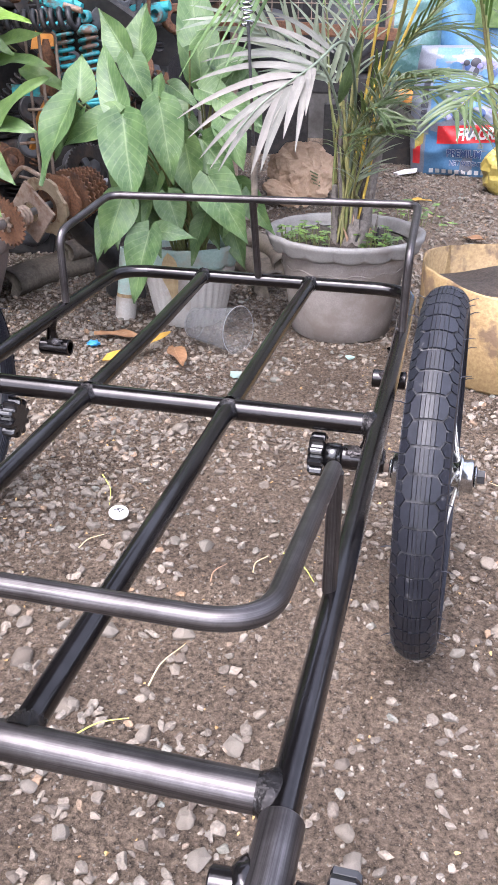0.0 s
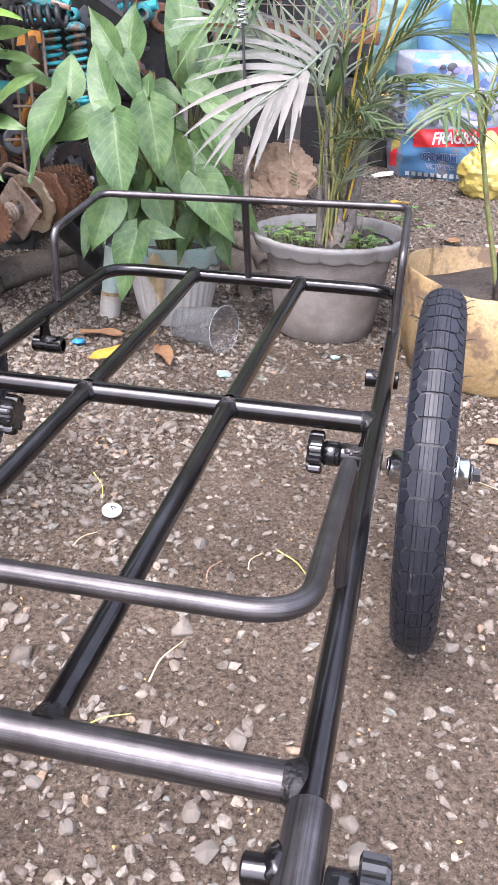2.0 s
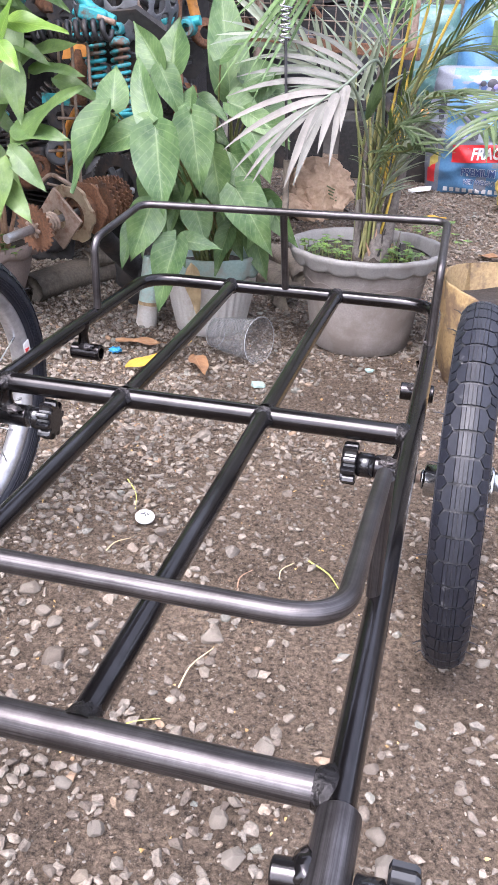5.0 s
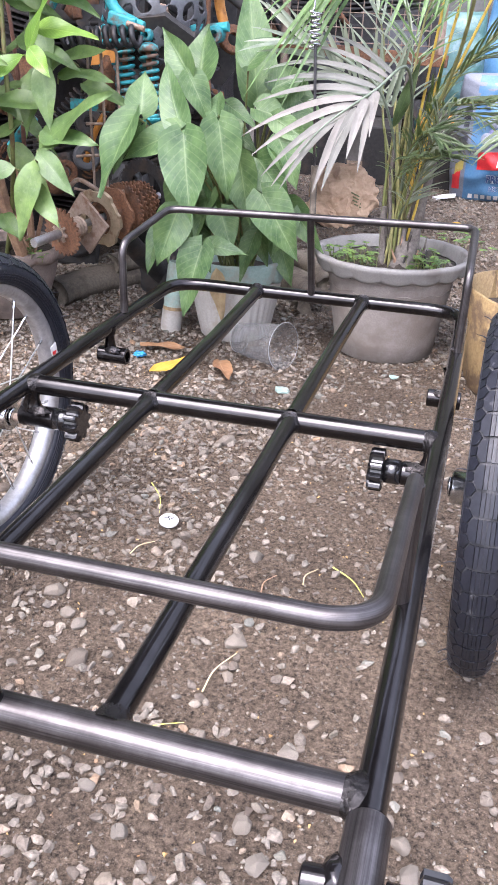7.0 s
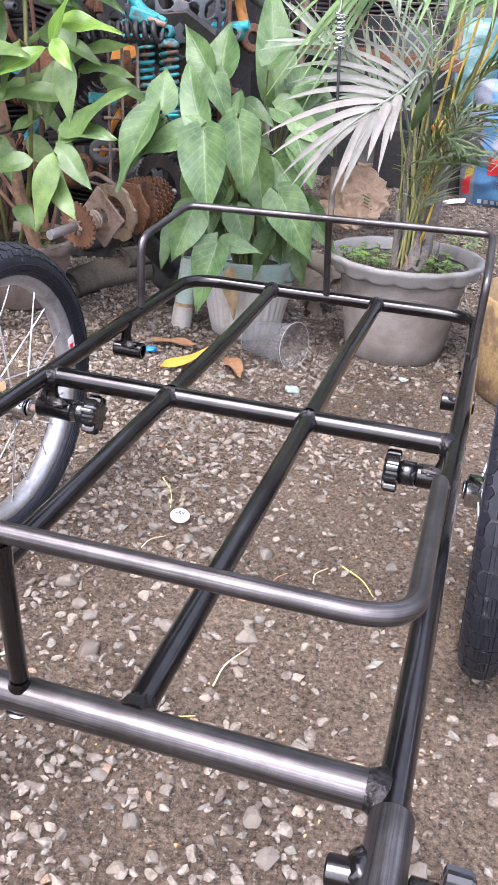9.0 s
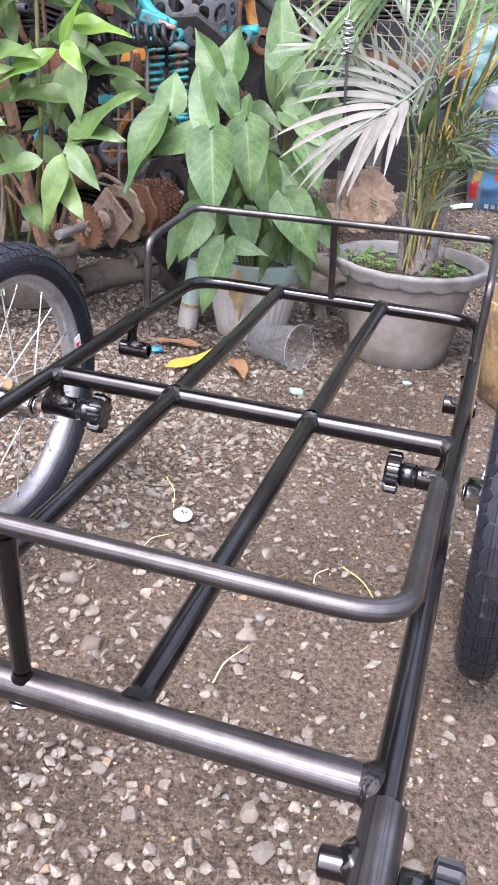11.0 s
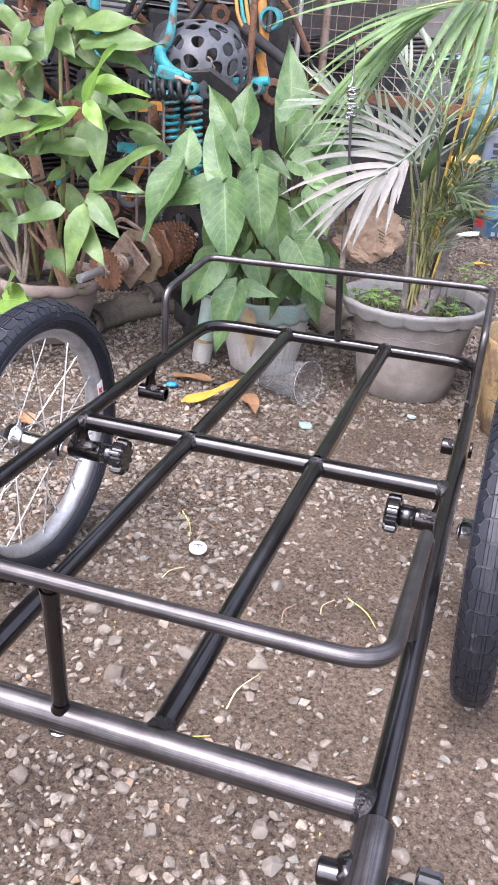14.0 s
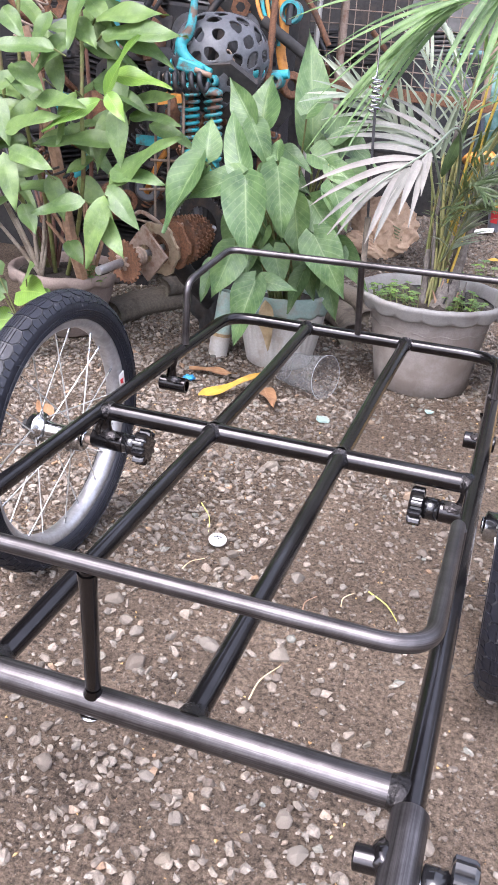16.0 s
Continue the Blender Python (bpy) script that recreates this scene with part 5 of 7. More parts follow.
plant = thing("arrowhead_plant", SG + Vector((0, 0, 0.155)), "arrowhead vine with broad dusty green leaves", "plant")
CROWN = SG + Vector((0.01, -0.02, 0.16))
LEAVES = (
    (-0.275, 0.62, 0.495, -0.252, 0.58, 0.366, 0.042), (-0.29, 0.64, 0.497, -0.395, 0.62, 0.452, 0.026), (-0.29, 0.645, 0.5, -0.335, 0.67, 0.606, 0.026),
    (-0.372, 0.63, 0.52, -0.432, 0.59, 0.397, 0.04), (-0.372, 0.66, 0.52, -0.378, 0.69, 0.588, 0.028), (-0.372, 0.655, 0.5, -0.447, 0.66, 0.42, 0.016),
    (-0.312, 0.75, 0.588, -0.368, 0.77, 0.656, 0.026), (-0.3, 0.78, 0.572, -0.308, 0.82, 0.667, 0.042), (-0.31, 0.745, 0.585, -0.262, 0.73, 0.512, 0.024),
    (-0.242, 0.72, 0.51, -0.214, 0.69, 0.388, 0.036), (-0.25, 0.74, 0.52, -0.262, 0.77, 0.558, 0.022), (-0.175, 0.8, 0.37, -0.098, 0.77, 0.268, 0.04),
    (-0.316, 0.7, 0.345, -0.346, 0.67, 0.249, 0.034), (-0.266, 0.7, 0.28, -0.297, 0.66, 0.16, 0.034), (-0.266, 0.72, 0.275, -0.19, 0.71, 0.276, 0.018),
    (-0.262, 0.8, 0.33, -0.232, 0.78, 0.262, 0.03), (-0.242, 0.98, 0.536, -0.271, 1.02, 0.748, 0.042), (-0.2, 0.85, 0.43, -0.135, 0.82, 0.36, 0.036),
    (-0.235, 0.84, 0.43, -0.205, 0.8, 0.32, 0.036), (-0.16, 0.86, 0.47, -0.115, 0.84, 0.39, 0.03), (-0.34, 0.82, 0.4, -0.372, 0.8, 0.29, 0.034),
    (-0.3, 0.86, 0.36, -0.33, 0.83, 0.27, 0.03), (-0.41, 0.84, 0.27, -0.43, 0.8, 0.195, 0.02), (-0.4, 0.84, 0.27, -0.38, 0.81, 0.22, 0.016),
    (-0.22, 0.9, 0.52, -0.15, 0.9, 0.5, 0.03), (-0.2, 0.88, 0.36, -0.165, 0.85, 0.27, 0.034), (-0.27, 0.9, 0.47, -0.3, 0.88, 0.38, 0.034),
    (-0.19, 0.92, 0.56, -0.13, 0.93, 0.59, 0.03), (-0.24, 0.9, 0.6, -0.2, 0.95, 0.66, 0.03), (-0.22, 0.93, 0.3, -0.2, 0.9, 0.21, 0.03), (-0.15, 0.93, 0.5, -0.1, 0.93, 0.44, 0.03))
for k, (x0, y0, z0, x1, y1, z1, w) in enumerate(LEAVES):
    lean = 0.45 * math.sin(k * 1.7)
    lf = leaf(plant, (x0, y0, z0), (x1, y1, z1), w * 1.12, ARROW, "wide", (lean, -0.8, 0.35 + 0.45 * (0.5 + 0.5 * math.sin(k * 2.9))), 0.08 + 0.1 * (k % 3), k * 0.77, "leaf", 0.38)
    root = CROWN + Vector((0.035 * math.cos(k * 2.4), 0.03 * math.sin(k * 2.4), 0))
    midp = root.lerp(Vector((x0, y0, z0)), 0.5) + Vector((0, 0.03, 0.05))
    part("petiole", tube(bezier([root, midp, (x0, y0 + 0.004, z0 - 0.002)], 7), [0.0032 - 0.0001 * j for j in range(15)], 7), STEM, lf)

part("dead_leaf", moved(blade(0.13, 0.021, "lance", 0.35, 0.12, 0.06, 3.0, 12), leaf_pose((-0.288, 0.862, 0.192), (-0.279, 0.872, 0.066), (0.1, -0.95, 0.2))), DEADLEAF, plant, "withered beige leaf hanging over the pot")
fill = random.Random(31)
for k in range(26):
    x0, y0, z0 = fill.uniform(-0.36, -0.12), fill.uniform(0.84, 1.0), fill.uniform(0.26, 0.58)
    a, d = fill.uniform(-2.6, -0.4), fill.uniform(0.07, 0.13)
    lf = leaf(plant, (x0, y0, z0), (x0 + d * math.cos(a), y0 - 0.03, z0 + d * math.sin(a)), d * 0.27, ARROW, "wide", (fill.uniform(-0.7, 0.7), -0.7, 0.6), 0.12, k * 1.3, "leaf", 0.3)
    root = CROWN + Vector((0.03 * math.cos(k), 0.03 * math.sin(k), 0))
    part("petiole", tube(bezier([root, root.lerp(Vector((x0, y0, z0)), 0.5) + Vector((0, 0.02, 0.03)), (x0, y0, z0)], 6), 0.0024, 6), STEM, lf)

post = thing("pipe_stub", (-0.436, 0.97, 0), "short faded green and beige pipe stub on the ground", "pipe")
part("pipe", hollow((-0.437, 0.962, -0.004), (-0.424, 0.985, 0.165), 0.0235, 0.02, 24), MINT, post)
part("beige_band", hollow((-0.4372, 0.9617, -0.004), (-0.4322, 0.9705, 0.06), 0.0242, 0.0233, 24), YELLOWPOT, post, "stained beige lower band")
part("dirty_base", hollow((-0.4375, 0.961, -0.006), (-0.433, 0.969, 0.052), 0.0246, 0.0236, 24), SAND, post)

# ---------------------------------------------------------------- leafy plant in a clay pot
LP = Vector((-0.87, 0.965, 0.0))
clay = thing("flower_pot", LP, "shallow pinkish clay pot among scrap", "plant pot", "plant pots")
part("pot_body", moved(lathe([(0.0, 0.003), (0.08, 0.002), (0.086, 0.006), (0.115, 0.09), (0.13, 0.152), (0.126, 0.157), (0.08, 0.02)], 56), Matrix.Translation(LP)), TERRA, clay)
part("pot_rim", moved(lathe([(0.128, 0.142), (0.14, 0.14), (0.145, 0.148), (0.147, 0.168), (0.141, 0.174), (0.13, 0.172), (0.125, 0.152)], 120, scallop(1, 12, 0.035, 0.008)), Matrix.Translation(LP)), TERRA, clay)
part("potting_soil", moved(lathe([(0.0, 0.158), (0.06, 0.157), (0.13, 0.152)], 36, lambda a, i: (1.0, 0.004 * math.sin(4 * a + i))), Matrix.Translation(LP)), DARKSOIL, clay)
weeds("pot_weeds", (-0.76, 0.9, 0.155), 0.035, 14, 0.011, 8, "small green weeds in the clay pot")

ginger = thing("leafy_plant", LP + Vector((0, 0, 0.152)), "tall leafy plant with long pointed bright green leaves", "plant")
root = LP + Vector((0, 0, 0.152))
stems = ([(0.02, -0.03, 0), (0.12, -0.15, 0.15), (0.205, -0.27, 0.3), (0.21, -0.28, 0.42), (0.212, -0.28, 0.57), (0.19, -0.26, 0.7), (0.2, -0.25, 0.8)],
         [(-0.02, -0.02, 0), (0.02, -0.12, 0.2), (0.05, -0.24, 0.4), (0.07, -0.28, 0.6), (0.09, -0.27, 0.78)],
         [(0.05, 0.0, 0), (0.12, -0.08, 0.25), (0.16, -0.16, 0.5), (0.15, -0.2, 0.72)],
         [(-0.05, 0.0, 0), (-0.06, -0.12, 0.25), (-0.03, -0.2, 0.5), (-0.05, -0.2, 0.72)])
for k, line in enumerate(stems):
    pts = bezier([root + Vector(p) for p in line], 8)
    part("stem", tube(pts, [0.0058 - 0.0025 * j / len(pts) for j in range(len(pts))], 9), STEM if k != 2 else REDSTEM, ginger)
for k in range(24):
    a = root + Vector((0.085 * math.cos(k * 2.1), 0.05 * math.sin(k * 2.1) - 0.02, 0))
    b = a + Vector((0.07 * math.sin(k * 1.3) - 0.03, -0.03 + 0.05 * math.cos(k), 0.12 + 0.1 * abs(math.sin(k * 2.2))))
    part("cane", tube([a, (a + b) / 2 + Vector((0.004, 0, 0)), b], [0.0058, 0.005, 0.004], 8), (WOOD, REDSTEM, STRAWSTEM)[k % 3], ginger)
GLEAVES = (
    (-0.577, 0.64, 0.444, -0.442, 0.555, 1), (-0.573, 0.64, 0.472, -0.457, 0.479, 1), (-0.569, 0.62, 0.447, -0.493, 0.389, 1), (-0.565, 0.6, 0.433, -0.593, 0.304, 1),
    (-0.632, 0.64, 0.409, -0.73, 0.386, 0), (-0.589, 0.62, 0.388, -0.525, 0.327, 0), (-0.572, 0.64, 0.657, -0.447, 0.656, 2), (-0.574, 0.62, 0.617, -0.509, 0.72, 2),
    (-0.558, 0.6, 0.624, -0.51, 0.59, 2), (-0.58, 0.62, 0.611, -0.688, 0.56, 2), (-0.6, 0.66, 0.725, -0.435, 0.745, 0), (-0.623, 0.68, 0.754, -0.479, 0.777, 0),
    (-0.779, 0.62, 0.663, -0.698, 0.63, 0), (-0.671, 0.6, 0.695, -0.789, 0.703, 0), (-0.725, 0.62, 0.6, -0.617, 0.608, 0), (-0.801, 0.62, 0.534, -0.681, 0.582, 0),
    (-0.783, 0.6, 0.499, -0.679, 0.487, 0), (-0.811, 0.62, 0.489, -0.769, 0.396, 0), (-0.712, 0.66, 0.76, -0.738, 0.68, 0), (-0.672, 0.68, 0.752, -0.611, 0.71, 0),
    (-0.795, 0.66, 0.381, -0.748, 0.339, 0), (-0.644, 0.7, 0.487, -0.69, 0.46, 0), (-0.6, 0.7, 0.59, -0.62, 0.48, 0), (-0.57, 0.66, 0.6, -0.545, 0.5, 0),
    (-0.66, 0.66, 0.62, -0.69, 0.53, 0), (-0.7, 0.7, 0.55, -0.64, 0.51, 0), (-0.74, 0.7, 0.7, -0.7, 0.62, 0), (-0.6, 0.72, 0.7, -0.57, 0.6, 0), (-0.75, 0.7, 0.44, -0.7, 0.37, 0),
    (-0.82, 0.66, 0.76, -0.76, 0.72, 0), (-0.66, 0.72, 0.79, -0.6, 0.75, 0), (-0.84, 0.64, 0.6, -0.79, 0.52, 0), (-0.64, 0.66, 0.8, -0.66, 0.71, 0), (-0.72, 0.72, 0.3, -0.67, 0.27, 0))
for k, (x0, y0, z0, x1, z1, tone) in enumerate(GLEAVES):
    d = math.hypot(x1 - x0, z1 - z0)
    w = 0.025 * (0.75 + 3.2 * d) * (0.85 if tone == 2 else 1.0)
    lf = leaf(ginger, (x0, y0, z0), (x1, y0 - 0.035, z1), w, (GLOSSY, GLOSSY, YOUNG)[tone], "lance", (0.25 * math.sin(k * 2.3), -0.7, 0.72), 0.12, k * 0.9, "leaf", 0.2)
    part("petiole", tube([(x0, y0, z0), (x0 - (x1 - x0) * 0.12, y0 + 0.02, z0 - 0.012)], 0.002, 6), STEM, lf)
grow = random.Random(17)
for k in range(46):
    x0, z0, y0 = grow.uniform(-0.98, -0.56), grow.uniform(0.3, 0.86), grow.uniform(0.66, 0.86)
    if x0 > -0.68 and z0 < 0.5:
        z0 += 0.25
    a, d = grow.uniform(-0.9, 0.5) if grow.random() < 0.5 else grow.uniform(2.6, 4.0), grow.uniform(0.1, 0.17)
    lf = leaf(ginger, (x0, y0, z0), (x0 + d * math.cos(a), y0 - 0.04, z0 + d * math.sin(a)), 0.025 * grow.uniform(0.8, 1.25), GLOSSY, "lance", (grow.uniform(-0.5, 0.5), -0.6, 0.7), 0.2, k, "leaf", 0.25)
    part("petiole", tube([(x0, y0, z0), (x0 - 0.012 * math.cos(a), y0 + 0.02, z0 - 0.016)], 0.0018, 6), STEM, lf)
stake = thing("wooden_stake", (-0.775, 0.89, 0.15), "weathered brown wooden stake leaning in the pot", "stake")
part("shaft", tube([(-0.775, 0.89, 0.15), (-0.765, 0.82, 0.26), (-0.77, 0.76, 0.48), (-0.824, 0.74, 0.73)], [0.015, 0.0145, 0.0135, 0.0125], 7), WOOD, stake, smooth=False)
part("binding", moved(tube([(0.0165 * math.cos(i * 0.52), 0.0165 * math.sin(i * 0.52), 0.001 * i) for i in range(25)], 0.0028, 6), along((-0.758, 0.768, 0.43), (-0.77, 0.76, 0.48))), BLACKED, stake, "black rubber binding")
HERB = Vector((-0.85, 0.74, 0.0))
herb = thing("round_leaved_herb", HERB, "low herb with round light green leaves", "plant")
for k, (dx, z, r, a) in enumerate(((0.0, 0.165, 0.044, 0.3), (-0.05, 0.15, 0.038, 2.6), (0.02, 0.115, 0.032, -0.4), (-0.035, 0.09, 0.036, 3.4), (0.015, 0.205, 0.03, 1.0), (-0.06, 0.195, 0.032, 2.0), (-0.01, 0.065, 0.026, -1.2), (-0.09, 0.12, 0.034, 2.9), (0.045, 0.155, 0.03, 0.1), (-0.075, 0.06, 0.028, 3.6))):
    p = HERB + Vector((dx, -0.02, z))
    tip = p + Vector((1.7 * r * math.cos(a), -0.02, 1.7 * r * math.sin(a) * 0.6))
    lf = part("leaf", moved(blade(1.9 * r, r, "wide", 0.1, 0.1, 0.03, k, 8, 3), leaf_pose(p, tip, (0, -0.7, 0.75))), YOUNG if k % 3 == 0 else GLOSSY, herb)
    part("petiole", tube(bezier([HERB, HERB + Vector((dx / 2, -0.005, z * 0.55)), p], 5), 0.0018, 6), STEM, lf)

# ---------------------------------------------------------------- rusty sprocket shaft and scrap heap
def gear(radius, teeth, depth, bore, thick, m):
    outer = []
    for k in range(teeth * 4):
        a = 2 * math.pi * k / (teeth * 4)
        r = radius if k % 4 in (1, 2) else radius - depth
        outer.append((r * math.cos(a), r * math.sin(a)))
    return ring_slab(outer, circle(bore, teeth * 4), thick, m)


shaft = thing("sprocket_shaft", (-0.5, 0.78, 0.2), "rusty sprocket shaft with spring, plate and gears", "machine part")
A, B = Vector((-0.582, 0.655, 0.274)), Vector((-0.472, 0.99, 0.313))
W_ = (B - A).normalized()
part("spindle", tube([A - W_ * 0.036, A + W_ * 0.03, A + W_ * 0.031, B], [0.0095, 0.0095, 0.0075, 0.0075], 16), ALLOY, shaft, "worn bright spindle end")
part("chain_sprocket", gear(0.05, 26, 0.006, 0.0085, 0.004, along(A + W_ * 0.042, B, 0.1)), RUST, shaft, "rusty toothed sprocket", smooth=False)
part("star_wheel", gear(0.02, 7, 0.008, 0.0085, 0.005, along(A + W_ * 0.034, B, 0.3)), RUST_LIGHT, shaft, smooth=False)
part("spring", coil(A + W_ * 0.052, A + W_ * 0.1, 0.017, 0.0042, 5), RUST_LIGHT, shaft, "greyish coil spring")
sq = [(0.046 * x, 0.046 * y) for x, y in ([(1 - 2 * t / 8, 1) for t in range(8)] + [(-1, 1 - 2 * t / 8) for t in range(8)] + [(-1 + 2 * t / 8, -1) for t in range(8)] + [(1, -1 + 2 * t / 8) for t in range(8)])]
part("square_plate", ring_slab(sq, circle(0.021, 32, math.pi / 4), 0.006, along(A + W_ * 0.11, B, 0.75)), RUST_LIGHT, shaft, "square steel plate with a hole", smooth=False)
for off, rad, bore, th, mat_ in ((0.15, 0.06, 0.036, 0.008, BRASSY), (0.195, 0.057, 0.02, 0.006, RUST)):
    n = 96
    outer = [((rad + 0.003 * math.tanh(4 * math.cos(6 * 2 * math.pi * k / n))) * math.cos(2 * math.pi * k / n), (rad + 0.003 * math.tanh(4 * math.cos(6 * 2 * math.pi * k / n))) * math.sin(2 * math.pi * k / n)) for k in range(n)]
    part("cam_disc", ring_slab(outer, circle(bore, n), th, along(A + W_ * off, B)), mat_, shaft, smooth=False)
part("bearing_cup", hollow(A + W_ * 0.165, A + W_ * 0.21, 0.033, 0.012, 30), RUST, shaft)
for off, rad, teeth in ((0.23, 0.058, 34), (0.248, 0.056, 30), (0.266, 0.053, 28), (0.284, 0.05, 26), (0.3, 0.046, 24)):
    part("chain_sprocket", gear(rad, teeth, 0.004, 0.02, 0.004, along(A + W_ * off, B, off)), RUST, shaft, smooth=False)
part("big_chainring", gear(0.075, 44, 0.004, 0.045, 0.004, along(A + W_ * 0.235 + Vector((0.03, 0.05, 0.03)), B + Vector((0.03, 0.05, 0.03)), 0.3)), BLACKED, shaft, "dark toothed chainring", smooth=False)

stand = thing("scrap_casting", (-0.5, 1.13, 0), "dark rusty casting that props up the shaft", "scrap metal")
part("casting", moved(blob((0.065, 0.05, 0.085), 7.7, 0.5, 4, 2.1), Matrix.Translation((-0.5, 1.13, 0.075))), DARK, stand)
part("prop", tube([(-0.51, 1.11, 0.09), (-0.535, 0.98, 0.19), (-0.54, 0.88, 0.275)], [0.026, 0.024, 0.02], 10), DARK, stand)

arc = bezier([(-0.775, 1.05, 0), (-0.735, 1.19, 0), (-0.668, 1.3, 0), (-0.585, 1.41, 0), (-0.45, 1.49, 0), (-0.32, 1.45, 0), (-0.21, 1.35, 0), (-0.15, 1.2, 0)], 5)


def tyre_strip(line, z0, z1, lean, thick):
    """A curved length of tyre wall between two heights."""
    verts, faces = [], []
    for i, p in enumerate(line):
        t = (line[min(i + 1, len(line) - 1)] - line[max(i - 1, 0)]).normalized()
        out = Vector((t.y, -t.x, 0))
        for w, h in ((thick * 0.6, z0), (thick * 1.7, z0 + 0.3 * (z1 - z0)), (thick * 1.5, z0 + 0.62 * (z1 - z0)), (thick * 0.4, z0 + 0.88 * (z1 - z0)), (-lean, z1), (-lean - thick, z1 - 0.004), (-thick * 0.3, z0 + 0.5 * (z1 - z0)), (-thick, z0)):
            verts.append(Vector((p.x, p.y, h + 0.004 * noise.noise(Vector((i * 0.4, h * 20, 2.0))))) + out * w)
    n = 8
    for i in range(len(line) - 1):
        faces += [(i * n + k, i * n + (k + 1) % n, (i + 1) * n + (k + 1) % n, (i + 1) * n + k) for k in range(n)]
    faces += [tuple(range(n)), tuple(reversed(range((len(line) - 1) * n, len(line) * n)))]
    return verts, faces


solo("old_tyre", tyre_strip(arc, 0.0, 0.066, 0.03, 0.016), OLDTYRE, "muddy cut length of old tyre on the ground", "tyre")
solo("old_tyre", tyre_strip([p + Vector((0.035, 0.04, 0)) for p in arc[5:]], 0.05, 0.098, 0.024, 0.012), OLDTYRE, "muddy strip of old tyre lying on another", "tyre")


def shock(top, bottom, label):
    """A teal shock absorber with its coil spring."""
    s = thing("shock_absorber", bottom, label, "shock absorber", "teal shock absorbers")
    t, b = Vector(top), Vector(bottom)
    w = (t - b).normalized()
    L = (t - b).length
    part("damper", tube([b + w * 0.012, b + w * L * 0.55, b + w * L * 0.551, t - w * 0.012], [0.011, 0.011, 0.006, 0.006], 14), RUST, s, "rusty inner damper")
    part("coil_spring", coil(b + w * 0.018, t - w * 0.03, 0.0175, 0.0042, max(4, int(L / 0.019))), TEAL, s)
    part("spring_cap", moved(lathe([(0.004, 0), (0.021, 0.0), (0.022, 0.004), (0.02, 0.012), (0.008, 0.018), (0.004, 0.018)], 24), along(t - w * 0.032, t)), TEAL, s)
    part("spring_seat", moved(lathe([(0.004, 0), (0.013, 0.0), (0.021, 0.006), (0.022, 0.012), (0.01, 0.013)], 24), along(b + w * 0.006, t)), TEAL, s)
    for p in (t, b):
        side = w.cross(Vector((0, 1, 0.1))).normalized()
        part("eye", hollow(p - Vector((0, 0.012, 0)), p + Vector((0, 0.012, 0)), 0.012, 0.006, 22), TEAL, s)
    return s


shock((-0.52, 0.93, 0.655), (-0.514, 0.92, 0.46), "teal painted shock absorber with flaking rust")
shock((-0.468, 0.93, 0.648), (-0.456, 0.92, 0.47), "teal painted shock absorber with a tight coil")
shock((-0.6, 1.05, 0.7), (-0.61, 1.02, 0.5), "teal painted shock absorber in the scrap heap")
solo("coil_spring", coil((-0.625, 0.85, 0.635), (-0.462, 0.87, 0.646), 0.0175, 0.0055, 9), BLACKED, "black coil spring lying across the scrap heap", "spring")

wire_rack = thing("wire_rack", (-0.56, 0.9, 0.3), "bent rusty wire rack in front of the scrap", "rack")
for line in ([(-0.589, 0.9, 0.29), (-0.592, 0.9, 0.62), (-0.566, 0.885, 0.655), (-0.552, 0.88, 0.66), (-0.55, 0.885, 0.3)],
             [(-0.556, 0.895, 0.62), (-0.523, 0.895, 0.62), (-0.52, 0.895, 0.474), (-0.6, 0.895, 0.47)],
             [(-0.64, 0.9, 0.33), (-0.53, 0.9, 0.315)], [(-0.63, 0.9, 0.4), (-0.53, 0.91, 0.41)]):
    part("wire", tube(fillet(line, 0.012, 4), 0.0033, 8), RUST_LIGHT, wire_rack)
solo("rusty_cylinder", moved(lathe([(0.0, 0), (0.015, 0.0), (0.0185, 0.006), (0.0185, 0.02), (0.016, 0.022), (0.0185, 0.026), (0.0185, 0.08), (0.012, 0.088), (0.006, 0.11), (0.0, 0.11)], 26), pose(-0.576, 0.95, 0.495, 3, 4, 0)), RUST, "rusty cylinder in the scrap heap", "scrap metal")


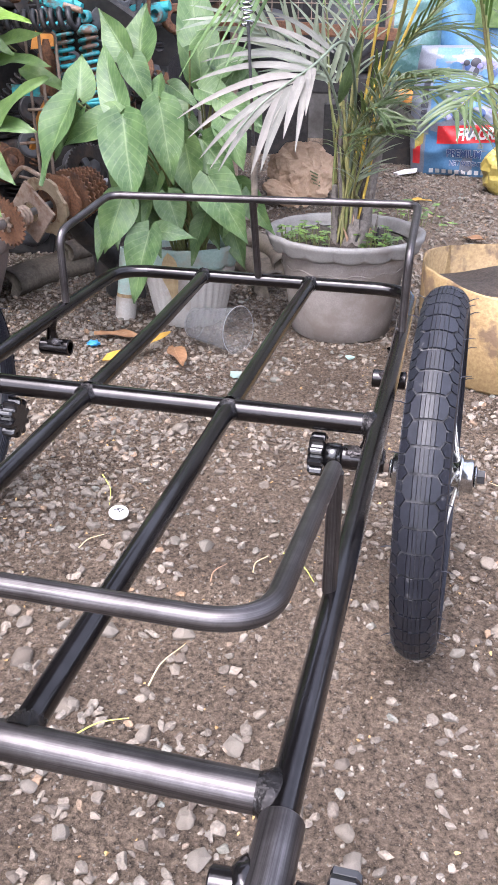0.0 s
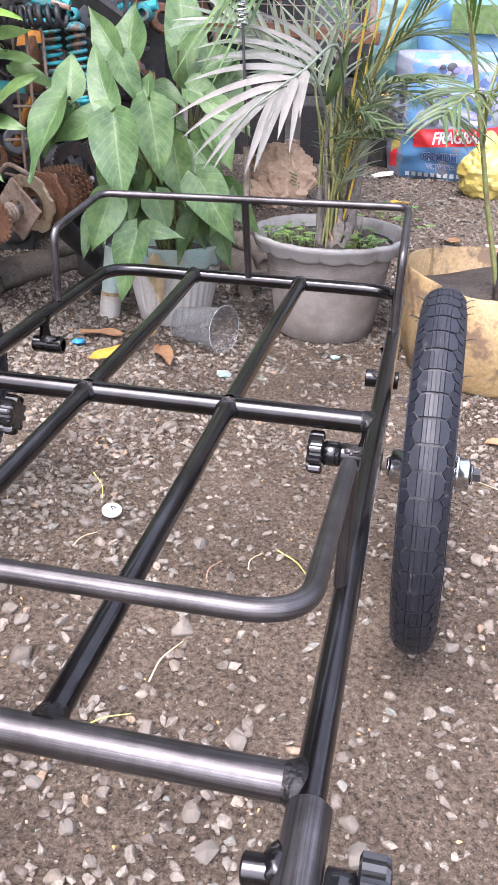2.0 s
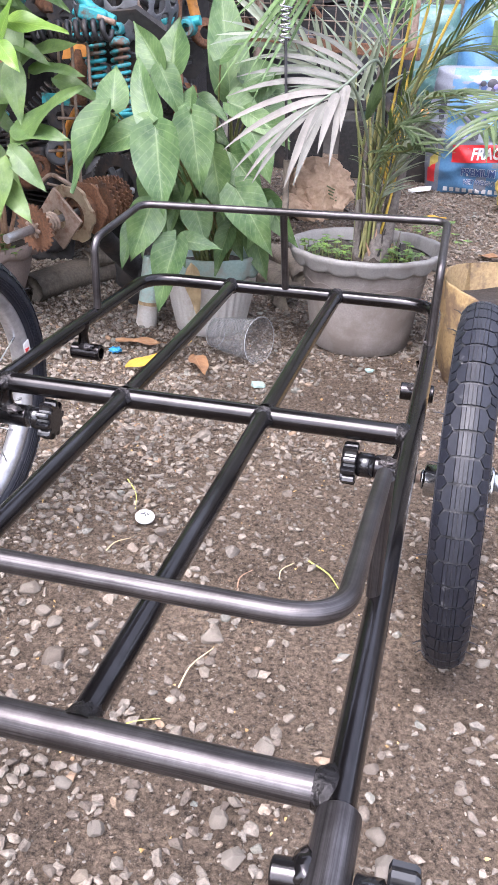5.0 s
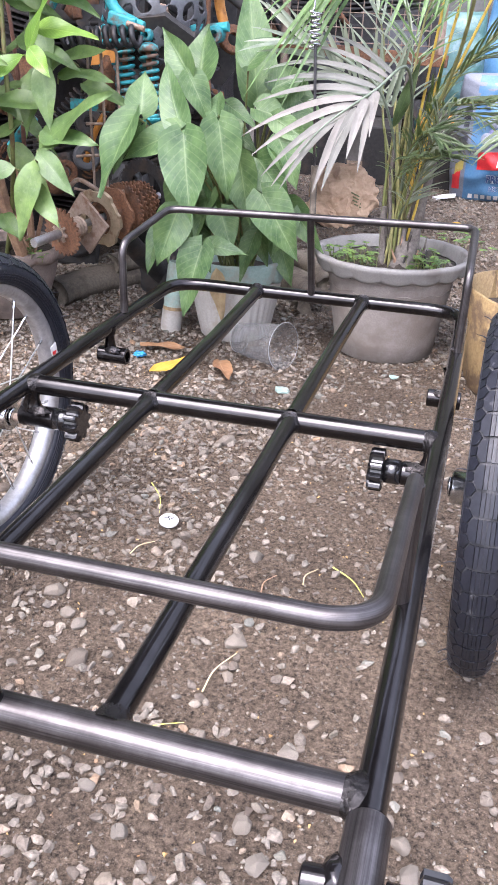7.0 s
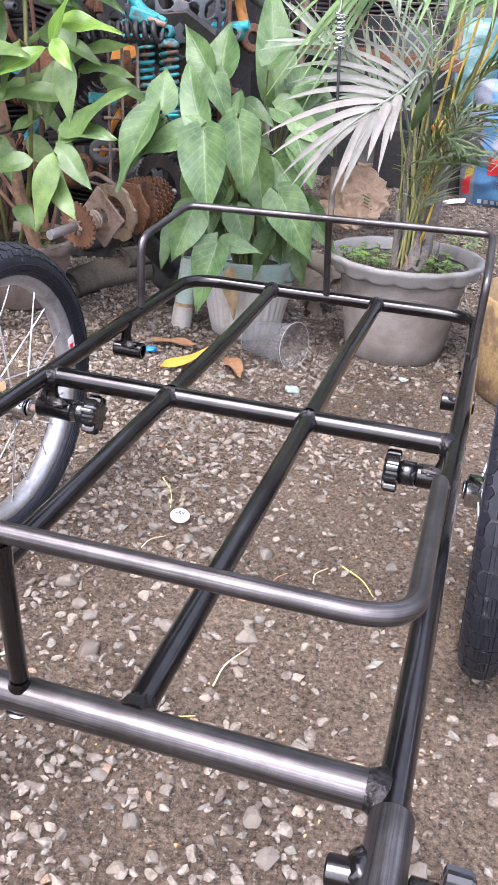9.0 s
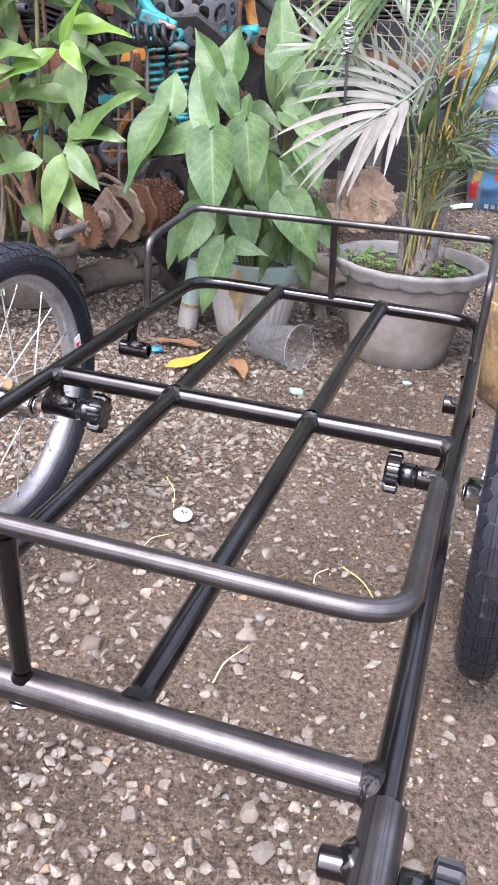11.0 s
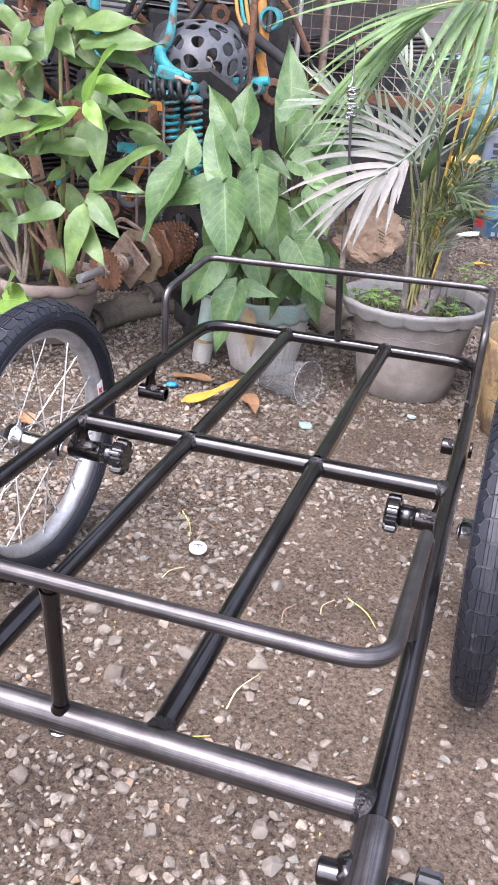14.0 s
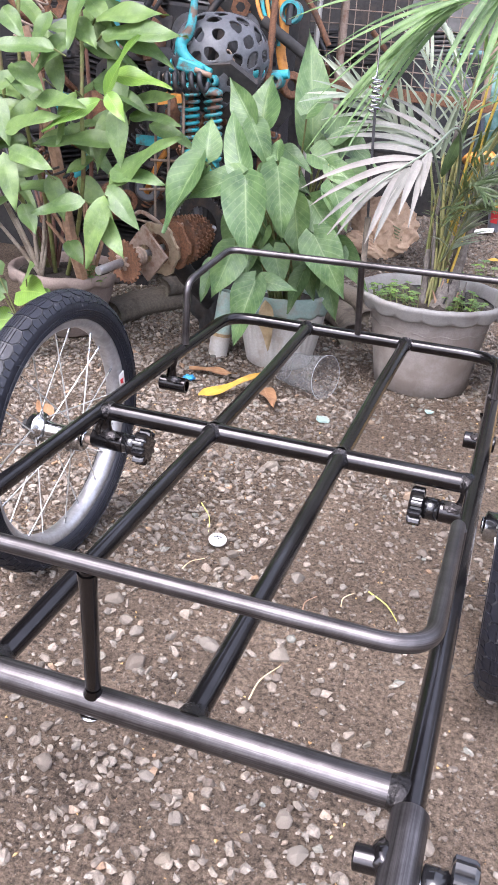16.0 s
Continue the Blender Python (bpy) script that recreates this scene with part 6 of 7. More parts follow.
def holey_cover():
    """A domed grille with leaf-shaped holes between ribs."""
    verts, faces = [], []
    rows, cols = 84, 180

    def at(v, u):
        th = 0.12 + 1.35 * v
        ph = 2 * math.pi * u
        r = 0.098 * (1 + 0.06 * math.sin(3 * ph))
        return Vector((r * math.sin(th) * math.cos(ph), r * math.sin(th) * math.sin(ph), 0.11 * math.cos(th)))

    keep = {}
    for i in range(rows + 1):
        for j in range(cols):
            keep[i, j] = len(verts)
            verts.append(at(i / rows, j / cols))
    n = len(verts)
    verts += [v * 0.965 for v in verts]
    solid = set()
    for i in range(rows):
        for j in range(cols):
            v, u = (i + 0.5) / rows, (j + 0.5) / cols
            hole = False
            for row, (c, cnt, hv, hu) in enumerate(((0.2, 5, 0.085, 0.068), (0.38, 8, 0.1, 0.038), (0.57, 9, 0.1, 0.042), (0.76, 14, 0.095, 0.021), (0.93, 14, 0.06, 0.024))):
                f = (u * cnt + 0.5 * (row % 2)) % 1.0 - 0.5
                if abs((v - c) / hv) ** 1.5 + abs(f / cnt / hu) ** 1.5 < 1:
                    hole = True
            if not hole:
                solid.add((i, j))
    for i, j in solid:
        l = (j + 1) % cols
        q = (keep[i, j], keep[i, l], keep[i + 1, l], keep[i + 1, j])
        faces.append(q)
        faces.append(tuple(n + k for k in reversed(q)))
        for di, dj, e in ((-1, 0, (0, 1)), (1, 0, (2, 3)), (0, -1, (3, 0)), (0, 1, (1, 2))):
            if (i + di, (j + dj) % cols) not in solid:
                a_, b_ = q[e[0]], q[e[1]]
                faces.append((b_, a_, n + a_, n + b_))
    return verts, faces


cover = thing("fan_cover", (-0.5, 1.02, 0.66), "dark grey plastic cover pierced with leaf-shaped holes", "machine cover")
part("grille", moved(holey_cover(), pose(-0.497, 1.05, 0.675, 58, 0, 16) @ Matrix.Scale(1.16, 4)), GREYPLASTIC, cover)
part("lower_shell", moved(slab([(-0.085, 0.0), (-0.05, 0.045), (0.03, 0.055), (0.09, 0.01), (0.07, -0.06), (0.0, -0.085), (-0.06, -0.05)], 0.02), pose(-0.47, 0.965, 0.645, 118, 0, 16)), DARK, cover, "dark ribbed underside", smooth=False)
for k in range(3):
    part("rib", moved(tube([(-0.06, 0.02 - 0.03 * k, 0), (0.06, 0.0 - 0.03 * k, 0)], 0.0022, 6), pose(-0.47, 0.9635, 0.645, 118, 0, 16)), RUST_LIGHT, cover)

bracket = thing("teal_bracket", (-0.51, 0.95, 0.68), "teal painted steering bracket in the scrap heap", "machine part")
part("arm", tube(bezier([(-0.525, 0.95, 0.82), (-0.53, 0.94, 0.75), (-0.548, 0.93, 0.715), (-0.525, 0.925, 0.685), (-0.47, 0.92, 0.665)], 8), [0.007 + 0.006 * math.sin(math.pi * j / 32) for j in range(33)], 12), TEAL, bracket)
part("clamp", moved(block(0.06, 0.03, 0.026, 0.005), pose(-0.515, 0.915, 0.672, 0, 14, 6)), TEAL, bracket, smooth=False)
part("bolt", tube([(-0.5, 0.9, 0.668), (-0.462, 0.9, 0.658)], 0.006, 8), RUST_LIGHT, bracket)
link = thing("teal_linkage", (-0.4, 1.1, 0.63), "teal painted linkage across the scrap heap", "machine part")
part("bar", tube(bezier([(-0.455, 1.1, 0.63), (-0.43, 1.1, 0.658), (-0.39, 1.1, 0.662), (-0.345, 1.1, 0.668)], 8), 0.0105, 12), TEAL, link)
part("fork", moved(block(0.035, 0.03, 0.03, 0.006), pose(-0.452, 1.095, 0.628, 0, -40, 0)), TEAL, link, smooth=False)
part("bushing", hollow((-0.372, 1.075, 0.652), (-0.372, 1.115, 0.652), 0.018, 0.009), TEAL, link)
chain_arm = thing("flaking_steel_arm", (-0.41, 1.2, 0.66), "arm with flaking orange and teal paint", "machine part")
part("arm", tube(bezier([(-0.383, 1.2, 0.655), (-0.4, 1.2, 0.72), (-0.395, 1.2, 0.77), (-0.41, 1.2, 0.86)], 8), [0.011, *[0.012] * 22, 0.01, 0.01], 12), ORANGE, chain_arm)
part("ring", hollow((-0.375, 1.17, 0.8), (-0.375, 1.2, 0.8), 0.026, 0.018, 28), TEAL, chain_arm)
for k in range(4):
    part("strap", tube(bezier([(-0.47 + 0.012 * k, 1.19, 0.86), (-0.455 + 0.012 * k, 1.18, 0.8), (-0.425 + 0.008 * k, 1.185, 0.755 - 0.01 * k)], 7), 0.0048, 8), TEAL if k % 2 else ORANGE, chain_arm)
solo("pale_pipe", hollow((-0.352, 1.36, 0.9), (-0.38, 1.4, -0.01), 0.0075, 0.0055), SPOKE, "thin pale metal pipe standing in the scrap", "pipe")
solo("teal_pipe", hollow((-0.794, 1.1, 0.98), (-0.79, 1.09, 0.69), 0.0125, 0.01), TEAL, "teal painted upright pipe behind the plant", "pipe")
outer = [(-0.06, -0.035), (-0.03, -0.035), (0, -0.035), (0.03, -0.035), (0.06, -0.035), (0.06, 0.035), (0.03, 0.035), (0, 0.035), (-0.03, 0.035), (-0.06, 0.035)]
perf = thing("perforated_plate", (-0.45, 1.25, 0.66), "light grey perforated steel plate", "metal plate")
part("plate", moved(block(0.09, 0.004, 0.055, 0.001), pose(-0.45, 1.25, 0.693, 0, 6, 0)), GREYPLASTIC, perf, smooth=False)
for k in range(8):
    part("slot", moved(tube([(0, -0.001, -0.0045), (0, -0.001, 0.0045)], 0.0035, 8), pose(-0.475 + 0.016 * (k % 4), 1.2475, 0.703 - 0.02 * (k // 4), 0, 6, 0)), INK, perf)


def engine(place, size, seed, mat_, label):
    """A scrap engine block: body, fins, a side cover and a stub pipe."""
    rng = random.Random(seed)
    e = thing("engine_block", place, label, "scrap engine", "scrap engines")
    m = Matrix.Translation(place) @ Matrix.Rotation(rng.uniform(-0.5, 0.5), 4, "Z") @ Matrix.Rotation(rng.uniform(-0.2, 0.2), 4, "Y")
    sx, sy, sz = size
    part("crankcase", moved(block(sx, sy, sz, 0.012), m @ Matrix.Translation((0, 0, sz / 2))), mat_, e, smooth=False)
    for k in range(5):
        part("fin", moved(block(sx * 0.7, sy * 1.1, 0.006, 0.002), m @ Matrix.Translation((0, 0, sz + 0.01 + 0.014 * k))), mat_, e, smooth=False)
    part("side_cover", moved(lathe([(0.0, 0.02), (sx * 0.2, 0.018), (sx * 0.28, 0.01), (sx * 0.3, 0.0)], 24), m @ Matrix.Translation((sx * 0.12, -sy / 2, sz * 0.5)) @ Matrix.Rotation(math.pi / 2, 4, "X")), RUST if seed % 4 == 0 else GREYPLASTIC, e)
    part("pipe", tube(bezier([m @ Vector((-sx * 0.3, -sy * 0.5, sz * 0.7)), m @ Vector((-sx * 0.35, -sy * 0.8, sz * 0.9)), m @ Vector((-sx * 0.6, -sy * 0.8, sz * 1.3))], 7), 0.009, 10), RUST if seed % 3 else BLACKED, e)
    return e


k = 0
for row, (y, z) in enumerate(((1.5, 0.0), (1.42, 0.22), (1.34, 0.45), (1.34, 0.66))):
    for x in ((-1.15, -0.95), (-1.15, -0.93, -0.71, -0.5), (-1.15, -0.93, -0.71, -0.5), (-1.05, -0.85, -0.68, -0.5))[row]:
        k += 1
        engine((x + 0.03 * math.sin(k * 2.2), y + 0.03 * math.cos(k), z), (0.18, 0.14, 0.14 + 0.03 * math.sin(k)), k, (DARK, BLACKED, DARK)[k % 3], ("dark oily engine block in the scrap heap", "black painted engine block in the scrap heap", "dark greasy engine block in the scrap heap")[k % 3])
tagged(part("steel_cabinet", block(0.5, 0.02, 0.6, 0.006, pose(-0.85, 1.66, 0.98, 0, 4, 6)), POT_RIM, None, "", False), "pale grey steel cabinet door behind the scrap", "cabinet door")
# added backing, draws the gaps behind the scrap as deep shade
tagged(part("scrap_backing", block(1.25, 0.02, 1.2, 0.004, pose(-1.1, 1.72, 0.6, 0, 0, 0)), DARK, None, "", False), "added dark backing that stands for shade behind the scrap heap", "metal sheet")
solo("painted_offcut", slab([(-0.03, -0.018), (0.03, -0.01), (0.026, 0.014), (-0.02, 0.02)], 0.006, pose(-0.6, 1.0, 0.6, 90, 0, 10)), ORANGE, "small orange painted metal offcut in the scrap", "metal offcut", smooth=False)
solo("painted_strip", slab([(-0.05, -0.01), (0.05, -0.014), (0.045, 0.012), (-0.05, 0.012)], 0.006, pose(-0.63, 0.99, 0.5, 90, 0, 5)), TEAL, "teal painted metal strip in the scrap", "metal strip", smooth=False)
solo("bent_wire_loop", tube(bezier([(-0.64, 0.86, 0.33), (-0.6, 0.84, 0.36), (-0.56, 0.83, 0.35), (-0.54, 0.85, 0.33), (-0.5, 0.86, 0.34)], 8), 0.005, 8), RUST_LIGHT, "bent rusty rod loop above the shaft", "rod")

fence = thing("mesh_fence", (-0.3, 1.9, 0), "rusty welded wire mesh panel in a flat bar frame", "fence")
for i in range(17):
    part("wire", tube([(-0.62 + 0.04 * i, 1.9, 0.62), (-0.62 + 0.04 * i + 0.004 * math.sin(i), 1.9, 1.1)], 0.0017, 6), RUST_LIGHT, fence)
for i in range(12):
    part("wire", tube([(-0.63, 1.897, 0.64 + 0.04 * i), (0.04, 1.897, 0.632 + 0.04 * i)], 0.0017, 6), RUST_LIGHT, fence)
part("bottom_rail", moved(block(0.72, 0.02, 0.034, 0.003), pose(-0.28, 1.9, 0.612, 0, 3, 0)), RUST, fence, smooth=False)
for x in (-0.63, -0.42, 0.05):
    part("post", tube([(x, 1.905, -0.01 if x < 0 else 0.6), (x + 0.006, 1.905, 1.12)], 0.013, 12), RUST_LIGHT if x > -0.5 else MINT, fence)
for k, (x, y, s) in enumerate(((-0.12, 2.15, 0.24), (-0.34, 2.1, 0.2), (-0.55, 2.2, 0.22))):
    engine((x, y, 0.475), (s * 1.35, s * 0.7, s * 1.05), 50 + k, (BLACKED, DARK, DARK)[k % 3], "dark machine housing on the bench behind the fence")
for x in (-0.85, -0.06):
    part("bench_leg", block(0.04, 0.04, 0.43, 0.004, pose(x, 2.3, 0.21)), DARK, fence, smooth=False)
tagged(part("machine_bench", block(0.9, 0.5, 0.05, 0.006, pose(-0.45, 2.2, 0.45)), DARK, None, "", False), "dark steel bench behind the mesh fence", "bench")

def crumpled(size, seed, spokes=11, sub=5, depth=1.0):
    """A scrunched paper form: folds run out from a knot on its face, with sharp dents between them."""
    bm = bmesh.new()
    bmesh.ops.create_icosphere(bm, subdivisions=sub, radius=1.0)
    o = Vector((seed * 2.1, seed * 5.3, seed))
    for v in bm.verts:
        d = v.co.normalized()
        a = math.atan2(d.z - 0.2, d.x - 0.35)
        fold = abs(math.sin(spokes * a / 2 + 2.2 * noise.noise(d * 1.5 + o)))
        dent = 1 - abs(noise.noise(d * 2.6 + o)) * 1.6 - abs(noise.noise(d * 6.5 + o)) * 0.5
        v.co = d * (0.9 + depth * (0.13 * fold * min(1.0, 1.6 * math.hypot(d.z - 0.2, d.x - 0.35)) + 0.16 * dent))
        v.co = Vector((v.co.x * size[0], v.co.y * size[1], v.co.z * size[2]))
    bm.verts.index_update()
    geo = [v.co.copy() for v in bm.verts], [tuple(v.index for v in f.verts) for f in bm.faces]
    bm.free()
    return geo


paper = thing("paper_sack", (-0.28, 2.35, 0.0), "crumpled brown paper sack on the ground", "paper bag")
part("sack", moved(crumpled((0.118, 0.068, 0.1), 4.0, 9), pose(-0.275, 2.35, 0.115, -14, 8, 0)), PAPER, paper, smooth=False)
part("folded_edge", moved(crumpled((0.085, 0.04, 0.04), 9.0, 7, 4), pose(-0.325, 2.3, 0.045, -20, 24, 10)), PAPER, paper, smooth=False)
for k in range(4):
    part("printed_bar", moved(block(0.034 - 0.006 * (k % 2), 0.003, 0.005, 0.001), pose(-0.222 + 0.004 * k, 2.289 - 0.001 * k, 0.128 - 0.013 * k, -12, 24, 8)), FADEDGREEN, paper, smooth=False)
# added sheet, its dark colour stands for the shade beyond the mesh
tagged(part("shade_sheet", block(1.3, 0.02, 1.0, 0.004, pose(-1.12, 3.5, 0.5)), DARK, None, "", False), "added dark sheet that stands for shade behind the mesh fence", "metal sheet")

tangle = thing("scrap_tangle", (-0.7, 1.02, 0.0), "tangle of rusty rods, teal pipes and springs", "scrap metal")
wild = random.Random(23)
for k in range(64):
    p = Vector((wild.uniform(-1.12, -0.36), wild.uniform(0.98, 1.12), wild.uniform(0.3, 0.9)))
    if -0.62 < p.x < -0.36 and p.z > 0.56:
        p.y += 0.16
    d = Vector((wild.uniform(-1, 1), wild.uniform(-0.2, 0.2), wild.uniform(-1, 1))).normalized() * wild.uniform(0.04, 0.16)
    mat_ = wild.choice((RUST, RUST_LIGHT, BLACKED, BLACKED, TEAL, GREYPLASTIC, DARK, ORANGE if k % 5 == 0 else RUST))
    kind = k % 5
    if kind == 0:
        part("rod", tube(bezier([p - d, p + Vector((0.01, -0.02, 0.015)), p + d], 6), wild.uniform(0.003, 0.008), 9), mat_, tangle)
    elif kind == 1:
        part("spring", coil(p - d * 0.5, p + d * 0.5, wild.uniform(0.011, 0.018), 0.003, 7, 6, 10), mat_, tangle)
    elif kind == 2:
        part("ring", hollow(p, p + Vector((0.012, -0.016, 0.004)), wild.uniform(0.018, 0.036), 0.014, 24), mat_, tangle)
    elif kind == 3:
        part("plate", ring_slab(circle(wild.uniform(0.025, 0.045), 6, wild.random()), circle(0.012, 6), 0.004, Matrix.Translation(p) @ Euler((1.4 + wild.uniform(-0.4, 0.4), wild.uniform(-0.4, 0.4), wild.uniform(-0.6, 0.6))).to_matrix().to_4x4()), mat_, tangle, smooth=False)
    else:
        part("pipe", hollow(p - d * 0.7, p + d * 0.7, wild.uniform(0.008, 0.014), 0.006, 16), mat_, tangle)
for x in (-1.0, -0.4):
    part("upright", tube([(x, 1.07, 0.25), (x + 0.02, 1.08, 0.95)], 0.008, 10), RUST, tangle)

# ---------------------------------------------------------------- yellowed tub with a young palm
TUB = Vector((0.455, 0.91, 0.0))
tub = thing("plastic_tub", TUB, "cut yellowed plastic tub used as a planter", "planter")
crumple = lambda a, i: (1 + 0.04 * math.sin(3 * a + 0.7) + 0.02 * math.sin(7 * a + i * 0.5) + 0.008 * math.sin(19 * a + i), (0.008 * math.sin(2 * a + 1.0) if 2 < i < 6 else 0.0))
part("tub_wall", moved(lathe([(0.0, 0.003), (0.172, 0.002), (0.178, 0.01), (0.185, 0.1), (0.187, 0.188), (0.1845, 0.191), (0.182, 0.188), (0.18, 0.1), (0.172, 0.02)], 72, crumple), Matrix.Translation(TUB) @ Matrix.Diagonal((1.13, 1.13, 1.06, 1.0))), YELLOWPOT, tub)
part("potting_soil", moved(lathe([(0.0, 0.15), (0.08, 0.148), (0.178, 0.14)], 40, lambda a, i: (1 + 0.03 * math.sin(3 * a + 0.7), 0.01 * math.sin(4 * a + i))), Matrix.Translation(TUB) @ Matrix.Diagonal((1.13, 1.13, 1.06, 1.0))), DARKSOIL, tub)
young = thing("young_palm", TUB + Vector((0, -0.02, 0.145)), "young palm with long arching leaves in a tub", "palm")
yb = TUB + Vector((-0.01, -0.03, 0.145))
part("sheath", tube([yb, yb + Vector((-0.005, 0, 0.05)), yb + Vector((-0.012, 0, 0.1))], [0.013, 0.011, 0.007], 12), BLACKED, young, "dark fibrous sheath")
part("stem", tube(bezier([yb, (0.395, 0.87, 0.33), (0.367, 0.87, 0.45), (0.332, 0.87, 0.59), (0.3, 0.87, 0.72)], 8), [0.006 - 0.00008 * j for j in range(33)], 9), STEM, young)
for k, (spine, reach, cnt) in enumerate((
        ([(0.345, 0.87, 0.55), (0.31, 0.86, 0.68), (0.26, 0.84, 0.74), (0.2, 0.82, 0.74)], 0.17, 12),
        ([(0.36, 0.87, 0.48), (0.4, 0.84, 0.62), (0.46, 0.8, 0.68), (0.54, 0.76, 0.66)], 0.16, 12),
        ([(0.37, 0.87, 0.44), (0.36, 0.8, 0.53), (0.33, 0.72, 0.55), (0.29, 0.64, 0.52)], 0.13, 11),
        ([(0.36, 0.88, 0.5), (0.4, 0.95, 0.68), (0.44, 1.0, 0.76), (0.5, 1.05, 0.78)], 0.17, 11))):
    frond(young, spine, cnt + 4, reach, 0.0036, PALM if k == 0 else DARKPALM, STEM, 70 + k, 0.2, 0.95, 0.45)

# ---------------------------------------------------------------- sacks at the back of the yard
def sack_crease(x, v, seed):
    """Slack folds in the woven cloth."""
    fold = abs(noise.noise(Vector((x * 5 + v * 3, v * 4.5, seed))))
    return 0.03 * fold + 0.011 * noise.noise(Vector((x * 11, v * 8, seed))) + 0.002 * noise.noise(Vector((x * 30, v * 22, seed)))


def sack_front(w, h, d, seed, x, z, lift):
    """The point that lies lift in front of a sack's cloth at (x, z)."""
    v = max(0.0, min(0.995, z / h))
    full = (math.sin(math.pi * min(1, 0.12 + 0.86 * v))) ** 0.55
    c = min(1.0, abs(x) / (w / 2 * (0.93 + 0.07 * math.sin(math.pi * v)))) ** (1 / 0.55)
    return Vector((x, -d / 2 * math.sqrt(max(0.0, 1 - c * c)) ** 0.8 * full + sack_crease(x, v, seed) - lift, z))


def pillow(w, h, d, seed):
    """An upright filled sack: flat seam at the top, slumped foot."""
    verts, faces, nu, nv = [], [], 96, 44
    for j in range(nv + 1):
        v = j / nv
        full = (math.sin(math.pi * min(1, 0.12 + 0.86 * v))) ** 0.55 if v < 1 else 0.03
        for i in range(nu):
            a = 2 * math.pi * i / nu
            c, s = math.cos(a), math.sin(a)
            x = w / 2 * (abs(c) ** 0.55) * (1 if c > 0 else -1) * (0.93 + 0.07 * math.sin(math.pi * v))
            y = d / 2 * (abs(s) ** 0.8) * (1 if s > 0 else -1) * full
            verts.append(Vector((x, y + sack_crease(x, v, seed), h * v + 0.012 * noise.noise(Vector((x * 6, 3.0, seed))) * v)))
    for j in range(nv):
        for i in range(nu):
            k = (i + 1) % nu
            faces.append((j * nu + i, j * nu + k, (j + 1) * nu + k, (j + 1) * nu + i))
    faces += [tuple(reversed(range(nu))), tuple(nv * nu + i for i in range(nu))]
    return verts, faces


SACKWHITE = surface("white_woven_sack", (0.15, 0.165, 0.205), (0.215, 0.23, 0.27), (0.1, 0.155, 0.24), 0.45, 0.0, 160, 7, 0.25)
SK = Vector((0.345, 3.18, 0.0))
sack = thing("rice_sack", SK, "upright printed woven plastic rice sack in blue and white", "sack")
TURN = Matrix.Translation(SK) @ Matrix.Rotation(radians(-4), 4, "Z")
part("sack_body", moved(pillow(0.6, 0.52, 0.26, 2.0), TURN), SACKWHITE, sack)
DIMS = (0.6, 0.52, 0.26, 2.0)


def print_patch(name, x0, x1, low, high, material, lift, label="", nx=40, nz=16):
    """A field of print on the cloth between two edges, each a function of x."""
    verts, faces = [], []
    for i in range(nx + 1):
        x = x0 + (x1 - x0) * i / nx
        for j in range(nz + 1):
            verts.append(TURN @ sack_front(*DIMS, x, low(x) + (high(x) - low(x)) * j / nz, lift))
    n = nz + 1
    for i in range(nx):
        faces += [(i * n + j, (i + 1) * n + j, (i + 1) * n + j + 1, i * n + j + 1) for j in range(nz)]
    return part(name, (verts, faces), material, sack, label)


def print_words(text, x, z, size, material, lift, wide=1.0, lean=0.0, bold=0.02, slope=0.0):
    cu = bpy.data.curves.new("lettering", "FONT")
    cu.body, cu.size, cu.align_x, cu.align_y, cu.shear, cu.offset = text, size, "CENTER", "CENTER", lean, bold * size
    ob = bpy.data.objects.new("lettering", cu)
    me = bpy.data.meshes.new_from_object(ob)
    bpy.data.objects.remove(ob)
    me.materials.clear()
    me.materials.append(material)
    for v in me.vertices:
        v.co = TURN @ sack_front(*DIMS, x + v.co.x * wide, z + v.co.y + slope * v.co.x, lift)
    return part("lettering", me, material, sack)


print_patch("printed_field", -0.215, 0.2, lambda x: 0.004, lambda x: 0.19 + 0.02 * math.sin(9 * x), SKYBLUE, 0.0012, "light blue printed field")
print_patch("printed_field", -0.205, 0.25, lambda x: 0.17, lambda x: 0.512, SKYBLUE, 0.001, "light blue printed field")
print_patch("printed_swoosh", -0.2, 0.2, lambda x: 0.215 + 0.03 * math.sin(11 * x), lambda x: 0.265 + 0.05 * math.sin(9 * x + 0.6), SACKWHITE, 0.002, "white printed swoosh")
print_patch("printed_swoosh", -0.2, 0.2, lambda x: 0.43 + 0.02 * math.sin(11 * x), lambda x: 0.455 + 0.03 * math.sin(9 * x + 0.6), SACKWHITE, 0.002, "white printed swoosh")
berry = random.Random(6)
for k in range(84):
    r, bx, bz = berry.uniform(0.012, 0.027), berry.uniform(-0.15, 0.23), berry.uniform(0.25, 0.47)
    ring_ = [TURN @ sack_front(*DIMS, bx + r * math.cos(q * 0.3927), bz + r * 0.9 * math.sin(q * 0.3927), 0.0055 + 0.0003 * k / 10) for q in range(16)]
    part("printed_fruit", ([TURN @ sack_front(*DIMS, bx, bz, 0.0075 + 0.0003 * k / 10)] + ring_, [(0, 1 + q, 1 + (q + 1) % 16) for q in range(16)]), (PURPLE, NAVY, PURPLE, INK, SKYBLUE, NAVY, SACKWHITE)[k % 7], sack)
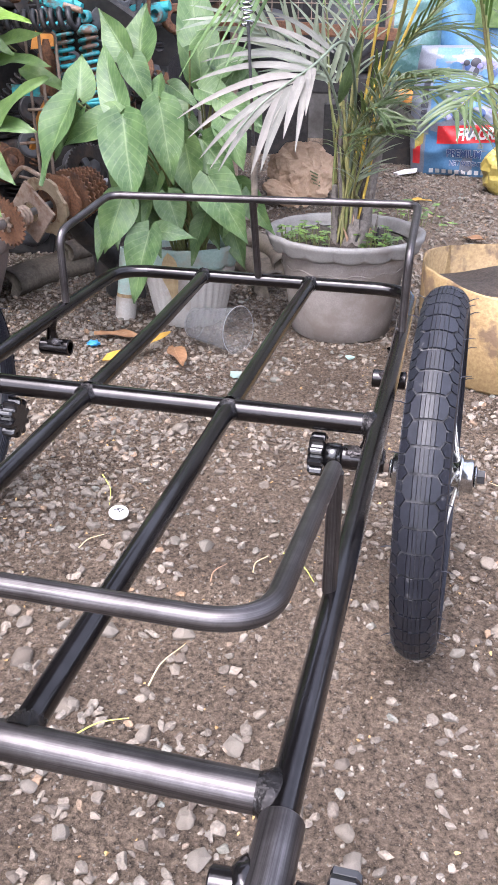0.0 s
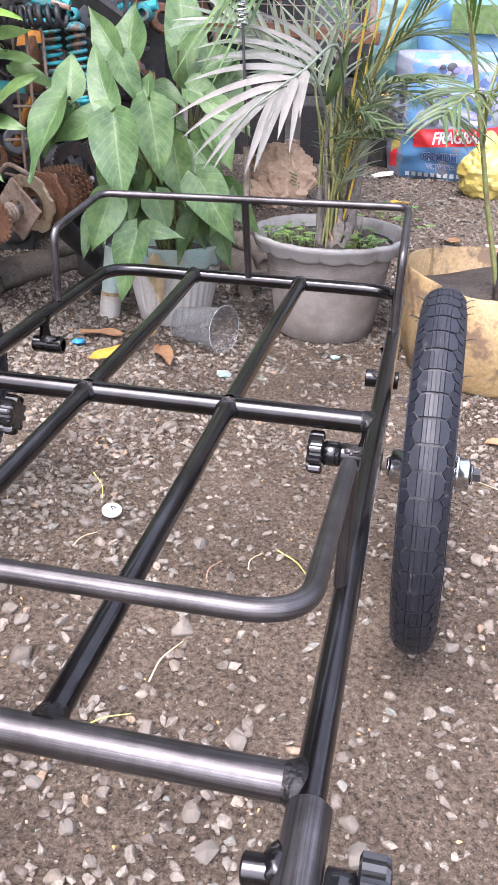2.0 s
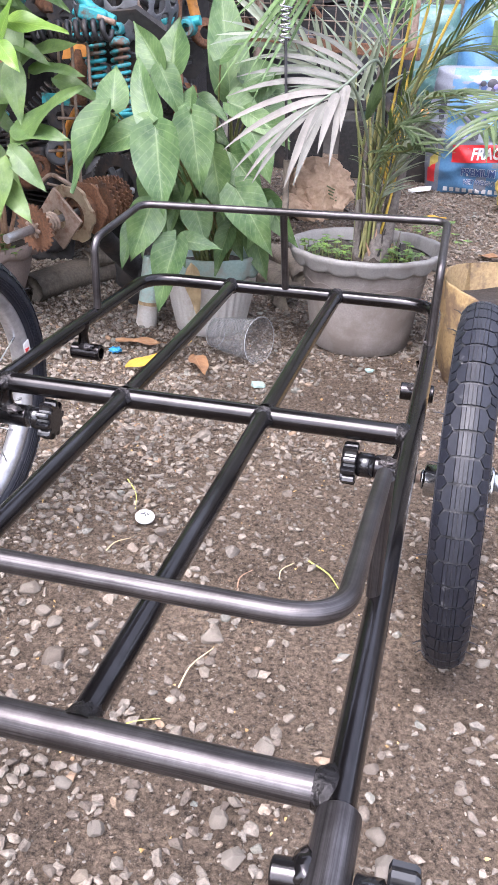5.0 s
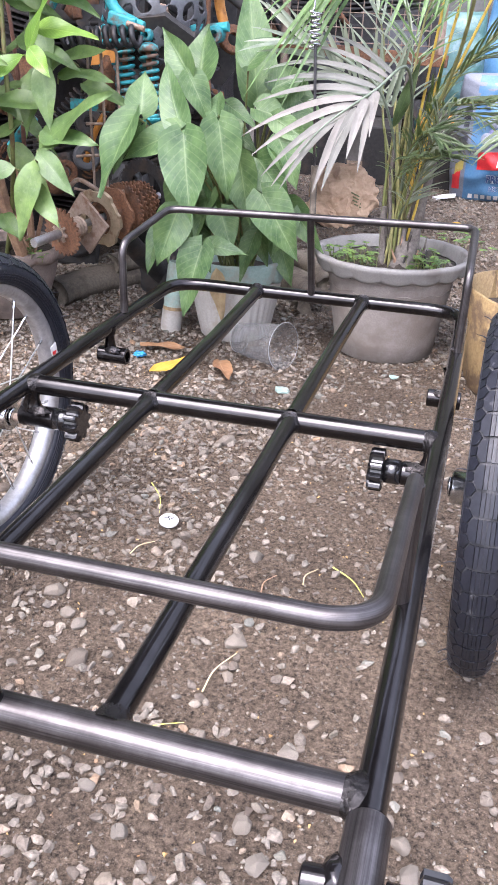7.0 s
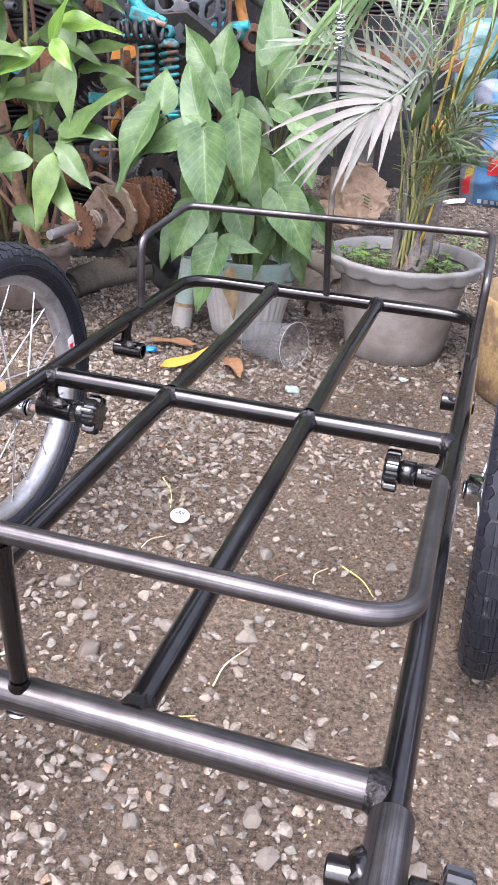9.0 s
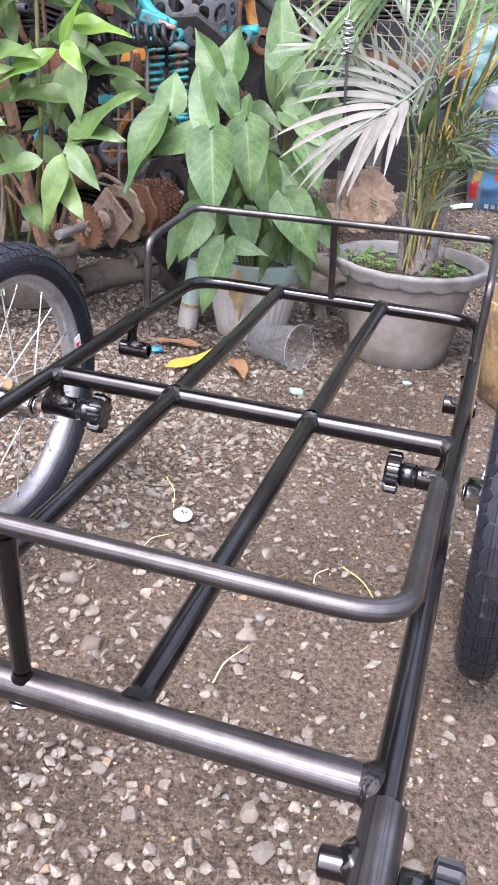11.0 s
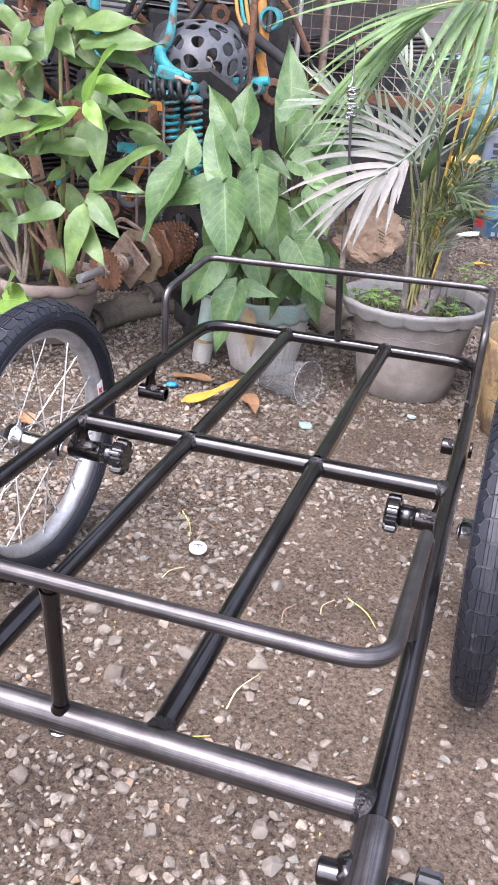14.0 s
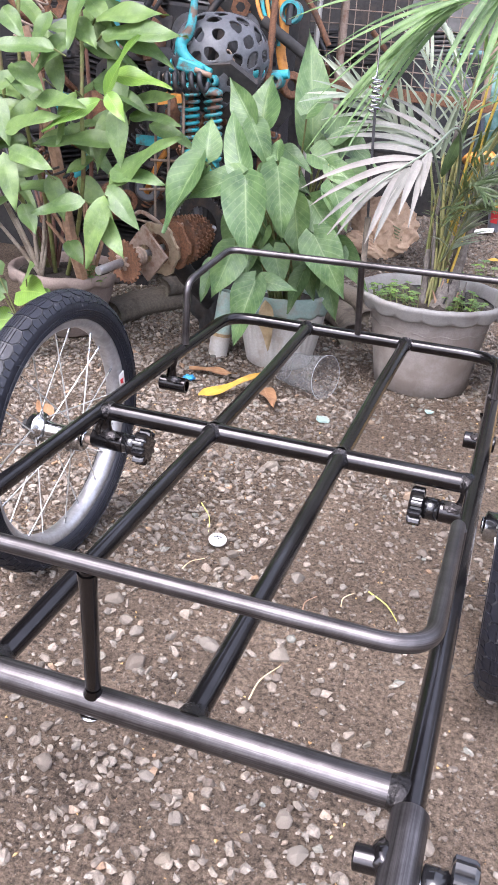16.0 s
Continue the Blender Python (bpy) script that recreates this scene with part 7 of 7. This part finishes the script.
for k in range(5):
    bx, bz = -0.02 + 0.04 * k, 0.33 + 0.025 * (k % 3)
    ring_ = [TURN @ sack_front(*DIMS, bx + 0.022 * math.cos(q * 0.5236), bz + 0.01 * math.sin(q * 0.5236 + 0.6), 0.0105) for q in range(12)]
    part("printed_leaf", (ring_, [tuple(range(12))]), YOUNG, sack)
print_patch("red_band", -0.165, 0.2, lambda x: 0.148 + 0.1 * (x + 0.1) ** 2 + 0.06 * x, lambda x: 0.222 + 0.1 * (x + 0.1) ** 2 + 0.06 * x, RED, 0.0026, "red printed band")
print_words("FRAGRAN", 0.03, 0.187, 0.068, WHITE, 0.0095, 0.74, 0.15, 0.03, 0.06)
print_words("PREMIUM", -0.045, 0.1, 0.046, WHITE, 0.0045, 0.78, 0.0, 0.055)
print_words("PREMIUM", -0.045, 0.1, 0.046, NAVY, 0.008, 0.78, 0.0, 0.03)
print_words("NET WEIGHT", -0.035, 0.058, 0.028, WHITE, 0.0045, 0.82, 0.0, 0.045)
print_words("NET WEIGHT", -0.035, 0.058, 0.028, NAVY, 0.0075, 0.82, 0.0, 0.012)
for k in range(10):
    print_patch("printed_letter_bar", -0.19 + 0.028 * k, -0.172 + 0.028 * k, lambda x: 0.012, lambda x: 0.031, WHITE, 0.003, "", 2, 2)
for k in range(7):
    print_patch("printed_letter_bar", -0.248 + 0.004 * (k % 2), -0.222 + 0.003 * (k % 3), lambda x, k=k: 0.225 + 0.028 * k, lambda x, k=k: 0.243 + 0.028 * k + 0.2 * (x + 0.235), INK, 0.003, "", 4, 3)
print_patch("red_print", -0.27, -0.235, lambda x: 0.045, lambda x: 0.12 + 0.8 * (x + 0.25), RED, 0.003, "red and yellow print at the edge", 6, 6)
print_patch("yellow_print", -0.262, -0.225, lambda x: 0.115 + 0.8 * (x + 0.25), lambda x: 0.16 + 0.8 * (x + 0.25), YELLOWBAG, 0.003, "", 6, 6)
part("foot_flap", moved(slab([(-0.05, -0.02), (0.03, -0.03), (0.05, 0.02), (0.0, 0.04), (-0.06, 0.01)], 0.008), pose(0.06, 3.08, 0.012, 0, -8, 20)), WHITE, sack, "torn white corner of the sack", smooth=False)
other = thing("rice_sack", (0.55, 3.75, 0.0), "second blue printed sack behind the first", "sack")
part("sack_body", moved(pillow(0.9, 0.85, 0.28, 5.0), Matrix.Translation((0.55, 3.7, 0.0))), SKYBLUE, other)
part("printed_field", moved(block(0.3, 0.006, 0.12, 0.002), pose(0.42, 3.55, 0.64, 0, 0, 0)), GLOSSY, other, "green printed field", smooth=False)
part("printed_field", moved(block(0.12, 0.006, 0.08, 0.002), pose(0.62, 3.55, 0.68, 0, 0, 0)), RED, other, smooth=False)
# added dark box: carries the teal sack and stands for the shadow below
tagged(part("low_bench", block(0.5, 0.4, 0.26, 0.006, pose(-0.12, 3.55, 0.13)), DARK, None, "", False), "added dark block that stands for the shadow under the teal sack", "bench")
tealsack = thing("plastic_sack", (-0.02, 3.45, 0.26), "teal and blue plastic sack behind the palm", "sack")
part("sack_body", moved(pillow(0.42, 0.5, 0.3, 8.0), Matrix.Translation((-0.08, 3.5, 0.258))), surface("teal_blue_sack", (0.035, 0.1, 0.09), (0.07, 0.16, 0.15), (0.15, 0.22, 0.26), 0.5, 0.0, 90, 14, 0.2), tealsack)
part("orange_fold", moved(blob((0.09, 0.04, 0.04), 6.0, 0.4, 3), Matrix.Translation((-0.02, 3.37, 0.29))), ORANGE, tealsack)
ybag = thing("plastic_bag", (0.46, 2.75, 0.0), "crumpled yellow plastic bag on the ground", "plastic bag")
part("bag", moved(crumpled((0.115, 0.085, 0.105), 21.0, 7, 4, 0.8), Matrix.Translation((0.49, 2.78, 0.09))), YELLOWBAG, ybag, smooth=False)
part("knot", moved(crumpled((0.04, 0.03, 0.065), 23.0, 5, 3, 0.9), Matrix.Translation((0.478, 2.77, 0.185))), YELLOWBAG, ybag, smooth=False)

# ---------------------------------------------------------------- litter
cup = thing("plastic_cup", (-0.19, 0.86, 0.0), "clear disposable plastic cup lying on its side", "cup")
AX = Matrix.Translation((-0.116, 0.81, 0.051)) @ Matrix.Rotation(radians(-24), 4, "Z") @ Matrix.Rotation(radians(-95), 4, "Y") @ Matrix.Scale(1.08, 4)
wallp = [(0.0, 0.118), (0.03, 0.118), (0.0305, 0.1165), (0.034, 0.09), (0.0385, 0.05), (0.0395, 0.049), (0.0455, 0.004), (0.0478, 0.003), (0.0478, 0.0), (0.0455, 0.0), (0.0445, 0.003), (0.0388, 0.048), (0.0332, 0.09), (0.0295, 0.1155), (0.0, 0.1165)]
part("cup_wall", moved(lathe(wallp, 48), AX), CUP, cup)
# rim and foot rings, pale to draw the bright outline of the clear cup
part("cup_rim", moved(tube([(0.0478 * math.cos(2 * math.pi * q / 56), 0.0478 * math.sin(2 * math.pi * q / 56), 0.001) for q in range(56)], 0.0007, 8, closed=True), AX), CUPRIM, cup)
part("cup_foot", moved(tube([(0.0305 * math.cos(2 * math.pi * q / 48), 0.0305 * math.sin(2 * math.pi * q / 48), 0.117) for q in range(48)], 0.0007, 8, closed=True), AX), CUPRIM, cup)
for z, r in ((0.07, 0.0372), (0.078, 0.0362), (0.086, 0.035), (0.094, 0.034)):
    part("ridge", moved(tube([(r * math.cos(2 * math.pi * q / 40), r * math.sin(2 * math.pi * q / 40), z) for q in range(40)], 0.0008, 6, closed=True), AX), CUP, cup)


def litter_leaf(x0, y0, x1, y1, w, mat_, label, lift=0.008, curl=-0.1):
    h0, h1 = height(x0, y0), height(x1, y1)
    g = moved(blade(math.hypot(x1 - x0, y1 - y0), w, "lance", 0.3, curl, 0.03, x0 * 50, 10, 3), leaf_pose((x0, y0, h0 + lift), (x1, y1, h1 + lift), (0.15, -0.1, 1)))
    return solo("fallen_leaf", g, mat_, label, "leaf", "fallen leaves")


litter_leaf(-0.252, 0.775, -0.19, 0.65, 0.024, DRYLEAF, "orange-brown curled dry leaf on the gravel", 0.014)
litter_leaf(-0.366, 0.655, -0.268, 0.795, 0.0165, YELLOWLEAF, "yellow curled leaf lying on the gravel", 0.016, -0.16)
litter_leaf(-0.455, 0.816, -0.33, 0.812, 0.018, DRYLEAF, "brown narrow dry leaf on the gravel", 0.01)
litter_leaf(0.56, 0.32, 0.5, 0.36, 0.02, DRYLEAF, "brown dry leaf on the soil", 0.01)
litter_leaf(0.43, 0.5, 0.49, 0.47, 0.02, DRYLEAF, "brown dry leaf on the soil", 0.01)
litter_leaf(0.52, 0.42, 0.6, 0.4, 0.018, DRYLEAF, "brown dry leaf on the soil", 0.01)
litter_leaf(0.33, 1.95, 0.4, 1.9, 0.03, DRYLEAF, "brown dry leaf on the soil", 0.01)
litter_leaf(-0.6, 0.42, -0.66, 0.47, 0.02, DRYLEAF, "brown dry leaf on the gravel", 0.01)
litter_leaf(0.12, 2.5, 0.2, 2.46, 0.02, YELLOWLEAF, "yellow fallen leaf on the soil", 0.01)
solo("blue_wrapper", moved(blob((0.013, 0.009, 0.006), 4.0, 0.8, 3, 2.6), Matrix.Translation((-0.43, 0.755, 0.012))), BLUE, "scrap of bright blue plastic on the gravel", "wrapper")
solo("paper_scrap", slab([(-0.025, -0.012), (0.02, -0.016), (0.026, 0.01), (-0.02, 0.014)], 0.002, pose(0.49, 1.9, 0.012, 4, 3, 20)), WHITE, "scrap of white paper on the soil", "paper", smooth=False)
cap = thing("bottle_cap", (-0.117, 0.121, 0.0), "white round plastic cap with dark marks", "cap")
part("disc", moved(lathe([(0.0, 0.0), (0.0135, 0.0), (0.0145, 0.002), (0.0145, 0.0045), (0.0135, 0.006), (0.0, 0.0065)], 32), pose(-0.117, 0.121, 0.007, 8, 5, 0)), WHITE, cap)
for k, (dx, dy, a, l) in enumerate(((-0.004, 0.001, 20, 0.008), (0.002, -0.002, -50, 0.007), (0.005, 0.002, 70, 0.006), (0.0, 0.004, 5, 0.007))):
    part("mark", moved(block(l, 0.0016, 0.0008, 0.0), pose(-0.117 + dx, 0.121 + dy, 0.0139, 8, 5, a)), INK, cap, smooth=False)
for k, (x, y, a, l, mat_, name, lab) in enumerate((
        (0.164, 0.058, -45, 0.075, GREENSTRAW, "straw_stalk", "yellow-green straw on the soil"), (0.112, 0.052, 78, 0.042, STRAW, "twig", "short pale twig on the soil"),
        (0.063, 0.02, 80, 0.045, WOOD, "twig", "thin brown twig on the soil"), (0.053, -0.16, 78, 0.076, STRAW, "twig", "thin curved pale twig on the gravel"),
        (0.017, -0.266, 41, 0.062, GREENSTRAW, "straw_stalk", "yellow-green straw on the soil"), (-0.163, 0.185, -60, 0.095, GREENSTRAW, "straw_stalk", "dry straw on the gravel"),
        (-0.13, 0.05, 65, 0.045, STRAW, "twig", "short pale twig on the gravel"), (0.47, 0.33, 160, 0.13, STRAW, "twig", "thin pale twig on the soil"),
        (0.56, -0.05, 130, 0.08, WOOD, "twig", "thin brown twig on the soil"))):
    d = Vector((math.cos(radians(a)), math.sin(radians(a)), 0))
    n = Vector((-d.y, d.x, 0))
    p = Vector((x, y, height(x, y) + 0.006))
    solo(name, tube(bezier([p - d * l / 2, p + n * 0.006, p + d * l / 2 - n * 0.002], 6), [0.0011 - 0.00005 * j for j in range(13)], 6), mat_, lab, "twig", "twigs and straws")
for x, y, w in ((-0.084, 0.675, 0.02), (0.123, 0.828, 0.014)):
    solo("painted_shard", moved(chip((w, w * 0.7, 0.007), int(900 * y)), Matrix.Translation((x, y, 0.006))), MINT, "pale green painted shard among the gravel", "shard", smooth=False)
weeds("ground_weeds", (0.13, 2.1, 0.0), 0.16, 22, 0.018, 9, "low green weeds on the bare soil")
weeds("ground_weeds", (-0.1, 1.5, 0.0), 0.1, 16, 0.02, 11, "low green weeds behind the pots")

# ---------------------------------------------------------------- gravel
rng = np.random.default_rng(11)


def shard(seed, points, flat=0.6, worn=0.0):
    """A broken stone: the hull of a few random points, its edges worn where asked."""
    r = random.Random(seed)
    bm = bmesh.new()
    wide = r.uniform(0.62, 0.95)
    for k in range(points):
        d = Vector((r.gauss(0, 1), r.gauss(0, 1), r.gauss(0, 1))).normalized() * r.uniform(0.9, 1.06)
        bm.verts.new((d.x, d.y * wide, d.z * flat))
    hull = bmesh.ops.convex_hull(bm, input=bm.verts[:])
    loose = [v for v in hull["geom_interior"] if isinstance(v, bmesh.types.BMVert)]
    if loose:
        bmesh.ops.delete(bm, geom=loose, context="VERTS")
    bmesh.ops.dissolve_limit(bm, angle_limit=0.2, verts=bm.verts[:], edges=bm.edges[:])
    if worn:
        bmesh.ops.bevel(bm, geom=bm.edges[:], offset=worn, segments=2, affect="EDGES", profile=0.55, clamp_overlap=True)
    bmesh.ops.triangulate(bm, faces=bm.faces[:])
    bm.verts.index_update()
    geo = [v.co.copy() for v in bm.verts], [tuple(v.index for v in f.verts) for f in bm.faces]
    bm.free()
    return geo


SHAPES = [mesh_of("stone", *shard(30 + k, 20 + k % 9, 0.54 + 0.02 * (k % 7), 0.13), STONE, True) for k in range(18)]


def crowd(x, y):
    """How thick the gravel lies: in clusters, thick to the left and ahead, thinner on the trodden soil to the right."""
    n = 0.5 + 0.6 * noise.noise(Vector((x * 2.6 + 5, y * 2.6, 1.7))) + 0.55 * noise.noise(Vector((x * 9, y * 9, 8.0)))
    side = max(0.9 / (1 + math.exp((x + 0.02) * 9)), 0.95 / (1 + math.exp((0.3 - y) * 9)), 0.6 / (1 + math.exp((0.42 - x) * 14)))
    if y < 0.0:
        side *= 0.62
    if y < -0.24:
        side = max(side, 0.85 / (1 + math.exp((x - 0.25) * 14)))
    return max(0.05, min(1.0, (0.12 + 0.88 * side) * (0.2 + 1.05 * n)))


def lay_stone(x, y, s):
    m = Matrix.Translation((x, y, height(x, y) + s * 0.2)) @ Euler((rng.uniform(-0.25, 0.25), rng.uniform(-0.25, 0.25), rng.uniform(0, 6.28))).to_matrix().to_4x4() @ Matrix.Scale(s, 4)
    placed("stone", SHAPES[int(rng.integers(len(SHAPES)))], m, ground)


# the largest stones: x, y, half width
LARGE = ((0.056, -0.102, 0.0149), (0.045, -0.203, 0.0084), (0.173, -0.206, 0.0082), (0.137, -0.349, 0.013), (-0.114, -0.187, 0.0155), (-0.038, -0.118, 0.0165), (-0.022, -0.351, 0.0095),
         (0.031, -0.391, 0.0111), (0.011, -0.442, 0.0075), (0.16, -0.255, 0.0139), (0.028, 0.077, 0.0143), (0.357, -0.25, 0.0088), (0.308, -0.153, 0.0075), (-0.12, 0.414, 0.018), (-0.093, -0.122, 0.0088),
         (-0.134, -0.38, 0.0132), (-0.199, -0.078, 0.0146), (-0.164, -0.112, 0.011), (0.203, 0.115, 0.011), (-0.144, 0.09, 0.0114), (-0.086, 0.1, 0.0106), (-0.09, 0.076, 0.0121), (-0.108, 0.051, 0.0094),
         (0.033, 0.123, 0.0087), (0.294, -0.361, 0.0152), (0.267, -0.249, 0.0099), (0.374, -0.054, 0.0106), (0.318, -0.046, 0.0076), (0.163, -0.388, 0.0133), (0.06, -0.06, 0.008), (0.12, -0.29, 0.0085))
for x, y, s in LARGE:
    lay_stone(x, y, s * 1.08)
done = len(LARGE)
while done < 300:
    x, y = rng.uniform(-0.75, 0.75), rng.uniform(-0.62, 0.85)
    if rng.random() > crowd(x, y) or min(abs(x - p) + abs(y - q) for p, q, _ in LARGE) < 0.03:
        continue
    lay_stone(x, y, 0.0062 + 0.0085 * rng.random() ** 2.0)
    done += 1


def scatter(count, lo, hi, x0, x1, y0, y1, power, keep, points=9, sink=0.3):
    """Many small broken stones as one mesh."""
    kinds = []
    for k in range(20):
        g = shard(90 + k, points + k % 4, 0.5 + 0.03 * (k % 8))
        kinds.append((np.array([tuple(v) for v in g[0]]), np.array(g[1])))
    verts, faces, n, total = [], [], 0, 0
    while n < count:
        x, y = rng.uniform(x0, x1), rng.uniform(y0, y1)
        if rng.random() > (crowd(x, y) if keep else 1):
            continue
        s = lo + (hi - lo) * rng.random() ** power
        ico, tri = kinds[int(rng.integers(20))]
        shape = ico * np.array([1, rng.uniform(0.65, 1), rng.uniform(0.7, 1.0)]) * s
        turn = np.array(Euler((rng.uniform(-0.5, 0.5), rng.uniform(-0.5, 0.5), rng.uniform(0, 6.28))).to_matrix())
        verts.append(shape @ turn.T + np.array([x, y, height(x, y) + sink * s]))
        faces.append(tri + total)
        total += len(ico)
        n += 1
    return np.concatenate(verts), np.concatenate(faces)


v, f = scatter(30000, 0.0026, 0.0102, -1.0, 0.82, -0.62, 1.5, 2.3, True, 16)
part("gravel", (v, [tuple(int(i) for i in t) for t in f]), STONE, ground, "loose grey broken gravel", False, "stuff")
v, f = scatter(28000, 0.0011, 0.003, -1.0, 0.85, -0.64, 1.1, 1.6, False, 7)
part("grit", (v, [tuple(int(i) for i in t) for t in f]), STONE, ground, "fine grit", False, "stuff")
v, f = scatter(44000, 0.0016, 0.0062, -1.0, 0.85, -0.64, 1.2, 2.0, False, 10, 0.15)
part("soil_crumbs", (v, [tuple(int(i) for i in t) for t in f]), SOIL, ground, "loose crumbs of brown soil", False, "stuff")
v, f = scatter(24000, 0.004, 0.0125, -0.9, 1.3, 1.1, 3.7, 1.9, False, 9)
part("far_gravel", (v, [tuple(int(i) for i in t) for t in f]), STONE, ground, "loose gravel further back", False, "stuff")
v, f = scatter(700, 0.0012, 0.0042, -0.8, 0.8, -0.62, 1.0, 1.5, False, 6, 0.5)
part("dry_flakes", (v, [tuple(int(i) for i in t) for t in f]), FLAKE, ground, "small yellow-brown flakes of dry leaf", False, "stuff")
